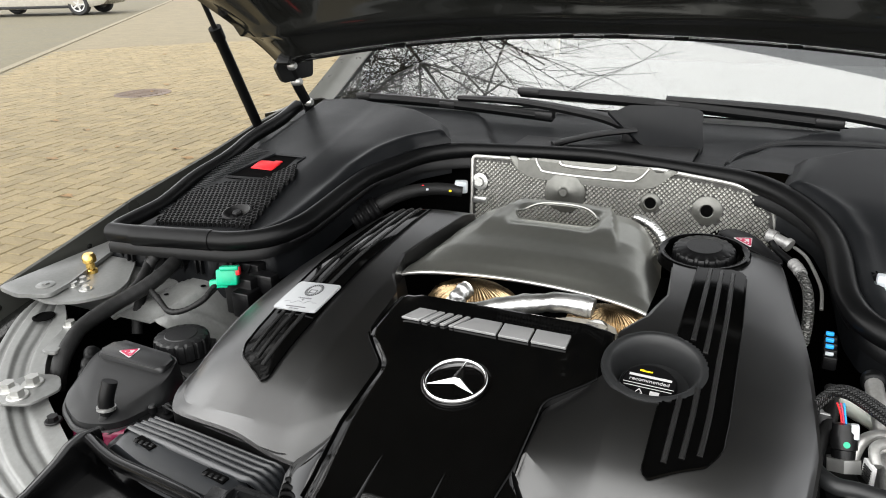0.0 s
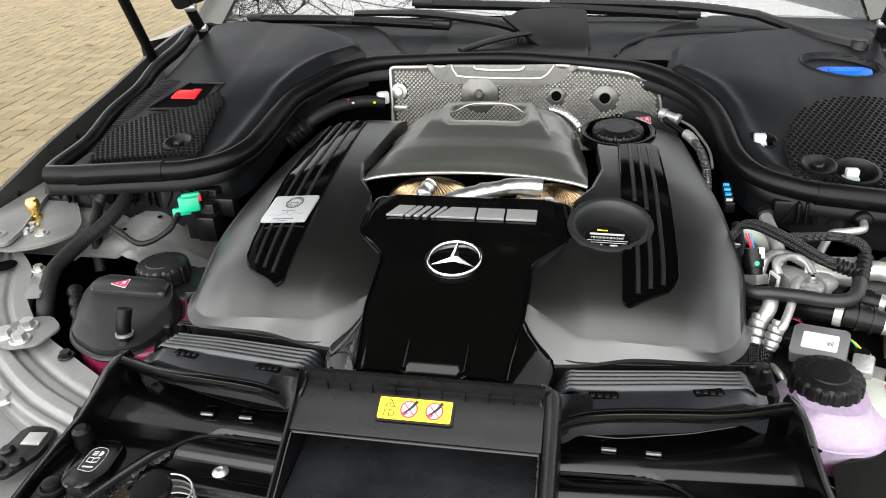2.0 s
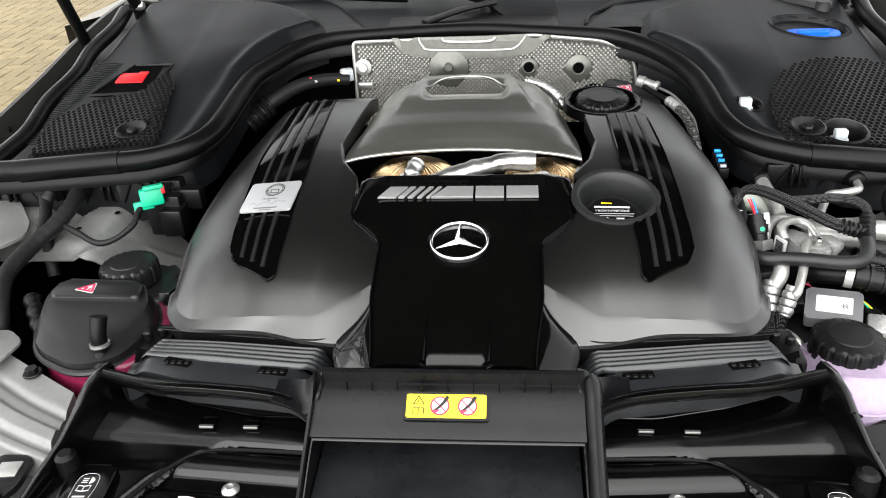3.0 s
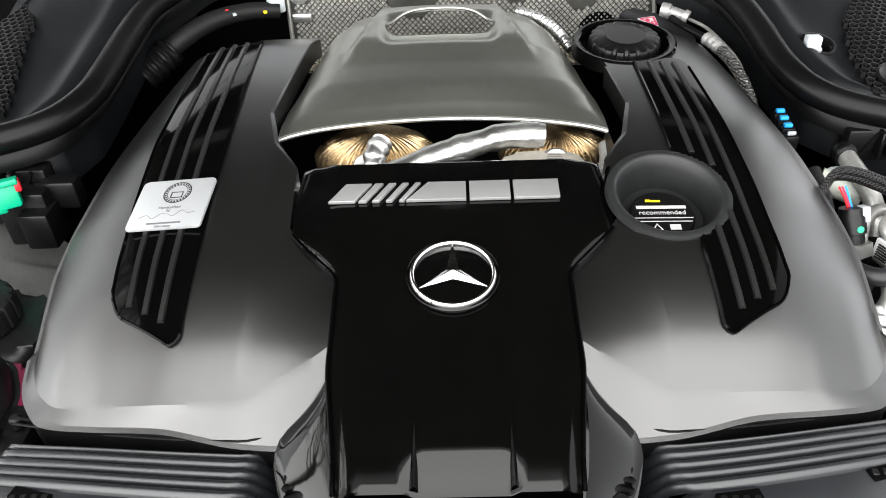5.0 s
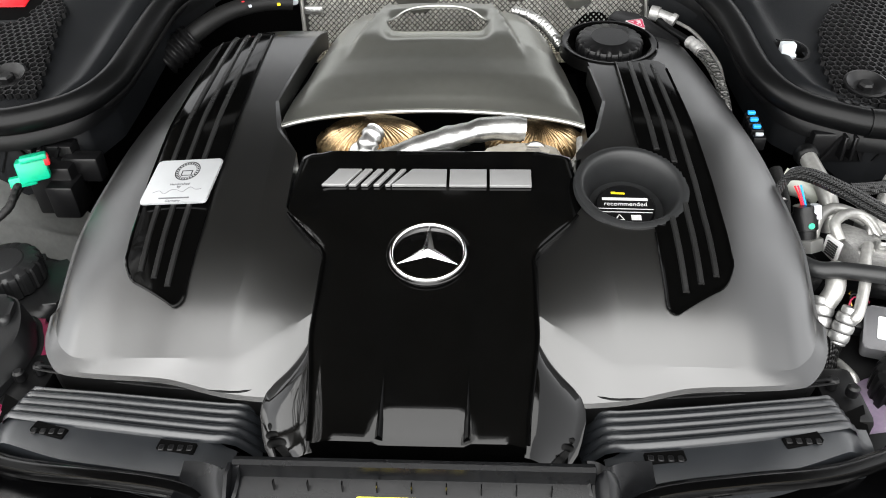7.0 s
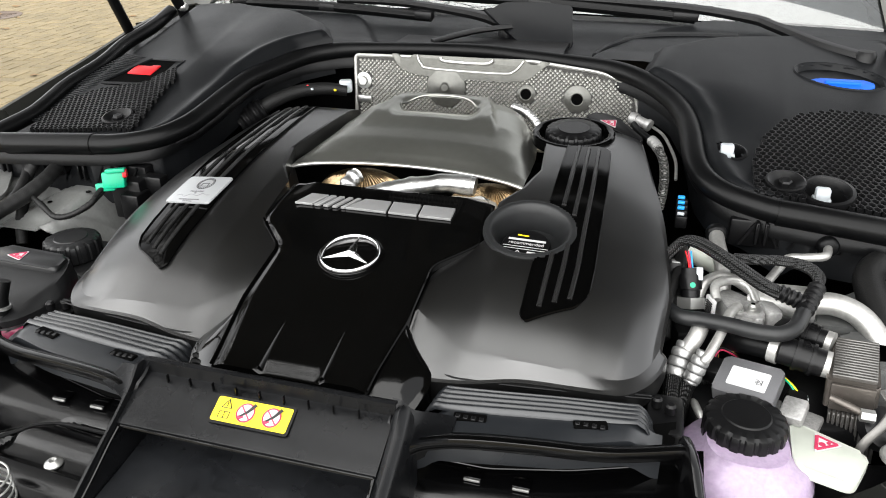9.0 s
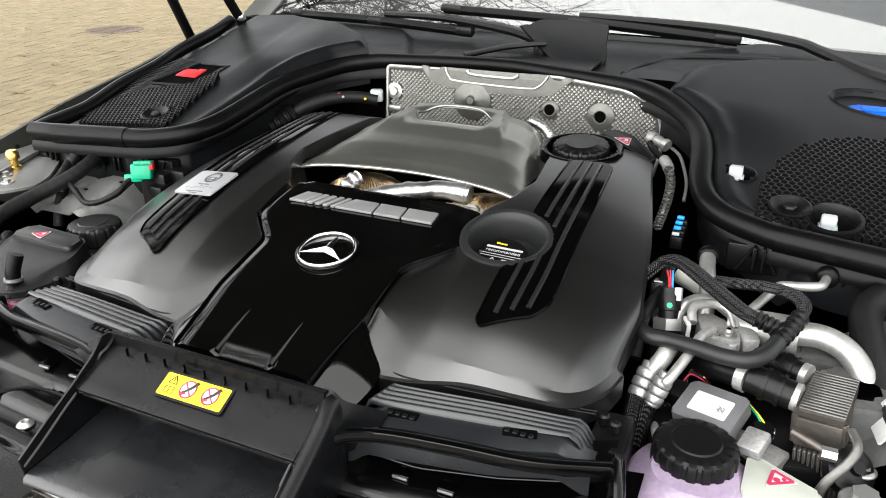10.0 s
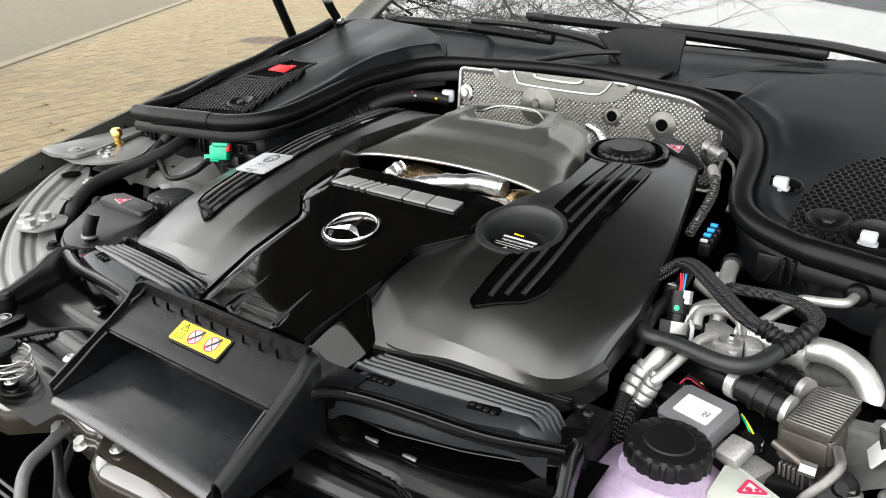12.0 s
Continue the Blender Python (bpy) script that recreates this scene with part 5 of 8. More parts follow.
part("dome", bm, "shield_plain", shd, "plain domed pressing")
bm = bmesh.new()
lathe(bm, ((0.014, 0.0), (0.014, 0.002), (0.008, 0.003), (0.007, 0.008), (0, 0.008)), SM @ Matrix.Translation((-0.192, 0.018, 0.003)), 20)
part("bolt", bm, "steel", shd)
bm = bmesh.new()
box(bm, SM @ Vector((-0.190, -0.012, 0.006)), (0.026, 0.010, 0.012), bevel=0.003)
part("bracket", bm, "foil", shd)
# folded steel strip along the top
bm = bmesh.new()
strip = round_poly([(-0.142, 0.066), (-0.128, 0.066), (-0.124, 0.060), (-0.108, 0.060), (-0.104, 0.066), (0.088, 0.066), (0.092, 0.060), (0.108, 0.060), (0.112, 0.066), (0.128, 0.064), (0.112, 0.052), (0.095, 0.036, 0.02), (0.06, 0.030), (-0.05, 0.030), (-0.10, 0.034), (-0.125, 0.042, 0.015)], 0.004, 4)
prism(bm, strip, 0.003, 0.007, SM, 0.001)
stp = part("strip", bm, "shield_plain", shd, "dull steel strip with rolled bead")
bm = bmesh.new()
tube(bm, [SM @ Vector(p) for p in ((-0.095, 0.066, 0.008), (-0.088, 0.052, 0.008), (-0.07, 0.045, 0.008), (0.045, 0.043, 0.008), (0.07, 0.048, 0.008), (0.085, 0.065, 0.008))], 0.0018, 6)
tube(bm, [SM @ Vector(p) for p in ((-0.055, 0.064, 0.008), (-0.045, 0.058, 0.008), (0.02, 0.057, 0.008), (0.035, 0.063, 0.008))], 0.0028, 6)
part("bead", bm, "shield", stp)
# apron of the shield behind the shroud
bm = bmesh.new()
sheet(bm, [[(x, y, z) for x in [-0.20 + 0.03 * i for i in range(15)]] for y, z in ((0.525, 0.87), (0.49, 0.868), (0.44, 0.880))], 0.003)
part("lower_sheet", bm, waves(mat("embossed lower shield", (0.5, 0.46, 0.38), 0.3, metal=1.0, var=0.2), "dots", 0.0115, 0.0022, axes=(0, 1)), shd)
bm = bmesh.new()
tube(bm, [(0.085, 0.450, 0.943), (0.108, 0.435, 0.940), (0.128, 0.412, 0.932), (0.142, 0.385, 0.920)], 0.0055, 10, ribs=(26, 0.0015))
part("foil_pipe", bm, "foil", shd)
# the opening is a black disc, its shade put into the colour
bm = bmesh.new()
lathe(bm, ((0.028, 0.0), (0.028, 0.002), (0, 0.002)), SM @ Matrix.Translation((0.200, -0.045, 0.0035)), 28)
pp = part("pipe_opening", bm, "bay", shd)
bm = bmesh.new()
tube(bm, [(0.198, 0.535, 0.887), (0.197, 0.49, 0.888), (0.185, 0.44, 0.89)], 0.014, 14)
part("coolant_pipe", bm, "rubber", shd)

# warning wedge and hose behind the oil filler
wd = thing("warning_cover", (0.24, 0.42, 0.935), "black plastic wedge with a red and white warning triangle", "cover")
bm = bmesh.new()
prism(bm, round_poly([(-0.045, 0.010), (-0.028, 0.034), (0.005, 0.030), (0.055, -0.022), (0.048, -0.032)], 0.006), 0.0, 0.012, frame_on((0.237, 0.408, 0.929), (0.16, -0.20, 1)) @ Matrix.Scale(0.9, 4), 0.003)
part("body", bm, "plastic", wd)


def warning(fm, s, parent, body="white"):
    bm = bmesh.new()
    prism(bm, round_poly([(-s, -s * 0.6), (s, -s * 0.6), (0.15 * s, s * 0.9)], s * 0.2), 0.0, 0.0005, fm)
    lab = part("warning_label", bm, body, parent, "white triangular warning label with red print")
    bm = bmesh.new()
    for a, b in (((-0.75, -0.42), (0.75, -0.42)), ((0.75, -0.42), (0.1, 0.62)), ((0.1, 0.62), (-0.75, -0.42))):
        tube(bm, [fm @ Vector((a[0] * s, a[1] * s, 0.0006)), fm @ Vector((b[0] * s, b[1] * s, 0.0006))], s * 0.11, 4, flat=0.3)
    part("print_triangle", bm, "magenta", lab)
    for x, y, r in ((-0.12, -0.15, 0.2), (0.3, -0.18, 0.13)):
        bm = bmesh.new()
        lathe(bm, ((r * s, 0), (r * s, 0.0008), (0, 0.0008)), fm @ Matrix.Translation((x * s, y * s, 0)), 10)
        part("print_dot", bm, "magenta", lab)
    return lab


warning(frame_on((0.236, 0.413, 0.9412), (0.16, -0.20, 1), (0.5, 1, 0)), 0.014, wd)
hz_ = thing("braided_hose", (0.30, 0.40, 0.92), "steel braided hose with an alloy coupling", "hose")
for a, b, r in (((0.262, 0.463, 0.935), (0.272, 0.458, 0.934), 0.0095), ((0.272, 0.458, 0.934), (0.288, 0.449, 0.930), 0.0075), ((0.286, 0.450, 0.931), (0.291, 0.447, 0.929), 0.0092)):
    bm = bmesh.new()
    tube(bm, [a, b], r, 14)
    part("coupling", bm, "alu", hz_)
bm = bmesh.new()
tube(bm, [(0.268, 0.436, 0.934), (0.275, 0.415, 0.933), (0.287, 0.398, 0.930), (0.298, 0.384, 0.927)], 0.0046, 10)
part("pipe", bm, "rubber", hz_)
bm = bmesh.new()
tube(bm, [(0.296, 0.387, 0.9275), (0.302, 0.376, 0.926), (0.307, 0.364, 0.923)], 0.0068, 12, ribs=(3, 0.001))
part("ferrule", bm, "alu", hz_)
bm = bmesh.new()
tube(bm, [(0.305, 0.367, 0.924), (0.314, 0.340, 0.917), (0.318, 0.305, 0.908), (0.318, 0.272, 0.897), (0.316, 0.25, 0.885)], 0.0052, 10, n=14, ribs=(28, 0.0012))
part("sleeve", bm, "steelbraid", hz_)
bm = bmesh.new()
tube(bm, [(0.296, 0.455, 0.925), (0.311, 0.432, 0.922), (0.323, 0.397, 0.915), (0.332, 0.365, 0.905), (0.334, 0.34, 0.890)], 0.0022, 8)
part("line", bm, "alupipe", hz_)

# loom behind the other bank
lm = thing("wiring_loom", (-0.29, 0.46, 0.92), "taped black wiring loom behind the engine", "wiring")
bm = bmesh.new()
tube(bm, [(-0.36, 0.41, 0.900), (-0.325, 0.435, 0.925), (-0.29, 0.465, 0.938), (-0.25, 0.49, 0.940), (-0.215, 0.505, 0.935)], lambda u: 0.013 - 0.003 * u, 12)
part("sleeve", bm, "tape", lm)
bm = bmesh.new()
tube(bm, [(-0.366, 0.398, 0.896), (-0.332, 0.425, 0.920)], 0.017, 14, ribs=(5, 0.003))
part("ribbed_end", bm, "plastic", lm)
bm = bmesh.new()
box(bm, (-0.218, 0.508, 0.942), (0.022, 0.014, 0.022), Matrix.Rotation(0.4, 4, "Z"), bevel=0.004)
part("cap", bm, "nylon", lm, "white plastic end cap")
for c, k in (((-0.272, 0.472, 0.948), "red"), ((-0.262, 0.468, 0.944), "nylon"), ((-0.228, 0.485, 0.940), "yellow"), ((-0.355, 0.478, 0.935), "nylon")):
    bm = bmesh.new()
    box(bm, c, (0.0045, 0.0045, 0.0035), Matrix.Rotation(0.5, 4, "Z"), bevel=0.001)
    part("connector", bm, k, lm)
bm = bmesh.new()
box(bm, (-0.345, 0.492, 0.935), (0.05, 0.02, 0.02), Matrix.Rotation(0.5, 4, "Z"), bevel=0.003)
part("plug", bm, "plastic", lm)

# ---- offside corner: bracket, apron, harness, tank ----
wing = thing("wing_bracket", (-0.64, 0.1, 0.86), "grey painted steel bracket plate with three bolts", "bracket")
bm = bmesh.new()
prism(bm, round_poly([(-0.69, 0.028), (-0.705, 0.10), (-0.720, 0.225), (-0.690, 0.235), (-0.630, 0.175), (-0.585, 0.118), (-0.572, 0.085), (-0.582, 0.060), (-0.60, 0.038), (-0.635, 0.022)], 0.012), 0.862, 0.866, None, 0.001)
part("plate", bm, "litpaint", wing)
bm = bmesh.new()
prism(bm, round_poly([(-0.735, 0.02), (-0.735, 0.25), (-0.705, 0.245), (-0.690, 0.180), (-0.666, 0.118), (-0.648, 0.072), (-0.640, 0.030), (-0.685, 0.012)], 0.010), 0.868, 0.874, Matrix.Rotation(0.0, 4, "Y"), 0.0015)
part("flange", bm, "litpaint", wing)


def hexbolt(c, r, parent, normal=(0, 0, 1), washer=1.55, material="steel", h=0.8):
    m = frame_on(c, normal)
    bm = bmesh.new()
    lathe(bm, ((r * washer, 0), (r * washer, r * 0.2), (r * washer * 0.9, r * 0.35), (r * 0.9, r * 0.36)), m, 20)
    b = bmesh.ops.create_cone(bm, segments=6, radius1=r, radius2=r, depth=r * h, cap_ends=True, matrix=m @ Matrix.Translation((0, 0, r * (0.35 + h / 2))))
    return part("bolt", bm, material, parent)


for x, y in ((-0.652, 0.096), (-0.648, 0.077), (-0.620, 0.074)):
    hexbolt((x, y, 0.866), 0.0055, wing, washer=1.8)
hexbolt((-0.672, 0.05, 0.874), 0.006, wing, washer=2.2, material="litpaint", h=0.4)
bm = bmesh.new()
lathe(bm, ((0.009, 0), (0.009, 0.005), (0.0065, 0.007), (0.0065, 0.016), (0.010, 0.018), (0.010, 0.027), (0.007, 0.031), (0, 0.031)), Matrix.Translation((-0.666, 0.124, 0.866)), 24)
solo("brass_stud", bm, "brass", "yellow brass valve stud on the bracket", "stud")
apron = thing("front_apron", (-0.55, -0.1, 0.8), "curved grey painted body panel beside the radiator", "panel")
inn = smooth_path([(-0.640, 0.050, 0.848), (-0.606, 0.020, 0.838), (-0.575, -0.035, 0.826), (-0.520, -0.085, 0.815), (-0.455, -0.120, 0.806), (-0.405, -0.145, 0.800)], 6)
oute = smooth_path([(-0.70, 0.050, 0.848), (-0.690, 0.0, 0.838), (-0.640, -0.075, 0.822), (-0.570, -0.145, 0.806), (-0.480, -0.205, 0.790), (-0.395, -0.235, 0.780)], 6)
bm = bmesh.new()
rows = []
for a, b in zip(inn, oute):
    row = []
    for i in range(49):
        u = i / 48
        p = a.lerp(b, u)
        p.z += 0.006 * ease(u, 0.50, 0.56) - 0.006 * ease(u, 0.70, 0.76) + 0.003 * ease(u, 0.80, 0.84) - 0.014 * ease(u, 0.9, 1.0) - 0.004 * math.exp(-((u - 0.33) / 0.05) ** 2)
        row.append(p)
    rows.append(row)
patch(bm, rows)
skirt(bm, 0.02, edges=[e for e in bm.edges if e.is_boundary])
part("panel", bm, "litpaint", apron, angle=50)
# turned black disc, coloured as the shaded inside of a hole
bm = bmesh.new()
lathe(bm, ((0.015, 0), (0.015, 0.0015), (0.011, 0.0025), (0.010, 0.001), (0, 0.001)), Matrix.Translation((-0.645, 0.018, 0.843)), 24)
hole = part("hole", bm, "bay", apron)
bm = bmesh.new()
prism(bm, round_poly([(-0.558, -0.075), (-0.520, -0.062), (-0.490, -0.085), (-0.496, -0.125), (-0.530, -0.138), (-0.570, -0.115)], 0.010), 0.0, 0.003, Matrix.Translation((0, 0, 0.8195)), 0.001)
part("gusset", bm, "litpaint", apron)
for x, y in ((-0.533, -0.090), (-0.548, -0.112), (-0.523, -0.118)):
    hexbolt((x, y, 0.8222), 0.0085, apron, h=0.95)
hexbolt((-0.462, -0.122, 0.8065), 0.0065, apron, material="plastic")
bm = bmesh.new()
prism(bm, round_poly([(-0.602, 0.025), (-0.585, 0.028), (-0.555, -0.02), (-0.545, -0.045), (-0.565, -0.05), (-0.590, 0.0)], 0.006), 0.836, 0.840, None, 0.001)
tab = part("tab", bm, "litpaint", apron)
hexbolt((-0.592, 0.018, 0.840), 0.0065, apron)

# inner wing sheet metal under the strut cover
iw = thing("inner_wing", (-0.58, 0.17, 0.80), "grey painted pressed inner wing panel", "panel")


def wing_z(x, y):
    z = 0.846 - 0.30 * max(0.0, 0.165 - y) - 0.09 * ease(x, -0.50, -0.41)
    z += 0.010 * ease(abs(x + 0.625), 0.036, 0.028) * ease(y, 0.125, 0.14)
    z += 0.009 * ease(abs(x + 0.515 - 0.4 * (y - 0.15)), 0.030, 0.024) * ease(y, 0.10, 0.115)
    z -= 0.008 * math.exp(-((x + 0.568 - 0.5 * (y - 0.15)) / 0.007) ** 2)
    z += 0.006 * math.exp(-((x + 0.462 - 0.9 * (y - 0.15)) / 0.006) ** 2)
    return z


bm = bmesh.new()
sheet(bm, [[(-0.71 + 0.0035 * i, 0.235 - 0.004 * j, wing_z(-0.71 + 0.0035 * i, 0.235 - 0.004 * j)) for i in range(84)] for j in range(37)], 0.003)
part("panel", bm, "litpaint", iw, angle=40)
# drain holes are black discs on the sheet, shade as colour
for x, y, r in ((-0.655, 0.185, 0.004), (-0.60, 0.19, 0.0035), (-0.49, 0.17, 0.004), (-0.53, 0.135, 0.0035)):
    bm = bmesh.new()
    lathe(bm, ((r, 0), (r, 0.0006), (0, 0.0006)), Matrix.Translation((x, y, wing_z(x, y) + 0.0018)), 12)
    part("drain_hole", bm, "bay", iw)
bm = bmesh.new()
prism(bm, round_poly([(-0.600, 0.150), (-0.588, 0.156), (-0.560, 0.118), (-0.572, 0.112)], 0.003), 0.845, 0.856, None, 0.002)
part("stiffener", bm, "litpaint", iw)

hn = thing("wiring_harness", (-0.55, 0.1, 0.85), "thick cloth taped wiring harness", "wiring")
for pts, r in (([(-0.540, 0.205, 0.890), (-0.539, 0.178, 0.888), (-0.537, 0.144, 0.878), (-0.545, 0.108, 0.866), (-0.560, 0.067, 0.855), (-0.565, 0.020, 0.846), (-0.557, -0.010, 0.838), (-0.546, -0.040, 0.822), (-0.545, -0.055, 0.79)], 0.0105),
               ([(-0.577, 0.205, 0.890), (-0.577, 0.170, 0.888), (-0.580, 0.154, 0.872), (-0.578, 0.138, 0.850), (-0.567, 0.112, 0.825), (-0.561, 0.097, 0.795)], 0.0078),
               ([(-0.585, 0.165, 0.882), (-0.570, 0.130, 0.868), (-0.562, 0.095, 0.858), (-0.566, 0.060, 0.850)], 0.0070),
               ([(-0.437, 0.155, 0.878), (-0.440, 0.135, 0.872), (-0.442, 0.117, 0.862), (-0.460, 0.097, 0.852), (-0.481, 0.090, 0.850), (-0.511, 0.102, 0.858), (-0.534, 0.112, 0.864)], 0.0038),
               ([(-0.438, 0.150, 0.874), (-0.446, 0.120, 0.858), (-0.466, 0.099, 0.848), (-0.490, 0.096, 0.848), (-0.520, 0.110, 0.858)], 0.0030)):
    bm = bmesh.new()
    tube(bm, pts, (lambda r: lambda u: r + 0.0004 * abs(math.sin(70 * u)) + 0.0003 * math.sin(23 * u + 1))(r), 12, n=20)
    part("branch", bm, "tape", hn, angle=50)
for x in (-0.540, -0.578):
    bm = bmesh.new()
    tube(bm, [(x, 0.200, 0.890), (x, 0.186, 0.889), (x, 0.172, 0.886)], 0.0150, 16, ribs=(1, 0.001))
    part("grommet", bm, "rubber", hn)
gc = thing("green_connector", (-0.425, 0.16, 0.88), "bright green plug connector with a red lock tab", "connector")
bm = bmesh.new()
GM = Matrix.Rotation(0.5, 4, "Z") @ Matrix.Rotation(-0.25, 4, "X")
box(bm, (-0.428, 0.158, 0.884), (0.030, 0.022, 0.024), GM, bevel=0.003)
body_ = part("body", bm, "green", gc)
bm = bmesh.new()
box(bm, (-0.436, 0.147, 0.876), (0.026, 0.010, 0.012), GM, bevel=0.002)
part("latch", bm, "green", gc)
bm = bmesh.new()
box(bm, (-0.423, 0.158, 0.898), (0.026, 0.016, 0.006), GM, bevel=0.0015)
part("ridge", bm, "green", gc)
bm = bmesh.new()
box(bm, (-0.414, 0.163, 0.893), (0.008, 0.012, 0.012), GM, bevel=0.0015)
part("lock_tab", bm, "red", gc)
bm = bmesh.new()
tube(bm, [(-0.440, 0.150, 0.874), (-0.447, 0.140, 0.868)], 0.003, 8)
part("wire", bm, "magenta", gc)
bx = thing("control_box", (-0.42, 0.175, 0.85), "black ribbed plastic connector box", "box")
for c, s in (((-0.42, 0.18, 0.85), (0.05, 0.03, 0.06)), ((-0.405, 0.165, 0.845), (0.03, 0.03, 0.04)), ((-0.39, 0.19, 0.868), (0.04, 0.02, 0.03))):
    bm = bmesh.new()
    box(bm, c, s, bevel=0.003)
    part("housing", bm, "plastic", bx)

# dark tank beside the engine
tk = thing("expansion_tank", (-0.42, -0.02, 0.78), "black plastic expansion tank with maroon lower half", "tank")
bm = bmesh.new()
prism(bm, round_poly([(-0.488, 0.000, 0.02), (-0.348, 0.000, 0.015), (-0.325, -0.045, 0.03), (-0.345, -0.122, 0.03), (-0.405, -0.135, 0.03), (-0.462, -0.105, 0.03), (-0.490, -0.05, 0.02)], 0.02, 6), 0.760, 0.818, None, 0.008, 3)
part("lower_half", bm, "maroon", tk, "dark red translucent lower half")
bm = bmesh.new()
top = round_poly([(-0.492, 0.006, 0.018), (-0.372, 0.000, 0.015), (-0.345, -0.048, 0.03), (-0.362, -0.118, 0.03), (-0.405, -0.133, 0.03), (-0.466, -0.103, 0.03), (-0.494, -0.045, 0.02)], 0.02, 6)
lo = [bm.verts.new((x, y, 0.814)) for x, y in top]
md = [bm.verts.new((x, y, 0.826)) for x, y in top]
cx, cy = -0.425, -0.055
up = [bm.verts.new((cx + (x - cx) * 0.88, cy + (y - cy) * 0.86 + 0.008, 0.832 + 0.014 * ease(y, -0.12, -0.02))) for x, y in top]
bm.faces.new(up)
for a, b in ((lo, md), (md, up)):
    for i in range(len(a)):
        bm.faces.new((a[i], a[(i + 1) % len(a)], b[(i + 1) % len(a)], b[i]))
part("upper_half", bm, "tankblack", tk, angle=50)
bm = bmesh.new()
rl = [(x * 1.0 + (x - cx) * 0.03, y + (y - cy) * 0.03, 0.815) for x, y in top]
tube(bm, rl + rl[:1], 0.004, 8, n=1, ends=False)
part("seam", bm, "tankblack", tk)
bm = bmesh.new()
prism(bm, round_poly([(-0.478, 0.002), (-0.376, -0.004), (-0.368, -0.038), (-0.480, -0.036)], 0.010), 0.82, 0.851, Matrix.Translation((0, 0, 0.0)), 0.005, 3)
part("raised_step", bm, "tankblack", tk)
warning(frame_on((-0.437, -0.020, 0.8514), (0, 0, 1), (0.3, 1, 0)), 0.014, tk)
bm = bmesh.new()
prism(bm, round_poly([(-0.470, 0.005), (-0.455, 0.090), (-0.395, 0.105), (-0.355, 0.060), (-0.372, 0.000)], 0.025, 6), 0.77, 0.816, None, 0.012, 3)
part("neck", bm, "tankblack", tk)
m, bm = big_cap("", (-0.424, 0.052, 0.818), 0.036, 0.027, "")
part("screw_cap", bm, "tankblack", tk, "ribbed black screw cap", 30)
bm = bmesh.new()
tube(bm, [(-0.383, -0.112, 0.818), (-0.384, -0.108, 0.838)], 0.0075, 12)
tube(bm, [(-0.384, -0.108, 0.832), (-0.3845, -0.106, 0.846), (-0.382, -0.098, 0.866)], 0.0088, 12)
tube(bm, [(-0.383, -0.112, 0.826), (-0.382, -0.122, 0.815), (-0.381, -0.128, 0.795)], 0.0075, 12)
nz = part("hose_nipple", bm, "rubber", tk)
bm = bmesh.new()
tube(bm, [(-0.384, -0.1085, 0.835), (-0.384, -0.108, 0.8385)], 0.0106, 16)
part("clamp", bm, "crimp", nz)
bm = bmesh.new()
tube(bm, [(-0.52, -0.01, 0.83), (-0.495, -0.045, 0.815), (-0.470, -0.08, 0.79)], 0.009, 10, ribs=(5, 0.002))
solo("vent_hose", bm, "rubber", "short ribbed black rubber hose", "hose")

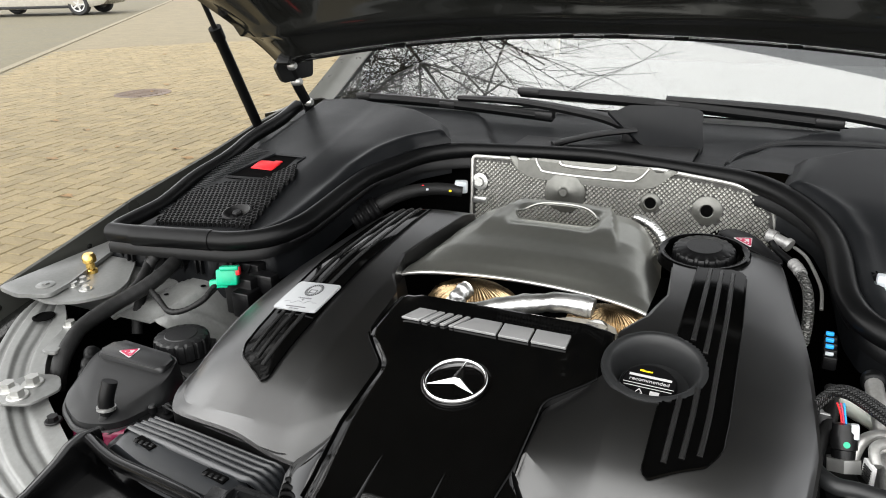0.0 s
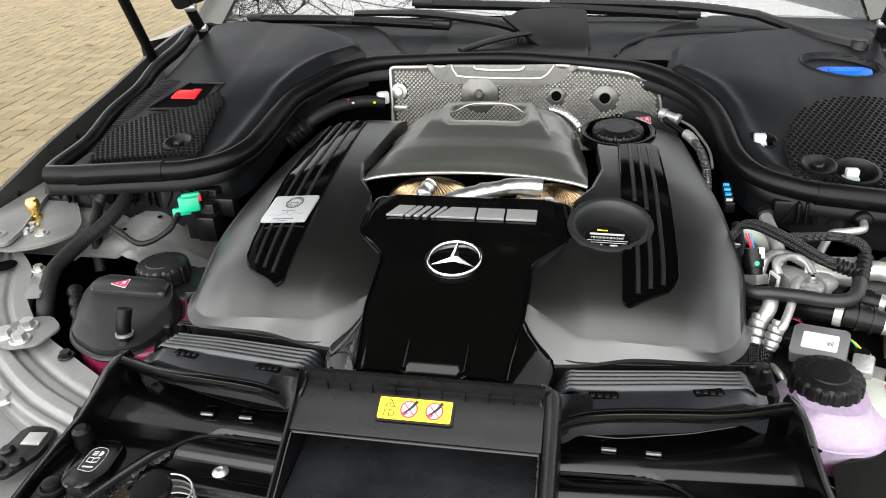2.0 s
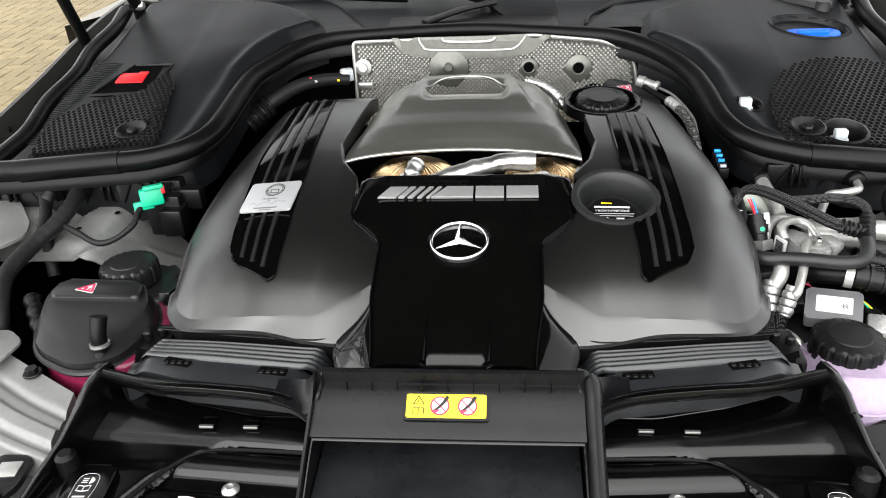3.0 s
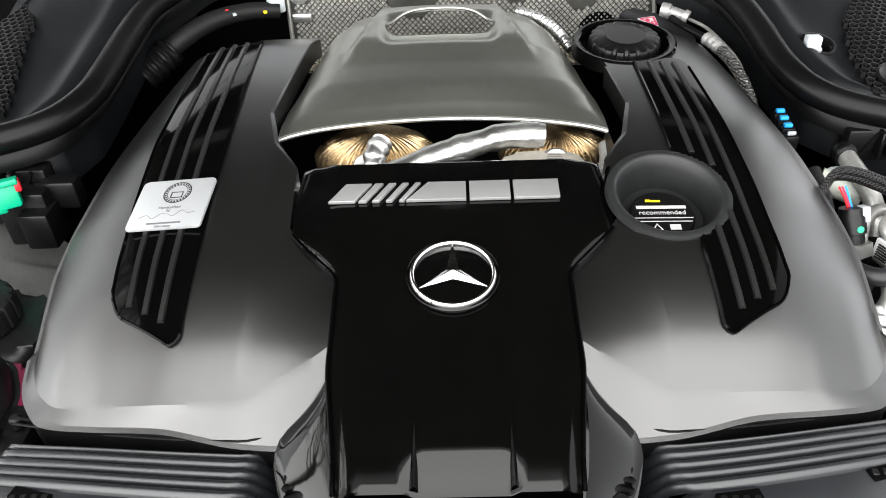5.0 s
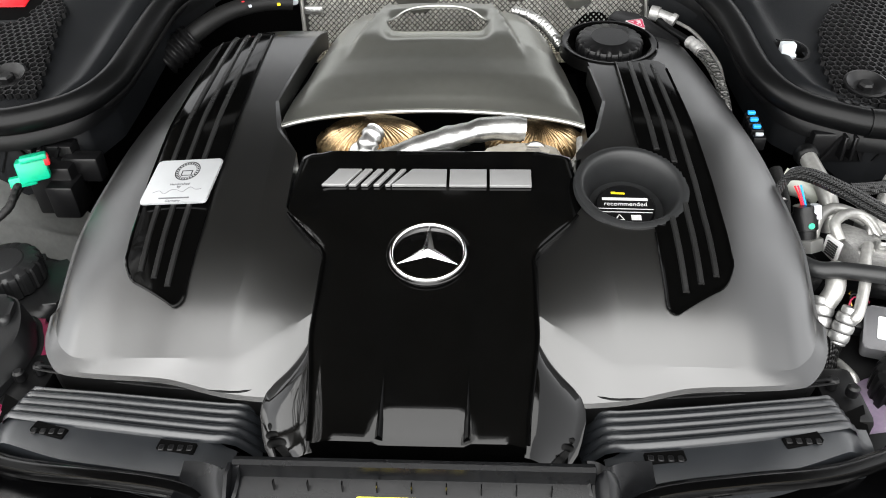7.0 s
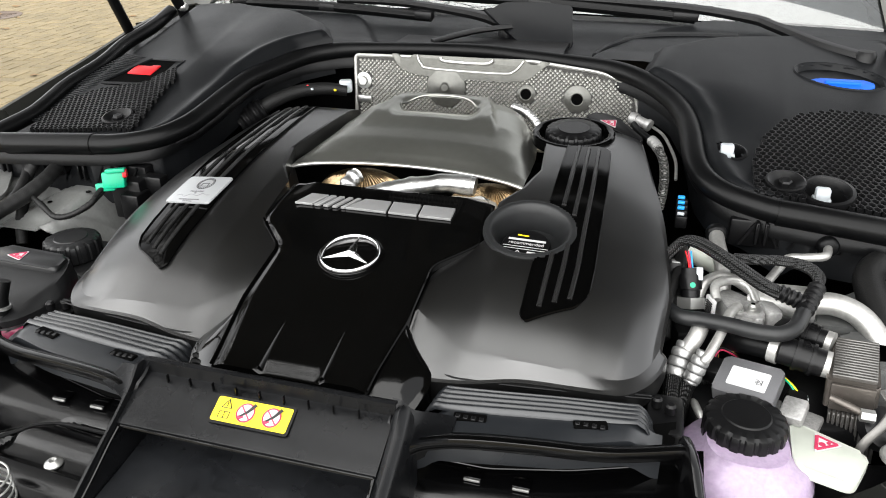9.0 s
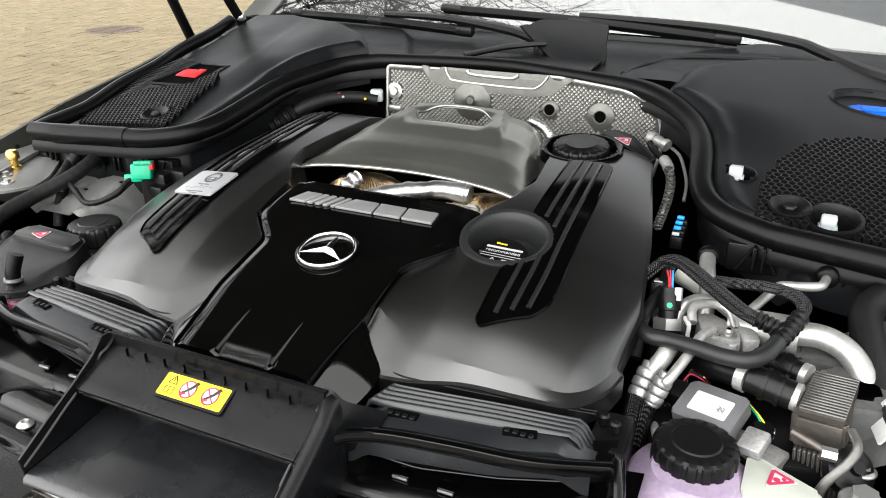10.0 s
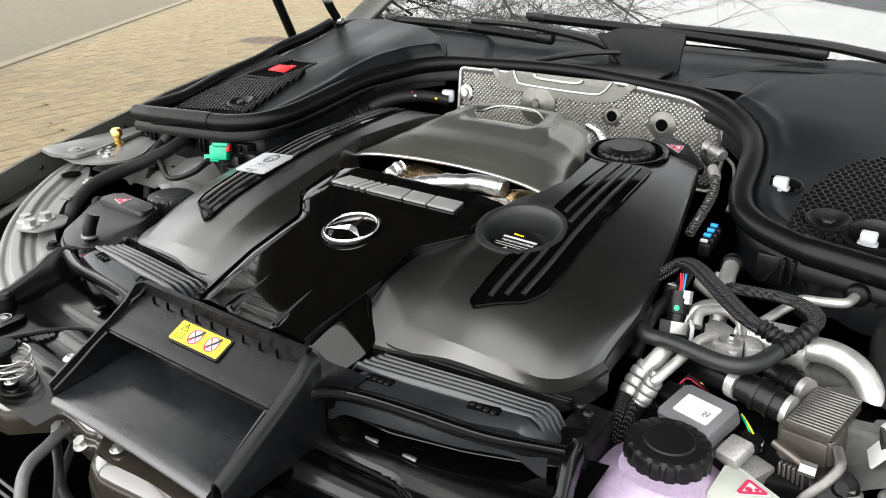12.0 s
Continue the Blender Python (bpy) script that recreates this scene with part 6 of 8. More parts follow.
# ---- bellows and trays in front of the cover ----
for sx in (-1, 1):
    bl = thing("intake_bellows", (sx * 0.23, -0.13, 0.80), "grey black ribbed rubber intake bellows", "bellows", "intake bellows")
    n = 90
    bm = bmesh.new()
    rows = []
    for i in range(31):
        u = i / 30
        ax = 0.122 + 0.215 * u
        row = []
        for j in range(n + 1):
            v = j / n
            y = -0.110 - (0.050 - 0.006 * u) * v + 0.010 * ease(u, 0.12, 0.0) + (0.026 if sx > 0 else 0.018) * u * u
            z = 0.836 + 0.012 * v + 0.0062 * (1 - 0.6 * ease(u, 0.55, 1.0)) * (abs(math.sin(v * math.pi * 5)) ** 0.7 - 0.5) - 0.035 * (1 - ease(u, -0.02, 0.10)) - 0.040 * ease(u, 0.90, 1.04) - 0.012 * ease(v, 0.15, 0.0) + 0.004 * math.sin(math.pi * u)
            row.append((sx * ax, y, z))
        rows.append(row)
    patch(bm, rows)
    part("folds", bm, "bellows", bl, angle=80)
    for dy, dz, r in ((0.006, 0.001, 0.0014), (0.0005, 0.002, 0.0010)):
        bm = bmesh.new()
        tube(bm, [(sx * (0.126 + 0.20 * k / 10), -0.108 + dy + 0.026 * (k / 10) ** 2 + 0.006 * (k == 0), 0.842 + dz - 0.006 * (k / 10) ** 3) for k in range(11)], r, 6, n=3)
        part("upper_bead", bm, "rubber", bl)
    bm = bmesh.new()
    rows = []
    for i in range(31):
        u = i / 30
        ax = 0.136 + 0.202 * u
        y0 = -0.156 + 0.005 * math.sin(math.pi * u * 0.9) + (0.034 if sx > 0 else 0.022) * u * u
        w = 0.034 - 0.012 * ease(u, 0.55, 1.0)
        zz = 0.846 + 0.003 * math.sin(math.pi * u) - 0.016 * ease(u, 0.85, 1.0) - 0.012 * ease(u, 0.1, 0.0)
        rows.append([(sx * ax, y0 - w * v, zz - h) for v, h in ((-0.04, 0.004), (0.0, 0.0), (0.3, 0.0005), (0.6, 0.001), (0.95, 0.004), (1.0, 0.010), (1.02, 0.03))])
    patch(bm, rows)
    bmesh.ops.solidify(bm, geom=bm.faces[:], thickness=0.002)
    tr = part("tray", bm, "bellows", bl, "grey plastic clamping rail with slots", 50)
    for u in (0.20, 0.70):
        ax = 0.136 + 0.202 * u
        y0 = -0.156 + 0.005 * math.sin(math.pi * u * 0.9) + (0.034 if sx > 0 else 0.022) * u * u - 0.011
        z0 = 0.846 + 0.003 * math.sin(math.pi * u)
        # black block drawn for the shaded slot
        bm = bmesh.new()
        box(bm, (sx * ax, y0, z0 - 0.0015), (0.029, 0.009, 0.006), Matrix.Rotation((0.26 if u > 0.5 else 0.12) * sx, 4, "Z"), bevel=0.0008, seg=1)
        sl = part("slot", bm, "bay", tr)
        for k in range(4):
            bm = bmesh.new()
            box(bm, (sx * (ax - 0.0105 + 0.007 * k), y0 - 0.002, z0 + 0.0012), (0.004, 0.005, 0.002), bevel=0.0005, seg=1)
            part("tooth", bm, "plastic", sl)
    bm = bmesh.new()
    box(bm, (sx * 0.34, -0.075, 0.79), (0.035, 0.06, 0.06), bevel=0.006)
    part("end_block", bm, "plastic", bl)
    for k, (dx, dz) in enumerate(((0.0, 0.032), (0.012, 0.034))):
        bm = bmesh.new()
        lathe(bm, ((0.005, 0), (0.005, 0.008), (0.003, 0.01), (0, 0.01)), Matrix.Translation((sx * (0.332 + dx), -0.07 - 0.01 * k, 0.79 + dz)), 10)
        part("screw", bm, "plastic", bl)

# ---- central air duct ----
dc = thing("air_duct", (0, -0.25, 0.80), "black plastic air intake duct with a yellow warning label", "duct")
bm = bmesh.new()
sheet(bm, [[(x, y, z) for x in [-0.121 + 0.0242 * i for i in range(11)]] for y, z in ((-0.190, 0.875), (-0.194, 0.877), (-0.1975, 0.876), (-0.199, 0.865), (-0.208, 0.8625), (-0.225, 0.8535), (-0.236, 0.848), (-0.2455, 0.8438), (-0.2465, 0.8430), (-0.2466, 0.8415))], 0.0025)
part("roof", bm, "ductmatt", dc, angle=40)
for k in range(9):
    bm = bmesh.new()
    box(bm, (-0.092 + 0.023 * k, -0.2062, 0.8665), (0.0008, 0.003, 0.009))
    part("rib", bm, "ductplastic", dc)
bm = bmesh.new()
sheet(bm, [[(x, y, z - 0.003 * (x / 0.11) ** 2) for x in [-0.118 + 0.0236 * i for i in range(11)]] for y, z in ((-0.19, 0.815), (-0.22, 0.811), (-0.26, 0.806), (-0.30, 0.802), (-0.312, 0.8015), (-0.317, 0.799), (-0.319, 0.794))], 0.003)
part("floor", bm, "ductfloor", dc, "dusty shiny duct floor", 50)
# black board painting the shade deep inside the duct
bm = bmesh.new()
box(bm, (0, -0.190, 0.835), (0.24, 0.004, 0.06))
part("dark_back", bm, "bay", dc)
for sx in (-1, 1):
    bm = bmesh.new()
    edge = [(-0.196, 0.876), (-0.206, 0.877), (-0.220, 0.864), (-0.245, 0.849), (-0.275, 0.833), (-0.300, 0.819), (-0.314, 0.811)]
    if sx < 0:
        rows = [[(sx * (0.121 + d), y, zt) if h is None else (sx * (0.121 + d), y, h) for d, h in ((0.0, 0.79), (0.001, 0.80), (0.003, None))] for y, zt in edge]
    else:
        rows = [[(0.121 + d, y, z) for d, z in ((0.0, 0.79), (0.0, zt - 0.010), (0.002, zt - 0.003), (0.007, zt + 0.001), (0.0125, zt - 0.002), (0.016, zt - 0.010), (0.017, 0.785))] for y, zt in edge]
    sheet(bm, rows, 0.0025)
    part("side_wall", bm, "ductmatt", dc, angle=50)
    bm = bmesh.new()
    tube(bm, [(sx * 0.119, -0.247, 0.840), (sx * 0.1195, -0.262, 0.832), (sx * 0.120, -0.29, 0.815), (sx * 0.1205, -0.312, 0.803)], 0.0015, 8)
    part("mouth_lip", bm, "gloss", dc)
for sx in (-1, 1):
    dy = -0.009 if sx < 0 else 0.0
    bm = bmesh.new()
    hi = smooth_path([(0.116, -0.188, 0.876), (0.124, -0.187, 0.873), (0.131, -0.184, 0.864), (0.138, -0.177, 0.857), (0.150, -0.171, 0.853), (0.166, -0.168, 0.850)], 4)
    lo = smooth_path([(0.119, -0.206, 0.864), (0.124, -0.212, 0.852), (0.131, -0.214, 0.847), (0.141, -0.208, 0.8485), (0.152, -0.203, 0.8495), (0.166, -0.198, 0.850)], 4)
    sheet(bm, [[Vector((sx * p.x, p.y + dy, p.z)) for p in (a.lerp(b, k / 5) - Vector((0, 0, 0.002 * math.sin(math.pi * k / 5))) for k in range(6))] for a, b in zip(hi, lo)], 0.0025)
    part("corner_flange", bm, "ductmatt", dc, angle=50)
bm = bmesh.new()
tube(bm, [(-0.119, -0.2472, 0.8405), (0.0, -0.2478, 0.8405), (0.119, -0.2472, 0.8405)], 0.0014, 8)
part("mouth_lip", bm, "gloss", dc)
fm = frame_on((-0.001, -0.2205, 0.8568), (0, -0.46, 1)) @ Matrix.Scale(0.95, 4, (1, 0, 0))
bm = bmesh.new()
prism(bm, round_poly([(-0.040, -0.0135), (0.040, -0.0135), (0.040, 0.0135), (-0.040, 0.0135)], 0.003), 0.0, 0.0012, fm)
fr = part("label_frame", bm, "plastic", dc, "raised frame of the label")
bm = bmesh.new()
prism(bm, round_poly([(-0.0375, -0.0112), (0.0375, -0.0112), (0.0375, 0.0112), (-0.0375, 0.0112)], 0.002), 0.0012, 0.0017, fm)
lb = part("warning_label", bm, "yellow", dc, "yellow warning label with red pictograms")
for x in (-0.006, 0.020):
    bm = bmesh.new()
    lathe(bm, ((0.0088, 0.0016), (0.0088, 0.0020), (0, 0.0020)), fm @ Matrix.Translation((x, 0, 0)), 32)
    part("disc", bm, "white", lb)
    bm = bmesh.new()
    pts = [fm @ Vector((x + 0.0084 * math.cos(a), 0.0084 * math.sin(a), 0.0021)) for a in (2 * math.pi * k / 28 for k in range(29))]
    tube(bm, pts, 0.0007, 4, n=1, ends=False)
    part("red_ring", bm, "magenta", lb)
    bm = bmesh.new()
    tube(bm, [fm @ Vector((x - 0.006, 0.006, 0.0023)), fm @ Vector((x + 0.006, -0.006, 0.0023))], 0.0006, 4)
    part("red_slash", bm, "magenta", lb)
    bm = bmesh.new()
    tube(bm, [fm @ Vector((x - 0.004, -0.004, 0.0022)), fm @ Vector((x + 0.002, 0.001, 0.0022)), fm @ Vector((x + 0.0075, 0.0085, 0.0022))], lambda u: 0.0009 + 0.0008 * u, 5)
    part("pictogram", bm, "black", lb)
    bm = bmesh.new()
    box(bm, fm @ Vector((x - 0.0035, -0.0045, 0.0021)), (0.0055, 0.0035, 0.0006), fm.to_3x3().to_4x4() @ Matrix.Rotation(0.5, 4, "Z"))
    part("pictogram", bm, "magenta", lb)
bm = bmesh.new()
for a, b in (((-0.031, 0.0015), (-0.026, 0.0095)), ((-0.026, 0.0095), (-0.021, 0.0015)), ((-0.021, 0.0015), (-0.031, 0.0015)), ((-0.026, 0.0032), (-0.026, 0.0070))):
    tube(bm, [fm @ Vector((*a, 0.0019)), fm @ Vector((*b, 0.0019))], 0.0005, 4)
part("triangle_sign", bm, "black", lb)
bm = bmesh.new()
for a, b in (((-0.031, -0.008), (-0.031, -0.002)), ((-0.026, -0.008), (-0.026, -0.002)), ((-0.021, -0.008), (-0.021, -0.002)), ((-0.031, -0.002), (-0.021, -0.002)), ((-0.031, -0.008), (-0.021, -0.008))):
    tube(bm, [fm @ Vector((*a, 0.0019)), fm @ Vector((*b, 0.0019))], 0.0004, 4)
part("book_sign", bm, "black", lb)


# ---- side air trays on the front panel ----
def tray_lip(u, sx):
    """Along the rear lip from the middle of the car outwards."""
    return Vector((0.1255 + 0.233 * u, glide(u, (0.0, 0.09, 0.2, 0.45, 0.7, 1.0), (-0.2205, -0.2055, -0.196, -0.186, -0.176, -0.150)) - (0.003 + 0.010 * u if sx < 0 else 0.0), glide(u, (0.0, 0.09, 0.3, 1.0), (0.843, 0.8495, 0.850, 0.843))))


def tray_z(x, y):
    """Height of the tray's floor: a swept dish, a gasket groove and two ledges towards the middle, a plain shelf outside."""
    k = y + 0.205 - 0.07 * (x - 0.127)
    a = glide(-k, (-0.09, -0.03, 0.0, 0.004, 0.006, 0.009, 0.015, 0.026, 0.036, 0.042, 0.056, 0.062, 0.072, 0.082, 0.14), (0.804, 0.7995, 0.7915, 0.7885, 0.7830, 0.7835, 0.7875, 0.7880, 0.7850, 0.7790, 0.7775, 0.7805, 0.7800, 0.7750, 0.7720))
    b = glide(-k, (-0.09, -0.03, 0.0, 0.010, 0.028, 0.05, 0.10, 0.14), (0.804, 0.7995, 0.7915, 0.7865, 0.7850, 0.7880, 0.7860, 0.7800))
    g = glide(-y, (0.20, 0.212, 0.226, 0.251, 0.300, 0.34), (0.215, 0.242, 0.262, 0.281, 0.307, 0.325))
    t = ease(x, g - 0.004, g + 0.004)
    return a + (b - a) * t - 0.005 * math.exp(-((x - g) / 0.003) ** 2) * ease(-y, 0.208, 0.214)


for sx in (-1, 1):
    st = thing("side_air_tray", (sx * 0.25, -0.22, 0.79), "glossy black moulded air tray beside the duct", "tray", "side air trays")
    bm = bmesh.new()
    rows = []
    for i in range(41):
        u = i / 40
        p = tray_lip(u, sx)
        rows.append([(sx * (p.x + dx), p.y + dy, p.z + dz) for dx, dy, dz in ((0, 0.020, -0.030), (0, 0.016, -0.008), (0, 0.012, -0.002), (0, 0.006, 0.0), (0, 0.0015, -0.0005), (0, 0.0, -0.004), (0, 0.001, -0.011), (0, 0.005, -0.014))])
    sheet(bm, rows, 0.002)
    part("rear_lip", bm, "ductplastic", st, angle=45)
    bm = bmesh.new()
    cols = []
    for i in range(81):
        x = 0.124 + 0.252 * i / 80
        y0 = lerp_table(x, (0.124, 0.20, 0.27, 0.32, 0.376), (-0.150, -0.146, -0.128, -0.110, -0.100))
        cols.append([(sx * x, y0 + (-0.336 - y0) * j / 100, tray_z(x, y0 + (-0.336 - y0) * j / 100)) for j in range(101)])
    patch(bm, cols)
    bmesh.ops.solidify(bm, geom=bm.faces[:], thickness=0.003)
    part("floor", bm, "ductplastic", st, angle=60)
    # near-black sheet gives the slot its shade by colour
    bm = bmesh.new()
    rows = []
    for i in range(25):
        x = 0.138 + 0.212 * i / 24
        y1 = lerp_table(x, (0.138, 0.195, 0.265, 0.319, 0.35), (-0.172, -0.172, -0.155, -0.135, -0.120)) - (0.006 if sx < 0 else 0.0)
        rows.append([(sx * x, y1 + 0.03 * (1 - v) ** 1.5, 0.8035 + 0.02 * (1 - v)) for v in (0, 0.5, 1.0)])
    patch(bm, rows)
    part("intake_slot", bm, "bay", st, "intake slot with its shade as black colour")
    bm = bmesh.new()
    tube(bm, [(sx * (0.138 + 0.212 * i / 24), lerp_table(0.138 + 0.212 * i / 24, (0.138, 0.195, 0.265, 0.319, 0.35), (-0.172, -0.172, -0.155, -0.135, -0.120)) - (0.0065 if sx < 0 else 0.0005), 0.8030) for i in range(25)], 0.0008, 5, n=1)
    part("slot_edge", bm, "ductplastic", st)
    bm = bmesh.new()
    rows = []
    for y, zt, x in ((-0.130, 0.842, 0.354), (-0.150, 0.846, 0.357), (-0.165, 0.840, 0.361), (-0.180, 0.828, 0.365), (-0.212, 0.812, 0.371), (-0.245, 0.803, 0.377), (-0.29, 0.793, 0.383), (-0.335, 0.785, 0.386)):
        yy = y - (0.014 if sx < 0 else 0.0)
        rows.append([(sx * (x - 0.005), yy, 0.765), (sx * (x - 0.003), yy, zt - 0.006), (sx * x, yy, zt), (sx * (x + 0.005), yy, zt - 0.001), (sx * (x + 0.010), yy, zt - 0.008), (sx * (x + 0.012), yy, 0.76)])
    sheet(bm, rows, 0.002)
    wl_ = part("outer_wall", bm, "ductplastic", st, angle=45)
    for k in range(4):
        bm = bmesh.new()
        y = -0.185 - 0.03 * k
        tube(bm, [(sx * lerp_table(-y, (0.15, 0.212, 0.29), (0.357, 0.371, 0.383)), y, lerp_table(-y, (0.15, 0.165, 0.212, 0.29), (0.846, 0.840, 0.812, 0.793)) - 0.001), (sx * (0.012 + lerp_table(-y, (0.15, 0.212, 0.29), (0.357, 0.371, 0.383))), y + 0.004, lerp_table(-y, (0.15, 0.165, 0.212, 0.29), (0.846, 0.840, 0.812, 0.793)) - 0.010)], 0.0016, 6)
        part("wall_rib", bm, "ductplastic", wl_)
    bm = bmesh.new()
    line = [(0.130, -0.2105), (0.18, -0.2085), (0.225, -0.2085), (0.250, -0.216), (0.266, -0.230), (0.281, -0.251), (0.307, -0.300), (0.322, -0.332)]
    tube(bm, [(sx * x, y, 0.7855) for x, y in line], 0.0022, 8)
    part("gasket", bm, "rubber", st)
    for x in ((0.184, 0.227) if sx > 0 else (0.199, 0.244)):
        yt = -0.183 if sx > 0 else -0.188
        bm = bmesh.new()
        box(bm, (sx * x, yt + 0.005, 0.7990), (0.016, 0.014, 0.003), Matrix.Rotation(-0.1, 4, "X"), bevel=0.001)
        tb = part("tab", bm, "ductplastic", st)
        bm = bmesh.new()
        box(bm, (sx * x, yt - 0.0030, 0.7990), (0.0145, 0.002, 0.0028), bevel=0.0008)
        part("bright_edge", bm, "steel", tb)
    bm = bmesh.new()
    lathe(bm, ((0.0085, 0), (0.0085, 0.0015), (0.006, 0.004), (0.0035, 0.005), (0, 0.0035)), Matrix.Translation((sx * 0.203, -0.2515, 0.7785)), 20)
    part("screw", bm, "steel", st)
    # headlamp adjuster hatch with a printed label
    fm = frame_on((sx * 0.334, -0.272, 0.7875), (sx * 0.05, 0, 1))
    bm = bmesh.new()
    prism(bm, round_poly([(-0.022, 0.035), (0.022, 0.033), (0.026, -0.01), (0.012, -0.032), (-0.010, -0.034), (-0.022, -0.02)], 0.008), -0.008, 0.006, fm, 0.003)
    ht = part("hatch", bm, "ductplastic", st)
    bm = bmesh.new()
    prism(bm, round_poly([(-0.0085, -0.010), (0.0105, -0.010), (0.0105, 0.019), (-0.0085, 0.019)], 0.001), 0.006, 0.0064, fm)
    lb = part("label", bm, "black", ht, "black label with white lamp symbols")
    bm = bmesh.new()
    rim_ = [(-0.0080, -0.0095), (0.0100, -0.0095), (0.0100, 0.0185), (-0.0080, 0.0185)]
    tube(bm, [fm @ Vector((x, y, 0.0066)) for x, y in rim_ + rim_[:1]], 0.00025, 4)
    part("label_border", bm, "white", lb)
    bm = bmesh.new()
    prism(bm, [(0.0035 + 0.0042 * math.cos(a), 0.0135 + 0.0036 * math.sin(a)) for a in (-1.57 + 3.14 * k / 8 for k in range(9))], 0.0064, 0.0068, fm)
    for k in range(3):
        box(bm, fm @ Vector((-0.0015, 0.0112 + 0.0023 * k, 0.0066)), (0.0055, 0.0010, 0.0004), fm.to_3x3().to_4x4())
    part("lamp_symbol", bm, "white", lb)
    bm = bmesh.new()
    book = [(-0.0050, 0.0015), (-0.0050, 0.0075), (0.0010, 0.0065), (0.0070, 0.0075), (0.0070, 0.0015), (0.0010, 0.0005), (-0.0050, 0.0015)]
    tube(bm, [fm @ Vector((x, y, 0.0067)) for x, y in book], 0.0005, 4, n=1)
    tube(bm, [fm @ Vector((0.0010, 0.0065, 0.0067)), fm @ Vector((0.0010, 0.0005, 0.0067))], 0.0005, 4)
    part("book_symbol", bm, "white", lb)
    bm = bmesh.new()
    box(bm, fm @ Vector((0.001, -0.0055, 0.0066)), (0.012, 0.0016, 0.0004), fm.to_3x3().to_4x4())
    part("symbol_bar", bm, "white", lb)
    bm = bmesh.new()
    lathe(bm, ((0.014, 0), (0.014, 0.004), (0.011, 0.005), (0.010, 0.003), (0.009, 0.009), (0.006, 0.010), (0, 0.010)), Matrix.Translation((sx * 0.358, -0.302, 0.785)), 24)
    part("plug", bm, "rubber", st)
    bm = bmesh.new()
    lathe(bm, ((0.011, 0), (0.010, 0.02), (0.006, 0.024), (0, 0.024)), Matrix.Translation((sx * 0.362, -0.240, 0.786)), 14)
    part("clip_post", bm, "rubber", st)

# spring buffer on the panel
bf = thing("bonnet_buffer", (-0.255, -0.283, 0.775), "black rubber bonnet buffer in a wire spring", "buffer")
bm = bmesh.new()
lathe(bm, ((0.010, 0), (0.010, 0.012), (0.019, 0.016), (0.020, 0.020), (0.018, 0.023), (0, 0.024)), Matrix.Translation((-0.243, -0.306, 0.785)), 28)
part("pad", bm, "rubber", bf)
bm = bmesh.new()
tube(bm, [(-0.229 + 0.024 * math.cos(a), -0.302 + 0.020 * math.sin(a), 0.776 + 0.0013 * a) for a in (0.3 * i for i in range(70))], 0.0010, 6, n=2)
part("spring", bm, "steel", bf)


# ---- nearside corner: pipes, hoses, cooler, coolant tank ----
bh = thing("braided_hoses", (0.42, 0.15, 0.86), "bundle of black braided hoses meeting in a corrugated branch", "hose")
for pts, off in (([(0.322, 0.112, 0.880), (0.337, 0.127, 0.893), (0.346, 0.132, 0.899), (0.362, 0.126, 0.901), (0.384, 0.105, 0.899), (0.407, 0.088, 0.892), (0.427, 0.078, 0.884), (0.446, 0.076, 0.877)], ((-0.0045, -0.0045, -0.001), (-0.0012, -0.0015, 0.0022), (0.0022, 0.0022, 0.0022), (0.0055, 0.0055, -0.001))),
                 ([(0.397, 0.119, 0.890), (0.421, 0.122, 0.890), (0.446, 0.128, 0.889), (0.465, 0.127, 0.888), (0.479, 0.121, 0.885), (0.484, 0.110, 0.881), (0.481, 0.099, 0.876)], ((-0.0030, -0.0050, 0.0), (-0.0008, -0.0012, 0.002), (0.0018, 0.0026, 0.002), (0.0042, 0.0062, -0.001)))):
    for o in off:
        bm = bmesh.new()
        tube(bm, [Vector(p) + Vector(o) for p in pts], 0.0034, 8, n=12)
        part("hose", bm, "braid", bh)
for pts in ([(0.442, 0.078, 0.878), (0.457, 0.075, 0.874), (0.469, 0.074, 0.871)], [(0.482, 0.101, 0.877), (0.476, 0.086, 0.873), (0.470, 0.070, 0.871), (0.464, 0.054, 0.870)]):
    bm = bmesh.new()
    tube(bm, pts, 0.0072, 12, ribs=(5, 0.0022))
    part("corrugated_branch", bm, "plastic", bh)
bm = bmesh.new()
tube(bm, [(0.330, 0.100, 0.850), (0.332, 0.065, 0.853), (0.348, 0.040, 0.856), (0.368, 0.036, 0.858), (0.394, 0.026, 0.862), (0.419, 0.017, 0.864), (0.440, 0.016, 0.866), (0.454, 0.028, 0.868), (0.464, 0.054, 0.870)], 0.0080, 14, n=10)
solo("rubber_hose", bm, "hoserubber", "smooth dark grey rubber coolant hose", "hose")

ac = thing("refrigerant_pipes", (0.45, 0.1, 0.83), "bare aluminium refrigerant pipes with a machined block", "pipe")
bm = bmesh.new()
tube(bm, [(0.420, 0.112, 0.846), (0.450, 0.108, 0.850), (0.484, 0.106, 0.852)], 0.0195, 24)
rc = part("receiver", bm, "alupipe", ac, "fat aluminium receiver")
for a, b in ((0.0, 0.006), (0.058, 0.066)):
    bm = bmesh.new()
    tube(bm, [Vector((0.419, 0.112, 0.846)).lerp(Vector((0.484, 0.106, 0.852)), k / 0.066) for k in (a, b)], 0.0203, 24)
    part("weld_band", bm, "alu", rc)
bm = bmesh.new()
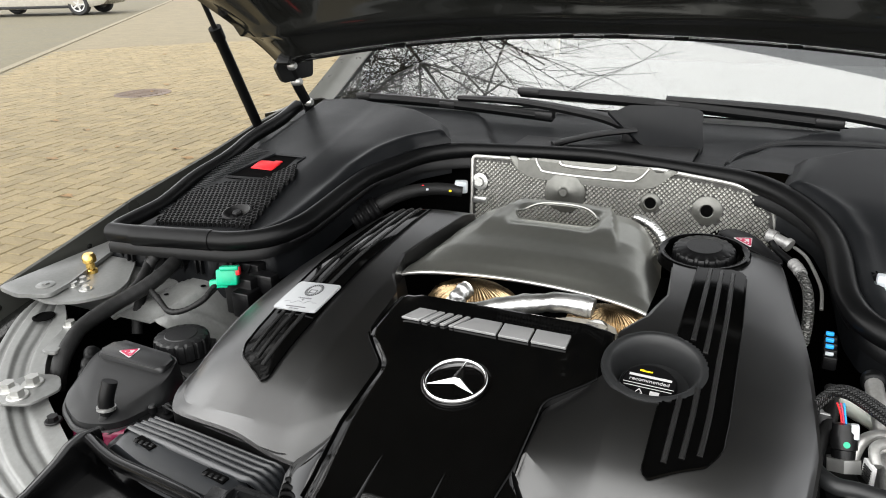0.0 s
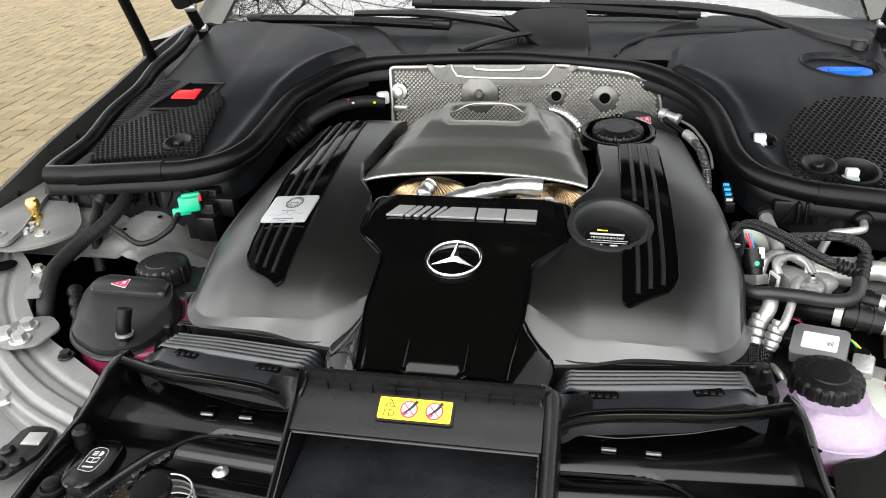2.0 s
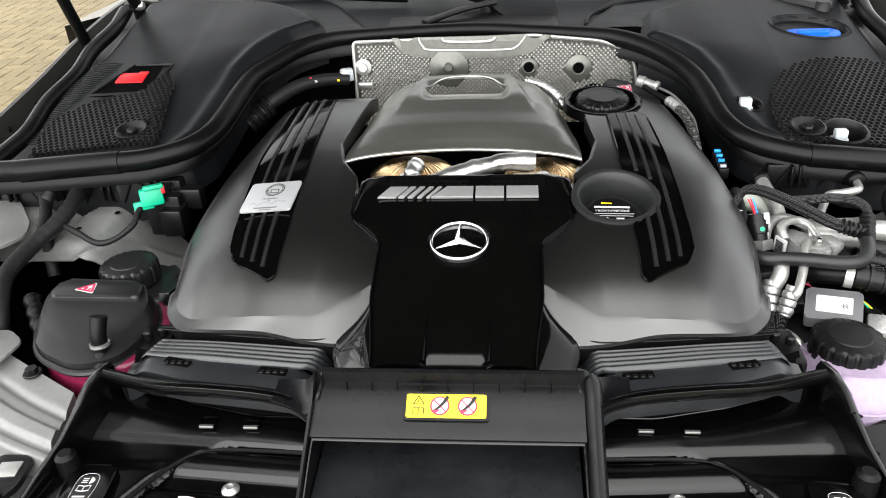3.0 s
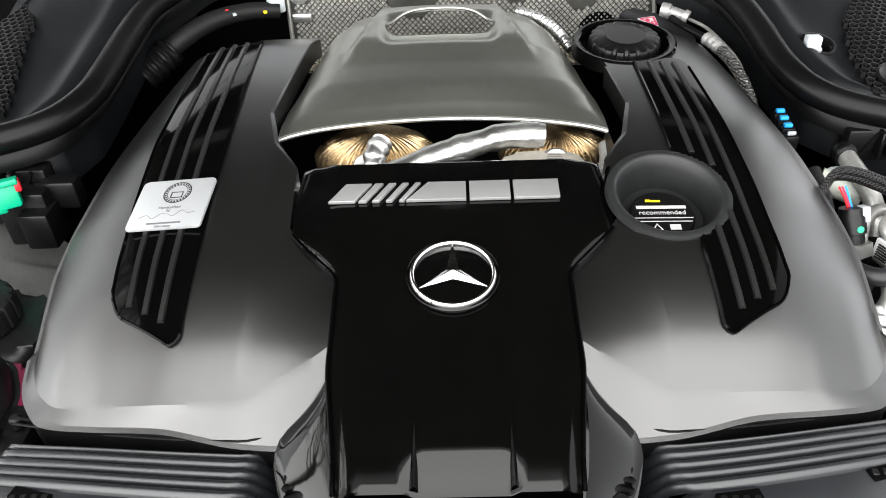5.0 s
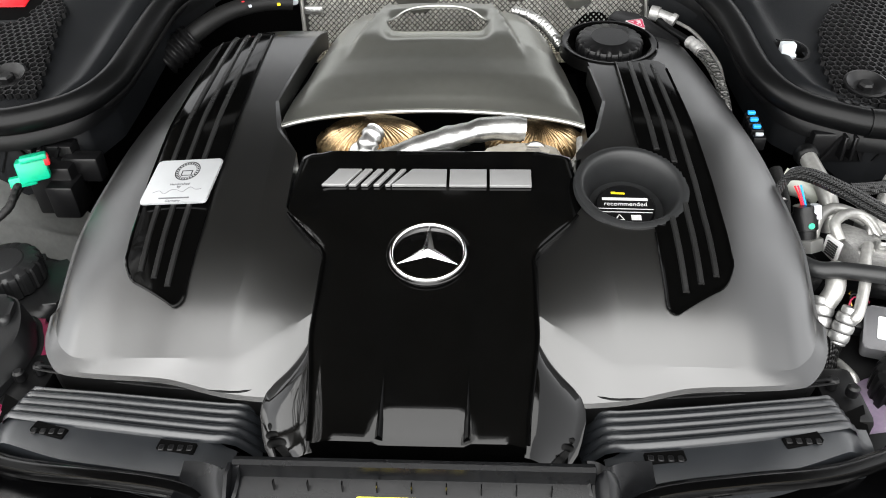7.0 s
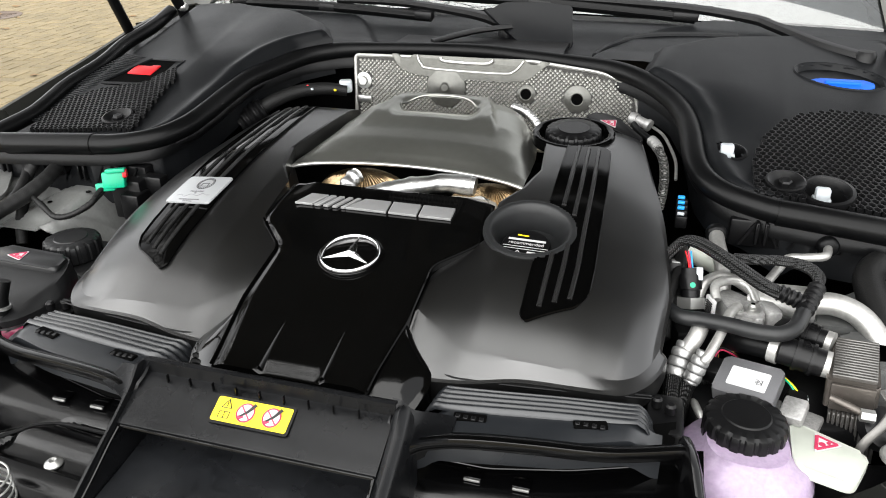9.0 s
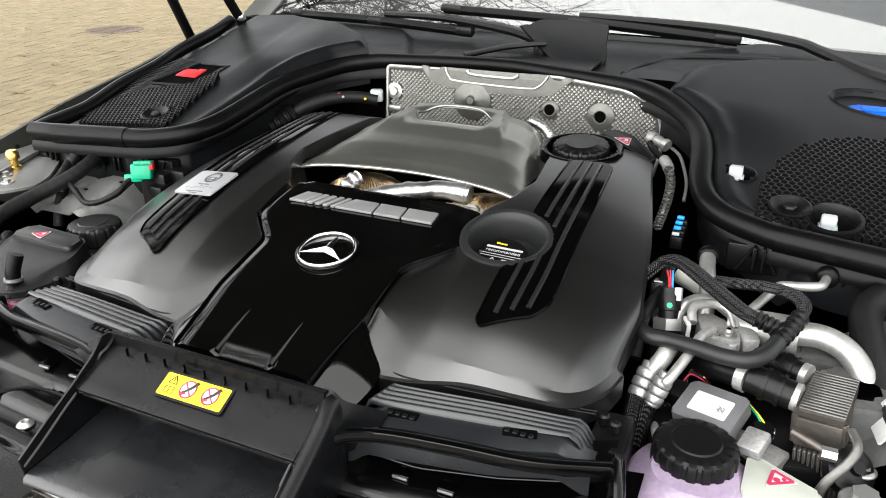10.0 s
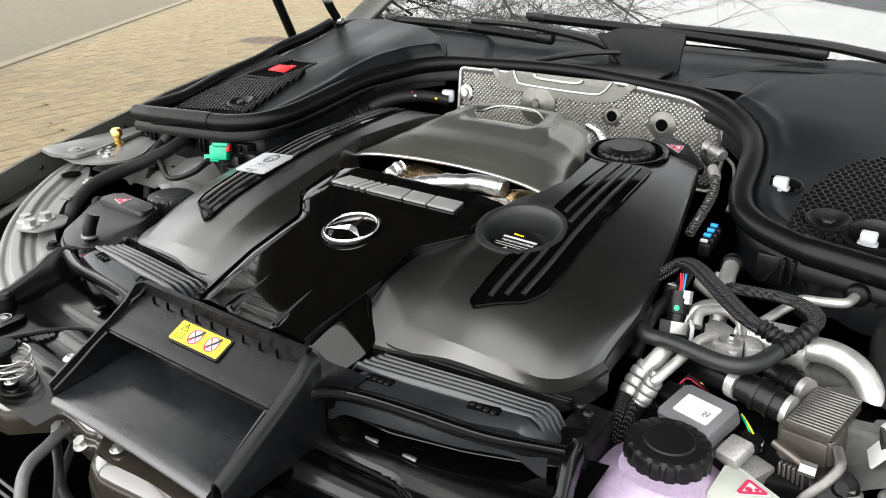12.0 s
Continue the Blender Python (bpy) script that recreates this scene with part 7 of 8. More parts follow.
tube(bm, [(0.478, 0.106, 0.854), (0.501, 0.107, 0.856), (0.521, 0.102, 0.853), (0.536, 0.092, 0.845), (0.546, 0.078, 0.832), (0.555, 0.066, 0.805), (0.556, 0.06, 0.78)], 0.0122, 20, n=10)
part("large_pipe", bm, "alupipe", ac)
bm = bmesh.new()
prism(bm, round_poly([(0.386, 0.103), (0.397, 0.115), (0.427, 0.094), (0.433, 0.064), (0.427, 0.055), (0.398, 0.063)], 0.005), 0.825, 0.855, None, 0.003)
blk = part("block", bm, "alu", ac, "machined aluminium valve block")
bm = bmesh.new()
lathe(bm, ((0.0085, 0), (0.0085, 0.0025), (0.005, 0.0032), (0.0048, 0.0062), (0.0026, 0.008), (0, 0.008)), Matrix.Translation((0.4195, 0.0735, 0.855)), 18)
sc_ = part("screw", bm, "steel", blk)
# black hexagon painting the shaded socket
bm = bmesh.new()
lathe(bm, ((0.0024, 0.0078), (0.0024, 0.0083), (0, 0.0083)), Matrix.Translation((0.4195, 0.0735, 0.855)), 6)
part("socket", bm, "bay", sc_)
for x, y, r in ((0.405, 0.070, 0.0068), (0.4255, 0.092, 0.0062)):
    bm = bmesh.new()
    lathe(bm, ((r, 0), (r, 0.002), (r * 0.72, 0.003), (r * 0.7, 0.001)), Matrix.Translation((x, y, 0.855)), 18)
    part("port", bm, "steel", blk)
bm = bmesh.new()
box(bm, (0.438, 0.083, 0.845), (0.016, 0.028, 0.026), Matrix.Rotation(0.35, 4, "Z"), bevel=0.003)
part("collar", bm, "alu", blk)
for pts, r, nm in (([(0.384, 0.080, 0.858), (0.382, 0.095, 0.867), (0.395, 0.107, 0.869), (0.409, 0.111, 0.867), (0.419, 0.105, 0.863), (0.4255, 0.092, 0.854)], 0.0050, "u_pipe"),
                   ([(0.366, 0.096, 0.848), (0.373, 0.110, 0.862), (0.388, 0.121, 0.866), (0.404, 0.119, 0.864), (0.420, 0.112, 0.858)], 0.0058, "u_pipe"),
                   ([(0.405, 0.070, 0.860), (0.396, 0.052, 0.860), (0.388, 0.026, 0.851), (0.377, 0.002, 0.838), (0.373, -0.001, 0.832)], 0.0050, "thin_pipe"),
                   ([(0.371, 0.052, 0.850), (0.366, 0.030, 0.842), (0.358, 0.022, 0.829)], 0.0088, "wide_pipe"),
                   ([(0.383, 0.190, 0.884), (0.385, 0.170, 0.880), (0.389, 0.150, 0.873), (0.392, 0.130, 0.860), (0.394, 0.118, 0.84)], 0.0088, "riser"),
                   ([(0.506, 0.205, 0.879), (0.503, 0.184, 0.879), (0.497, 0.172, 0.879), (0.478, 0.168, 0.877), (0.461, 0.166, 0.875), (0.452, 0.153, 0.870), (0.435, 0.123, 0.860)], 0.0050, "bent_pipe"),
                   ([(0.368, 0.020, 0.775), (0.372, -0.02, 0.79), (0.378, -0.035, 0.785), (0.382, -0.05, 0.76)], 0.004, "drain_pipe")):
    bm = bmesh.new()
    tube(bm, pts, r, 14, n=8)
    part(nm, bm, "alupipe", ac)
for a, b, r in (((0.357, 0.028, 0.833), (0.349, 0.004, 0.804), 0.0112), ((0.374, 0.009, 0.838), (0.364, -0.005, 0.809), 0.0086)):
    a, b = Vector(a), Vector(b)
    for u0, u1, q in ((0.0, 0.2, 0.86), (0.2, 0.44, 1.05), (0.46, 0.70, 1.08), (0.72, 0.96, 1.05), (0.96, 1.05, 0.92)):
        bm = bmesh.new()
        tube(bm, [a.lerp(b, u0), a.lerp(b, u0 + 0.03), a.lerp(b, (u0 + u1) / 2), a.lerp(b, u1 - 0.03), a.lerp(b, u1)], (lambda rr: lambda u: rr * (1 - 0.10 * abs(2 * u - 1) ** 4))(r * q), 16, n=2)
        part("crimp", bm, "crimp", ac)
for pts, r in (([(0.349, 0.005, 0.806), (0.349, -0.007, 0.793), (0.348, -0.019, 0.772), (0.347, -0.040, 0.740)], 0.0108), ([(0.364, -0.003, 0.811), (0.359, -0.010, 0.795), (0.357, -0.022, 0.768)], 0.0080)):
    bm = bmesh.new()
    tube(bm, pts, r, 14, n=10)
    part("sleeved_hose", bm, "braid", ac, "black braided sleeve")
for c in ((0.383, 0.192, 0.884), (0.506, 0.200, 0.879)):
    bm = bmesh.new()
    lathe(bm, ((0.012, -0.004), (0.012, 0.003), (0.010, 0.006), (0.0075, 0.007)), frame_on(c, (0, -1, 0.1)), 20)
    part("grommet", bm, "rubber", ac)
bm = bmesh.new()
box(bm, (0.379, 0.080, 0.850), (0.004, 0.018, 0.020), Matrix.Rotation(0.4, 4, "Z"), bevel=0.001)
lbp = part("label", bm, "white", ac)
bm = bmesh.new()
for k in range(6):
    box(bm, (0.3785, 0.0785, 0.843 + 0.0026 * k), (0.0046, 0.012, 0.0012), Matrix.Rotation(0.4, 4, "Z"))
tagged(part("bar_print", bm, "black", lbp), kind="stuff")

ps = thing("pressure_sensor", (0.365, 0.1, 0.85), "black pressure sensor plug on an alloy hex fitting", "sensor")
PM = frame_on((0.360, 0.092, 0.840), (-0.12, 0.45, 1))
bm = bmesh.new()
bmesh.ops.create_cone(bm, segments=6, radius1=0.0165, radius2=0.0165, depth=0.012, cap_ends=True, matrix=PM @ Matrix.Translation((0, 0, 0.004)))
part("hex_nut", bm, "steel", ps)
bm = bmesh.new()
lathe(bm, ((0.0105, 0.008), (0.0105, 0.018), (0.012, 0.019), (0.012, 0.034), (0.0105, 0.036), (0.0105, 0.042), (0, 0.042)), PM, 24)
part("plug", bm, "plastic", ps)
bm = bmesh.new()
box(bm, PM @ Vector((0.009, -0.003, 0.036)), (0.007, 0.012, 0.014), PM.to_3x3().to_4x4(), bevel=0.001)
part("clip", bm, "nylon", ps)
bm = bmesh.new()
lathe(bm, ((0.003, 0), (0.003, 0.0006), (0, 0.0006)), PM @ Matrix.Translation((0.002, -0.0121, 0.024)) @ Matrix.Rotation(math.pi / 2, 4, "X"), 12)
part("dot", bm, "green", ps)
for k, c in enumerate(("red", "magenta", "lightblue")):
    bm = bmesh.new()
    tube(bm, [PM @ Vector(p) for p in ((-0.002 + 0.002 * k, 0.002, 0.040), (-0.003 + 0.002 * k, 0.006, 0.050), (-0.006 + 0.003 * k, 0.010, 0.060))], 0.0009, 6)
    part("wire", bm, c, ps)
iv = thing("hose_joint", (0.375, 0.165, 0.86), "ivory plastic quick coupling", "coupling")
bm = bmesh.new()
tube(bm, [(0.358, 0.178, 0.864), (0.378, 0.166, 0.860), (0.392, 0.156, 0.856)], lambda u: 0.013 - 0.003 * u, 14)
part("body", bm, "ivory", iv)
bm = bmesh.new()
tube(bm, [(0.370, 0.180, 0.868), (0.386, 0.186, 0.866)], 0.008, 12)
part("spout", bm, "nylon", iv)

cl = thing("injector_plug", (0.342, 0.21, 0.88), "black plug string with light blue locking clips", "connector")
for k, (y, z) in enumerate(((0.260, 0.896), (0.248, 0.894), (0.236, 0.892), (0.224, 0.889))):
    bm = bmesh.new()
    box(bm, (0.343, y, z - 0.008), (0.014, 0.009, 0.016), bevel=0.002)
    pl_ = part("plug", bm, "plastic", cl)
    bm = bmesh.new()
    box(bm, (0.3415, y - 0.002, z + 0.003), (0.0085, 0.005 if k < 3 else 0.003, 0.004), bevel=0.001)
    part("locking_clip", bm, "lightblue" if k < 3 else "nylon", pl_)
bm = bmesh.new()
tube(bm, [(0.345, 0.17, 0.88), (0.345, 0.13, 0.865), (0.335, 0.09, 0.85), (0.335, 0.05, 0.82)], 0.007, 10)
part("lead", bm, "tape", cl)
sn = thing("sensor_plug", (0.345, 0.13, 0.87), "small black sensor with a printed label", "sensor")
bm = bmesh.new()
box(bm, (0.340, 0.140, 0.860), (0.016, 0.034, 0.018), Matrix.Rotation(-0.3, 4, "X"), bevel=0.003)
part("body", bm, "plastic", sn)
bm = bmesh.new()
box(bm, (0.340, 0.136, 0.8705), (0.009, 0.018, 0.001), Matrix.Rotation(-0.3, 4, "X"))
part("label", bm, "white", sn)

bg_ = thing("coolant_hoses", (0.45, 0.08, 0.81), "thick black ribbed coolant hoses with quick couplings", "hose")
for pts, r in (([(0.365, 0.075, 0.800), (0.391, 0.064, 0.822), (0.413, 0.042, 0.836), (0.440, 0.028, 0.842)], 0.0130), ([(0.42, 0.10, 0.815), (0.445, 0.082, 0.834), (0.461, 0.066, 0.842)], 0.0120)):
    bm = bmesh.new()
    tube(bm, pts, r, 18, n=8)
    part("hose", bm, "rubber", bg_)
for a, b, r in (((0.444, 0.027, 0.842), (0.484, 0.018, 0.838), 0.0150), ((0.461, 0.064, 0.842), (0.490, 0.052, 0.842), 0.0135)):
    a, b = Vector(a), Vector(b)
    for u0, u1, q in ((0.0, 0.34, 0.94), (0.34, 0.44, 1.08), (0.44, 0.70, 0.98), (0.70, 0.78, 1.08), (0.78, 1.0, 0.92)):
        bm = bmesh.new()
        tube(bm, [a.lerp(b, u0), a.lerp(b, u1)], r * q, 24)
        part("coupling", bm, "plastic", bg_)
    for k in range(5):
        bm = bmesh.new()
        c = a.lerp(b, 0.57) + Vector((0.0, -0.005 + 0.004 * k, r * math.cos((-0.005 + 0.004 * k) / r)))
        box(bm, c, (0.008, 0.0012, 0.0015), Matrix.Rotation(-0.25, 4, "Z"))
        part("grip", bm, "plastic", bg_)
for a, b, r in (((0.437, 0.030, 0.842), (0.445, 0.0265, 0.842), 0.0158), ((0.484, 0.018, 0.838), (0.490, 0.0165, 0.838), 0.0132), ((0.490, 0.052, 0.842), (0.496, 0.049, 0.842), 0.0122)):
    bm = bmesh.new()
    tube(bm, [a, b], r, 24)
    part("clamp", bm, "alupipe", bg_)

hx = thing("oil_cooler", (0.51, 0.01, 0.80), "bare alloy plate cooler with finned stack", "cooler")
HM = frame_on((0.513, 0.024, 0.842), (-0.10, -0.04, 1), (0.20, 0.97, 0))
HR = HM.to_3x3().to_4x4()
bm = bmesh.new()
prism(bm, round_poly([(-0.020, 0.036), (0.019, 0.036), (0.022, -0.036), (-0.024, -0.034)], 0.004), -0.034, -0.002, HM, 0.003)
cb = part("housing", bm, "cooler", hx, "dull brown grey alloy housing")
for k in range(15):
    bm = bmesh.new()
    box(bm, HM @ Vector((0, 0.033 - 0.0044 * k, 0.0)), (0.038, 0.0030, 0.005), HR, bevel=0.0008, seg=1)
    part("fin", bm, "cooler_fin", cb)
for k in range(11):
    bm = bmesh.new()
    box(bm, HM @ Vector((-0.017 + 0.0040 * k, -0.028, -0.062)), (0.0026, 0.026, 0.052), HR, bevel=0.0008, seg=1)
    part("plate", bm, "cooler_fin", cb)
bm = bmesh.new()
box(bm, HM @ Vector((0.003, -0.026, -0.062)), (0.042, 0.022, 0.050), HR)
part("core", bm, "cooler", cb)
bm = bmesh.new()
box(bm, HM @ Vector((0.0, -0.0372, -0.018)), (0.038, 0.003, 0.030), HR, bevel=0.0012)
part("face_plate", bm, "cooler", cb)
bm = bmesh.new()
tube(bm, [(0.486, -0.022, 0.828), (0.500, -0.028, 0.826), (0.513, -0.032, 0.823)], 0.0036, 12)
part("rod", bm, "cooler", hx)
bm = bmesh.new()
tube(bm, [(0.531, -0.010, 0.836), (0.537, -0.026, 0.830), (0.530, -0.038, 0.818), (0.518, -0.044, 0.800), (0.512, -0.046, 0.780)], 0.0042, 12, flat=0.4, n=10)
part("strap", bm, "cooler_fin", hx)
bm = bmesh.new()
bmesh.ops.create_cone(bm, segments=6, radius1=0.006, radius2=0.006, depth=0.012, cap_ends=True, matrix=Matrix.Translation((0.516, -0.035, 0.823)) @ Matrix.Rotation(math.pi / 2, 4, "Y"))
part("nut", bm, "steel", hx)
bm = bmesh.new()
lathe(bm, ((0.026, -0.008), (0.026, 0.006), (0.020, 0.012), (0.008, 0.014), (0.007, 0.02), (0, 0.02)), frame_on((0.536, -0.020, 0.800), (0.35, -0.55, 0.75)) @ Matrix.Scale(0.8, 4), 26)
pl = part("pulley", bm, "plastic", hx)
hexbolt((0.546, -0.018, 0.802), 0.0062, hx, washer=1.9, h=0.5)
bm = bmesh.new()
box(bm, (0.562, 0.022, 0.836), (0.003, 0.036, 0.040), Matrix.Rotation(0.5, 4, "Y") @ Matrix.Rotation(0.3, 4, "Z"), bevel=0.001)
tg = part("paper_label", bm, "white", hx, "white paper label with printed bars")
for k in range(9):
    bm = bmesh.new()
    box(bm, (0.5600, 0.024 - 0.001 * k, 0.829 + 0.0018 * k), (0.004, 0.018, 0.0010), Matrix.Rotation(0.5, 4, "Y") @ Matrix.Rotation(0.3, 4, "Z"))
    part("print_bar", bm, "black", tg)

sm = thing("sensor_module", (0.42, -0.015, 0.81), "grey square sensor module with a blank white label", "module")
QM = frame_on((0.417, -0.003, 0.818), (-0.20, -0.26, 1), (0.34, 0.94, 0.2))
bm = bmesh.new()
prism(bm, round_poly([(-0.029, -0.023), (0.029, -0.023), (0.029, 0.023), (-0.029, 0.023)], 0.005), -0.012, 0.004, QM, 0.002)
part("case", bm, "greyplate", sm)
bm = bmesh.new()
prism(bm, round_poly([(-0.018, -0.012), (0.019, -0.012), (0.019, 0.012), (-0.018, 0.012)], 0.002), 0.004, 0.0046, QM)
lb = part("label", bm, "white", sm)
bm = bmesh.new()
for i in range(5):
    for j in range(5):
        if (i * 7 + j * 5 + i * j) % 3:
            box(bm, QM @ Vector((0.008 + 0.0014 * i, -0.004 + 0.0014 * j, 0.0047)), (0.0010, 0.0010, 0.0003), QM.to_3x3().to_4x4())
tagged(part("speckle", bm, "greyplate", lb), kind="stuff")
bm = bmesh.new()
box(bm, QM @ Vector((-0.038, 0.010, -0.008)), (0.022, 0.022, 0.016), QM.to_3x3().to_4x4(), bevel=0.002)
part("plug", bm, "plastic", sm)
bm = bmesh.new()
box(bm, QM @ Vector((0.045, -0.010, -0.012)), (0.022, 0.027, 0.012), QM.to_3x3().to_4x4(), bevel=0.003)
part("alloy_foot", bm, "alu", sm)
for k, c in enumerate(("magenta", "black", "brass")):
    bm = bmesh.new()
    tube(bm, [(0.385 + 0.003 * k, 0.030, 0.812), (0.392, 0.040 + 0.004 * k, 0.822), (0.405, 0.038 + 0.003 * k, 0.82), (0.415, 0.05, 0.806)], 0.0009, 6)
    part("wire", bm, c, sm)
vv = thing("valve_plug", (0.468, 0.0, 0.80), "small black valve plug with green and yellow wires", "connector")
bm = bmesh.new()
lathe(bm, ((0.011, -0.02), (0.011, 0.008), (0.009, 0.011), (0, 0.011)), frame_on((0.464, 0.005, 0.797), (0.1, -0.2, 1)), 18)
part("plug", bm, "plastic", vv)
bm = bmesh.new()
box(bm, (0.471, 0.004, 0.802), (0.008, 0.008, 0.008), bevel=0.001)
part("clip", bm, "nylon", vv)
bm = bmesh.new()
box(bm, (0.462, -0.012, 0.785), (0.05, 0.03, 0.02), Matrix.Rotation(-0.4, 4, "Z"), bevel=0.003)
part("base", bm, "alu", vv)
for k, c in enumerate(("green", "yellow")):
    bm = bmesh.new()
    tube(bm, [(0.462 + 0.003 * k, 0.008, 0.808), (0.457 + 0.002 * k, 0.012, 0.813), (0.450, 0.020 + 0.002 * k, 0.815)], 0.0010, 6)
    part("wire", bm, c, vv)

tank = thing("coolant_tank", (0.42, -0.09, 0.75), "milky coolant tank with pink fluid and ribbed black cap", "tank")
bm = bmesh.new()
n = 40
rings = []
for rr, z in ((0.044, 0.735), (0.054, 0.745), (0.058, 0.765), (0.057, 0.78), (0.050, 0.792), (0.036, 0.799), (0.034, 0.806), (0.0, 0.806)):
    rings.append([bm.verts.new((0.414 + rr * 1.05 * math.copysign(abs(math.cos(a)) ** 0.8, math.cos(a)), -0.078 + rr * 1.0 * math.copysign(abs(math.sin(a)) ** 0.8, math.sin(a)), z)) for a in (2 * math.pi * k / n for k in range(n))])
for a, b in zip(rings, rings[1:]):
    for k in range(n):
        bm.faces.new((a[k], a[(k + 1) % n], b[(k + 1) % n], b[k]))
part("body", bm, "tank", tank, "milky translucent body", 60)
bm = bmesh.new()
rings = []
for rr, z in ((0.045, 0.7345), (0.0552, 0.7445), (0.0592, 0.7635)):
    rings.append([bm.verts.new((0.414 + rr * 1.05 * math.copysign(abs(math.cos(a)) ** 0.8, math.cos(a)), -0.078 + rr * math.copysign(abs(math.sin(a)) ** 0.8, math.sin(a)), z)) for a in (2 * math.pi * k / n for k in range(n))])
for a, b in zip(rings, rings[1:]):
    for k in range(n):
        bm.faces.new((a[k], a[(k + 1) % n], b[(k + 1) % n], b[k]))
part("fluid", bm, "fluid", tank, "pink coolant showing through the wall", 60)
bm = bmesh.new()
lathe(bm, ((0.059, 0.777), (0.0602, 0.7785), (0.059, 0.780)), Matrix.Translation((0.414, -0.078, 0)), 48)
part("weld_seam", bm, "tank", tank)
m, bm = big_cap("", (0.4115, -0.062, 0.795), 0.037, 0.029, "")
part("screw_cap", bm, "plastic", tank, "ribbed black screw cap", 30)
bm = bmesh.new()
tube(bm, [(0.360, -0.055, 0.772), (0.345, -0.045, 0.775)], 0.009, 12, ribs=(3, 0.002))
part("nipple", bm, "rubber", tank)
bm = bmesh.new()
prism(bm, round_poly([(0.455, -0.028), (0.520, -0.062), (0.500, -0.105), (0.452, -0.090)], 0.010), 0.0, 0.012, frame_on((0.0, 0.0, 0.788), (0.0, 0.0, 1)), 0.004)
part("shoulder", bm, "ivory", tank, "ivory plastic shoulder")
warning(frame_on((0.480, -0.056, 0.8006), (0, 0, 1), (-0.5, 0.87, 0)), 0.015, tank)

# dark fillers below the pipes
dk = thing("auxiliary_drive", (0.45, 0.05, 0.72), "dark machinery below the coolant pipes", "machinery")
for c, s, k in (((0.42, 0.14, 0.79), (0.10, 0.10, 0.05), "plastic"), ((0.50, 0.16, 0.78), (0.10, 0.10, 0.06), "plastic"), ((0.44, 0.02, 0.75), (0.16, 0.10, 0.08), "plastic"), ((0.52, -0.09, 0.74), (0.12, 0.12, 0.05), "plastic"), ((0.355, 0.12, 0.80), (0.04, 0.12, 0.05), "plastic")):
    bm = bmesh.new()
    box(bm, c, s, Matrix.Rotation(0.2, 4, "Z"), bevel=0.008)
    part("casing", bm, k, dk)
for pts, r, k in (([(0.36, 0.16, 0.82), (0.42, 0.13, 0.80), (0.50, 0.14, 0.81), (0.58, 0.10, 0.80)], 0.008, "tape"), ([(0.56, 0.19, 0.87), (0.545, 0.165, 0.862), (0.55, 0.12, 0.845), (0.565, 0.06, 0.82)], 0.016, "tape"), ([(0.35, 0.02, 0.79), (0.40, 0.04, 0.79), (0.45, 0.03, 0.79)], 0.013, "braid"), ([(0.42, -0.02, 0.77), (0.455, -0.05, 0.77), (0.47, -0.10, 0.75)], 0.014, "braid")):
    bm = bmesh.new()
    tube(bm, pts, r, 12, n=8)
    part("hose", bm, k, dk)
riw = thing("inner_wing", (0.6, 0.12, 0.80), "dark grey painted pressed inner wing panel", "panel")
bm = bmesh.new()
rows = []
for j in range(13):
    y = 0.225 - 0.02 * j
    rows.append([(x, y, 0.845 - 0.10 * max(0, 0.16 - y) - 0.06 * ease(x, 0.60, 0.50) + 0.005 * math.sin(38 * x + 9 * y)) for x in [0.49 + 0.0115 * i for i in range(20)]])
patch(bm, rows)
bmesh.ops.solidify(bm, geom=bm.faces[:], thickness=0.003)
# nearside wing in a darker grey than its offside twin
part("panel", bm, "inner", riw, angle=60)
for x, y, w in ((0.53, 0.12, 0.05), (0.56, 0.05, 0.04), (0.53, 0.06, 0.03)):
    bm = bmesh.new()
    prism(bm, round_poly([(x - w, y - 0.03), (x + w, y - 0.02), (x + w * 0.8, y + 0.03), (x - w * 0.7, y + 0.025)], 0.01), 0.80, 0.838, None, 0.006, 3)
    part("pressing", bm, "inner", riw)

rap = thing("front_apron", (0.5, -0.16, 0.78), "dark grey curved body panel beside the coolant tank", "panel")
bm = bmesh.new()
rows = []
for a, b in zip(inn, oute):
    row = []
    for i in range(9):
        p = a.lerp(b, i / 8)
        row.append((-p.x, p.y, p.z - 0.03))
    rows.append(row)
patch(bm, rows)
skirt(bm, 0.02)
# nearside apron in the lid colour, darker than the offside one
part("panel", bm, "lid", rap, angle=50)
hexbolt((0.545, -0.06, 0.80), 0.011, rap, washer=1.7)
hexbolt((0.585, -0.02, 0.81), 0.011, rap, washer=1.7)

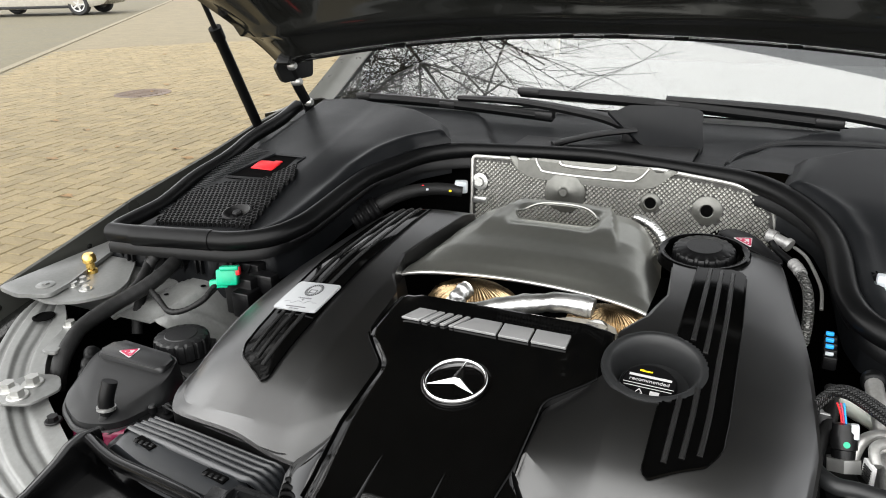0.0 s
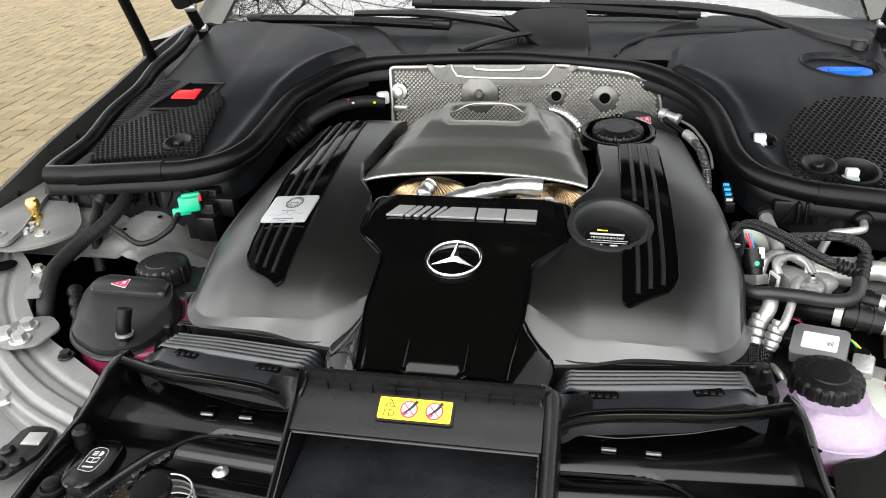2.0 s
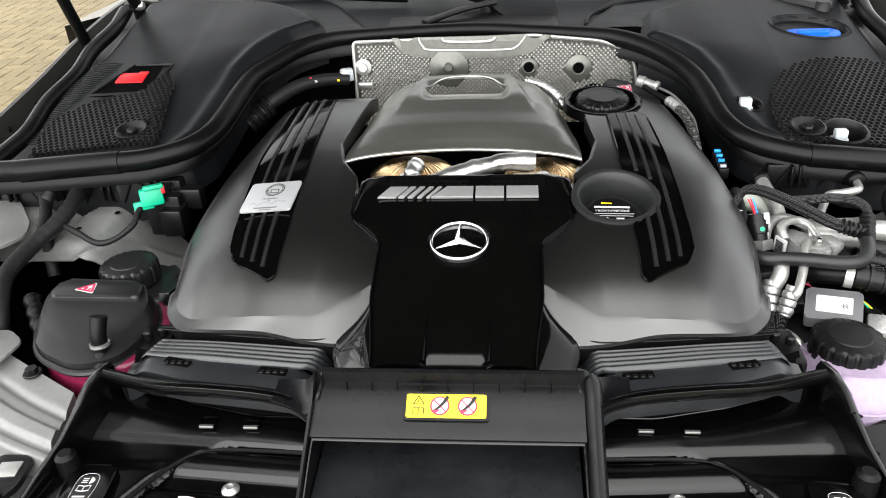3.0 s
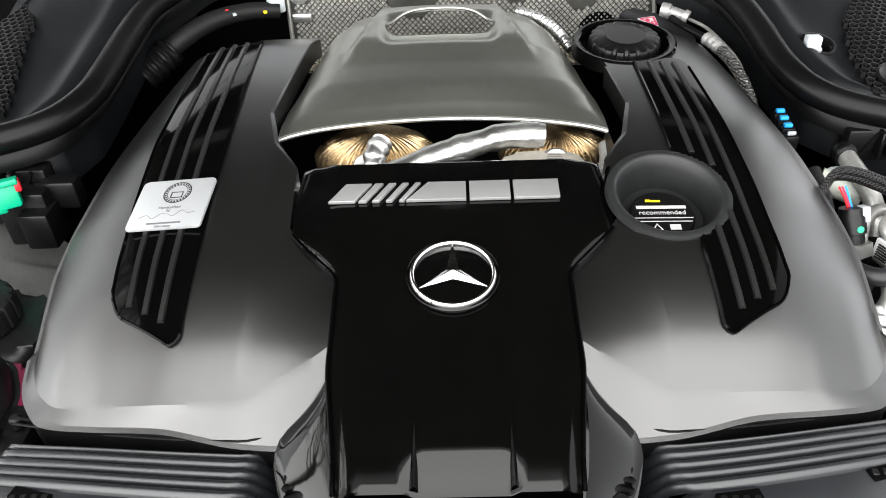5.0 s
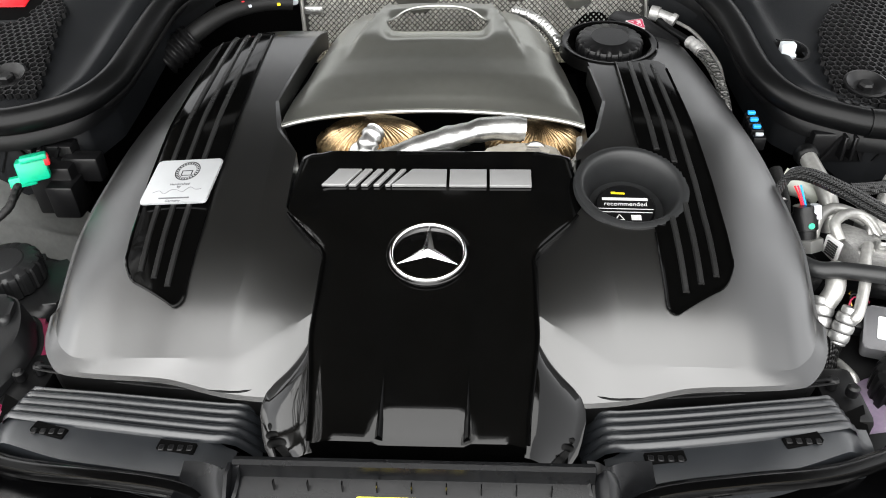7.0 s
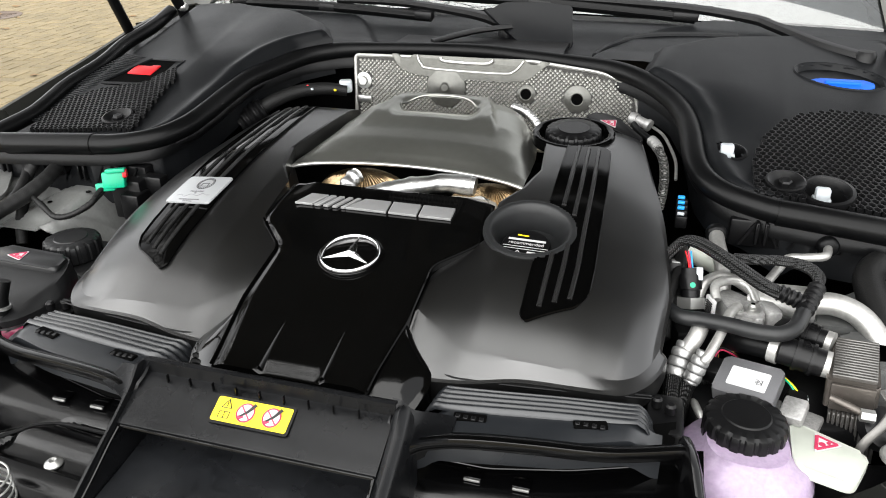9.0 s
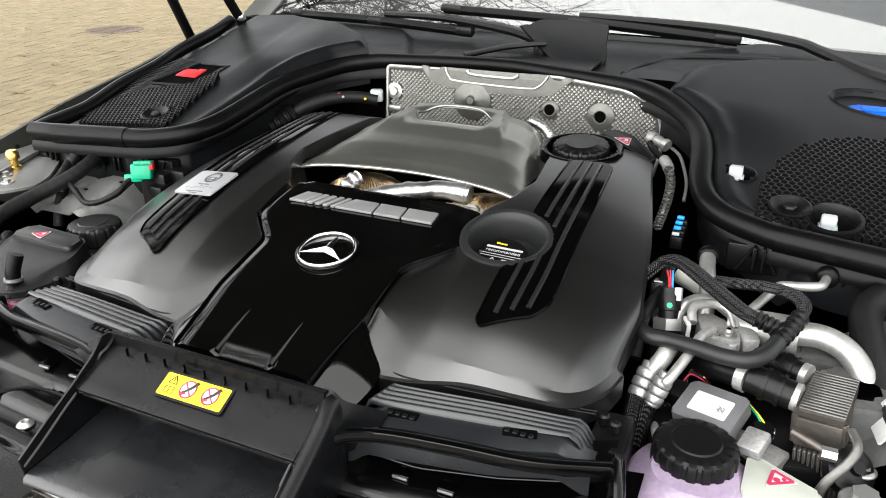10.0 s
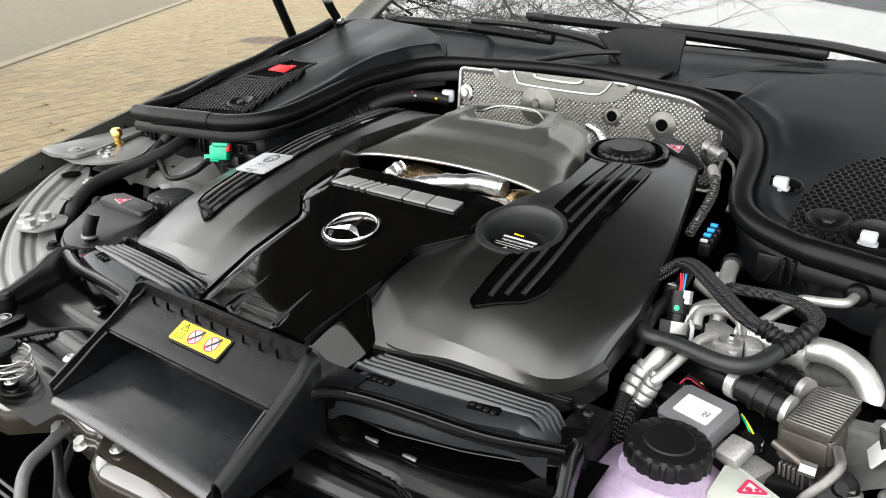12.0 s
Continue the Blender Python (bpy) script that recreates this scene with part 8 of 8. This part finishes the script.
# headlamp tops with brackets
for sx in (-1, 1):
    hl = thing("headlamp", (sx * 0.52, -0.30, 0.74), "headlamp housing with a slotted fixing bracket", "headlamp", "headlamps")
    bm = bmesh.new()
    rows = []
    for j in range(9):
        v = j / 8
        rows.append([(sx * (0.385 + 0.03 * v + (0.32 - 0.05 * v) * i / 8), -0.245 - 0.20 * v + 0.23 * (i / 8) ** 1.2, 0.768 - 0.02 * v + 0.006 * math.sin(3 * i) - 0.03 * (i / 8)) for i in range(9)])
    sheet(bm, rows, 0.004)
    # offside housing gets the grey lightened for sky light, nearside plain paint
    part("housing", bm, "paint" if sx > 0 else "litpaint", hl, angle=50)
    fm = frame_on((sx * 0.432, -0.252, 0.776), (sx * 0.1, -0.1, 1))
    bm = bmesh.new()
    prism(bm, round_poly([(-0.030, -0.035), (0.004, -0.038), (0.026, -0.005), (0.024, 0.030), (-0.018, 0.034)], 0.008), 0.0, 0.006, fm, 0.002)
    br = part("bracket", bm, "plastic", hl)
    bm = bmesh.new()
    box(bm, fm @ Vector((0.006, 0.014, 0.0065)), (0.024, 0.018, 0.002), fm.to_3x3().to_4x4(), bevel=0.0008)
    part("slot", bm, "steel", br)
    for x, y in ((-0.014, -0.004), (-0.010, -0.026), (0.010, -0.02)):
        bm = bmesh.new()
        lathe(bm, ((0.0075, 0.004), (0.0075, 0.010), (0.005, 0.012), (0, 0.012)), fm @ Matrix.Translation((x, y, 0)), 14)
        part("screw", bm, "plastic", br)
    for k in range(4):
        bm = bmesh.new()
        box(bm, fm @ Vector((-0.05 + 0.012 * k, -0.03 - 0.012 * k, -0.004 + 0.004 * k)), (0.018, 0.014, 0.02), Matrix.Rotation(0.5 * k, 4, "Z"), bevel=0.003)
        part("clip", bm, "plastic", hl)
    hexbolt((sx * 0.50, -0.19, 0.79), 0.008, hl)

# radiator, latch hoop and lower panel
rad = thing("radiator", (0, -0.42, 0.60), "dark finned radiator pack behind the grille", "radiator")
bm = bmesh.new()
box(bm, (0, -0.40, 0.62), (0.9, 0.03, 0.20))
part("core", bm, "bay", rad)
for k in range(14):
    bm = bmesh.new()
    box(bm, (0, -0.372 - 0.0065 * k, 0.722 - 0.003 * k), (0.72, 0.0028, 0.012), Matrix.Rotation(0.5, 4, "X"))
    part("fin", bm, "rib", rad)
lt = thing("latch_hoop", (-0.14, -0.31, 0.72), "round black steel latch hoop", "latch")
bm = bmesh.new()
tube(bm, [(-0.120, -0.290, 0.735), (-0.130, -0.298, 0.745), (-0.129, -0.312, 0.747), (-0.121, -0.331, 0.746), (-0.112, -0.355, 0.743), (-0.098, -0.372, 0.732), (-0.088, -0.384, 0.70)], 0.0062, 12)
part("hoop", bm, "inner", lt)
for x, y in ((-0.140, -0.307), (-0.098, -0.307)):
    hexbolt((x, y, 0.745), 0.0062, lt, normal=(0, -0.5, 1))
for pts in ([(-0.15, -0.31, 0.73), (-0.11, -0.33, 0.72), (-0.07, -0.36, 0.70)], [(-0.13, -0.30, 0.73), (-0.10, -0.335, 0.715), (-0.06, -0.345, 0.71)]):
    bm = bmesh.new()
    tube(bm, pts, 0.005, 8, flat=0.4)
    part("stay", bm, "plastic", lt)
bm = bmesh.new()
xs2 = [-0.36 + 0.018 * i for i in range(41)]
sp_ = thing("slam_panel", (0, -0.29, 0.77), "glossy brown-grey plastic front crossmember cover", "panel")


def slam_edge(x):
    """Front edge of the crossmember cover, notched round the latch."""
    return 0.030 * ease(abs(x + 0.115), 0.085, 0.045) + 0.004 * math.sin(30 * x)


sheet(bm, [[(x, y + k * slam_edge(x), z - 0.002 * math.sin(55 * x) * k) for x in xs2] for y, z, k in ((-0.26, 0.775, 0.0), (-0.300, 0.774, 0.6), (-0.322, 0.772, 1.0))], 0.004)
part("top_cover", bm, "slam", sp_, angle=50)
bm = bmesh.new()
sheet(bm, [[(x, y + slam_edge(x), z) for x in xs2] for y, z in ((-0.3225, 0.771), (-0.330, 0.765), (-0.335, 0.752), (-0.336, 0.728))], 0.004)
part("front_flange", bm, "slam", sp_, angle=50)
for x in (-0.30, -0.215, -0.02, 0.12, 0.26):
    hexbolt((x, -0.312, 0.7765), 0.0045, sp_)


# ---- street: parked car, tree, manhole, leaves ----
def far_car():
    a, b = Vector((-23.35, 16.2, -0.05)), Vector((-20.7, 17.36, -0.05))
    d = (b - a).normalized()
    m = Matrix.Translation((a + b) / 2) @ Matrix.Rotation(math.atan2(d.y, d.x), 4, "Z")
    th = thing("parked_car", tuple((a + b) / 2), "cream parked car with alloy wheels on the road", "car")
    bm = bmesh.new()
    prof = ((-2.35, 0.42, 0.75), (-2.25, 0.30, 0.98), (-1.7, 0.24, 1.02), (-1.2, 0.22, 1.05), (0.0, 0.22, 1.05), (1.2, 0.22, 1.02), (1.8, 0.25, 0.95), (2.2, 0.32, 0.85), (2.35, 0.45, 0.70))
    rows = []
    for x, z0, z1 in prof:
        w = 0.92 - 0.10 * (abs(x) / 2.35) ** 4
        rows.append([m @ Vector(p) for p in ((x, -w + 0.06, z0), (x, -w, z0 + 0.12), (x, -w - 0.01, (z0 + z1) / 2), (x, -w + 0.04, z1 - 0.05), (x, -w + 0.2, z1), (x, w - 0.2, z1), (x, w - 0.04, z1 - 0.05), (x, w + 0.01, (z0 + z1) / 2), (x, w, z0 + 0.12), (x, w - 0.06, z0), (x, -w + 0.06, z0))])
    patch(bm, rows)
    part("body", bm, "cream", th)
    bm = bmesh.new()
    rows = [[m @ Vector(p) for p in ((x, -w, z), (x, -w * 0.85, z + h), (x, w * 0.85, z + h), (x, w, z))] for x, w, z, h in ((-1.9, 0.75, 1.0, 0.02), (-1.2, 0.80, 1.02, 0.40), (0.2, 0.80, 1.02, 0.44), (1.1, 0.76, 1.0, 0.02))]
    patch(bm, rows)
    part("cabin", bm, "panel", th, "dark glazed cabin")
    for x in (-1.45, 1.45):
        for s in (-1, 1):
            wm = m @ Matrix.Translation((x, s * 0.80, 0.33)) @ Matrix.Rotation(-s * math.pi / 2, 4, "X")
            bm = bmesh.new()
            lathe(bm, ((0.20, -0.11), (0.30, -0.11), (0.33, -0.08), (0.33, 0.08), (0.30, 0.115), (0.21, 0.11), (0.20, 0.08)), wm, 32)
            wh = part("wheel", bm, "tyre", th)
            bm = bmesh.new()
            lathe(bm, ((0.215, 0.06), (0.215, 0.112), (0.19, 0.105), (0.18, 0.07), (0.06, 0.085), (0.03, 0.10), (0, 0.10)), wm, 32)
            rm = part("rim", bm, "alupipe", wh)
            for k in range(5):
                bm = bmesh.new()
                box(bm, wm @ Matrix.Rotation(k * 2 * math.pi / 5, 4, "Z") @ Vector((0.11, 0, 0.10)), (0.17, 0.045, 0.02), wm.to_3x3().to_4x4() @ Matrix.Rotation(k * 2 * math.pi / 5, 4, "Z"))
                part("spoke", bm, "alupipe", rm)
    bm = bmesh.new()
    box(bm, m @ Vector((-0.25, -0.935, 0.56)), (0.5, 0.03, 0.05), m.to_3x3().to_4x4(), bevel=0.01)
    part("reflector", bm, "red", th)
    bm = bmesh.new()
    box(bm, m @ Vector((0, -0.89, 0.27)), (2.3, 0.06, 0.08), m.to_3x3().to_4x4(), bevel=0.02)
    part("sill", bm, "tyre", th)


far_car()


def bare_tree(name, base, height, aim, seed, label):
    rnd = random.Random(seed)
    th = thing(name, base, label, "tree")
    limbs, twigs = bmesh.new(), bmesh.new()
    trunk = bmesh.new()
    top = Vector(base) + Vector((aim.x * 0.12, aim.y * 0.12, height * 0.45))
    tube(trunk, [Vector(base) - Vector((0, 0, 0.1)), Vector(base).lerp(top, 0.5) + Vector((0.1, -0.08, 0)), top], lambda u: 0.20 - 0.08 * u, 12)

    def grow(bm_l, p, d, length, r, depth):
        pts, q = [p], p
        dd = d.copy()
        for _ in range(4):
            dd = (dd + Vector((rnd.uniform(-0.22, 0.22), rnd.uniform(-0.22, 0.22), rnd.uniform(-0.10, 0.16)))).normalized()
            q = q + dd * length / 4
            pts.append(q)
        tube(limbs if depth < 2 else twigs, pts, lambda u: r * (1 - 0.55 * u), 6 if depth < 2 else 4, n=2, ends=False)
        if depth >= 4:
            return
        for k in range(5 if depth < 3 else 4):
            u = rnd.uniform(0.3, 1.0)
            i = min(3, int(u * 4))
            start = pts[i].lerp(pts[i + 1], u * 4 - i)
            side = dd.orthogonal().normalized()
            side.rotate(Matrix.Rotation(rnd.uniform(0, 6.28), 3, dd))
            nd = (dd * rnd.uniform(0.6, 1.0) + side * rnd.uniform(0.4, 0.8) + Vector((0, 0, 0.12))).normalized()
            grow(None, start, nd, length * rnd.uniform(0.5, 0.72), r * 0.47, depth + 1)

    for k in range(7):
        d = (aim.normalized() * rnd.uniform(0.5, 1.2) + Vector((rnd.uniform(-0.6, 0.6), rnd.uniform(-0.6, 0.6), rnd.uniform(0.5, 1.1)))).normalized()
        grow(None, Vector(base).lerp(top, rnd.uniform(0.75, 1.0)), d, height * rnd.uniform(0.36, 0.5), 0.05, 0)
    part("trunk", trunk, "bark", th)
    part("limbs", limbs, "bark", th)
    tagged(part("twigs", twigs, "bark", th), kind="stuff")


bare_tree("bare_tree", (-6.2, -0.6, 0.0), 11.0, Vector((0.55, 0.75, 0.0)), 5, "leafless winter tree with fine dark twigs")
bare_tree("bare_tree", (-4.5, -4.0, 0.0), 9.5, Vector((0.3, 1.0, 0.0)), 11, "tall leafless winter tree beside the pavement")

bare_tree("bare_tree", (-6.8, 2.3, 0.0), 7.0, Vector((1.0, 0.25, 0.0)), 8, "leafless winter tree with wide spreading limbs")

bm = bmesh.new()
lathe(bm, ((0.30, -0.004), (0.30, 0.004), (0.275, 0.005), (0.27, 0.002), (0.0, 0.003)), Matrix.Translation((-6.3, 5.5, 0)), 40)
mh = solo("manhole_cover", bm, "rust", "rusty round iron manhole cover in the paving", "manhole cover")
for k in range(6):
    bm = bmesh.new()
    box(bm, (-6.3, 5.5 - 0.18 + 0.072 * k, 0.005), (0.36 - 0.02 * abs(k - 2.5), 0.022, 0.006))
    part("bar", bm, "rust", mh)
rnd = random.Random(3)
bm = bmesh.new()
for k in range(60):
    x, y = rnd.uniform(-9, -1.6), rnd.uniform(0.6, 9)
    if (Vector((x, y, 0)) - KA).dot(KN) < 0.3:
        continue
    s, a = rnd.uniform(0.02, 0.05), rnd.uniform(0, 6.28)
    c, n_ = Vector((x, y, 0.004)), 7
    ring = [bm.verts.new(c + Vector((math.cos(a + t) * s * (1 + 0.6 * math.cos(2 * t)), math.sin(a + t) * s * 0.6, 0.006 * math.sin(2 * t) + 0.005))) for t in (2 * math.pi * i / n_ for i in range(n_))]
    bm.faces.new(ring)
solo("fallen_leaves", bm, "leaf", "scattered dry brown leaves on the paving", "leaves", kind="stuff")

# ---- paving bricks, laid in herringbone ----
def brick_mesh(L, W, seed):
    r_ = random.Random(seed)
    bm = bmesh.new()
    c = 0.004
    lo = [bm.verts.new((x * L / 2, y * W / 2, -0.03)) for x, y in ((-1, -1), (1, -1), (1, 1), (-1, 1))]
    mi = [bm.verts.new((x * L / 2, y * W / 2, -0.004)) for x, y in ((-1, -1), (1, -1), (1, 1), (-1, 1))]
    hi = [bm.verts.new((x * (L / 2 - c), y * (W / 2 - c), r_.uniform(-0.0008, 0.0008))) for x, y in ((-1, -1), (1, -1), (1, 1), (-1, 1))]
    bm.faces.new(hi)
    for a, b in ((lo, mi), (mi, hi)):
        for i in range(4):
            bm.faces.new((a[i], a[(i + 1) % 4], b[(i + 1) % 4], b[i]))
    return bm


GR = Matrix.Rotation(radians(6), 4, "Z")
near_meshes = [finish("brick", brick_mesh(0.194, 0.094, k), "brick") for k in range(4)]
verts, faces, count = [], [], 0
rnd = random.Random(8)
for i in range(-150, 20):
    for j in range(-30, 150):
        k = (i - j) % 4
        if k == 0:
            c, turn, L, W = (0.1 * (i + 1), 0.1 * (j + 0.5)), 0.0, 0.194, 0.094
        elif k == 3:
            c, turn, L, W = (0.1 * (i + 0.5), 0.1 * (j + 1)), math.pi / 2, 0.194, 0.094
        else:
            continue
        p = GR @ Vector((c[0], c[1], 0))
        if p.x > -1.1 or p.y < 0.2 or (p - KA).dot(KN) < 0.25 or p.length > 14 or p.y > -0.2 - 1.75 * p.x or p.y < -0.38 * p.x - 0.9:
            continue
        p.z = rnd.uniform(-0.002, 0.002)
        q = Matrix.Translation(p) @ GR @ Matrix.Rotation(turn + rnd.uniform(-0.012, 0.012), 4, "Z") @ Matrix.Rotation(rnd.uniform(-0.01, 0.01), 4, "X")
        if p.x > -3.6 and p.y < 2.6 and count < 300:
            count += 1
            b = new("brick", near_meshes[count % 4])
            b.parent = pavement
            b.matrix_basis = q
        else:
            n = len(verts)
            for z, e in ((-0.02, 0.0), (-0.004, 0.0), (0.0, 0.004)):
                for x, y in ((-1, -1), (1, -1), (1, 1), (-1, 1)):
                    verts.append(q @ Vector((x * (L / 2 - e), y * (W / 2 - e), z)))
            faces.append((n + 8, n + 9, n + 10, n + 11))
            for a in (0, 4):
                for s in range(4):
                    faces.append((n + a + s, n + a + (s + 1) % 4, n + a + 4 + (s + 1) % 4, n + a + 4 + s))
me = bpy.data.meshes.new("far_bricks")
me.from_pydata([tuple(v) for v in verts], [], faces)
me.materials.append(M["brick"])
fb = new("far_bricks", me)
fb.parent = pavement
fb["kind"] = "stuff"
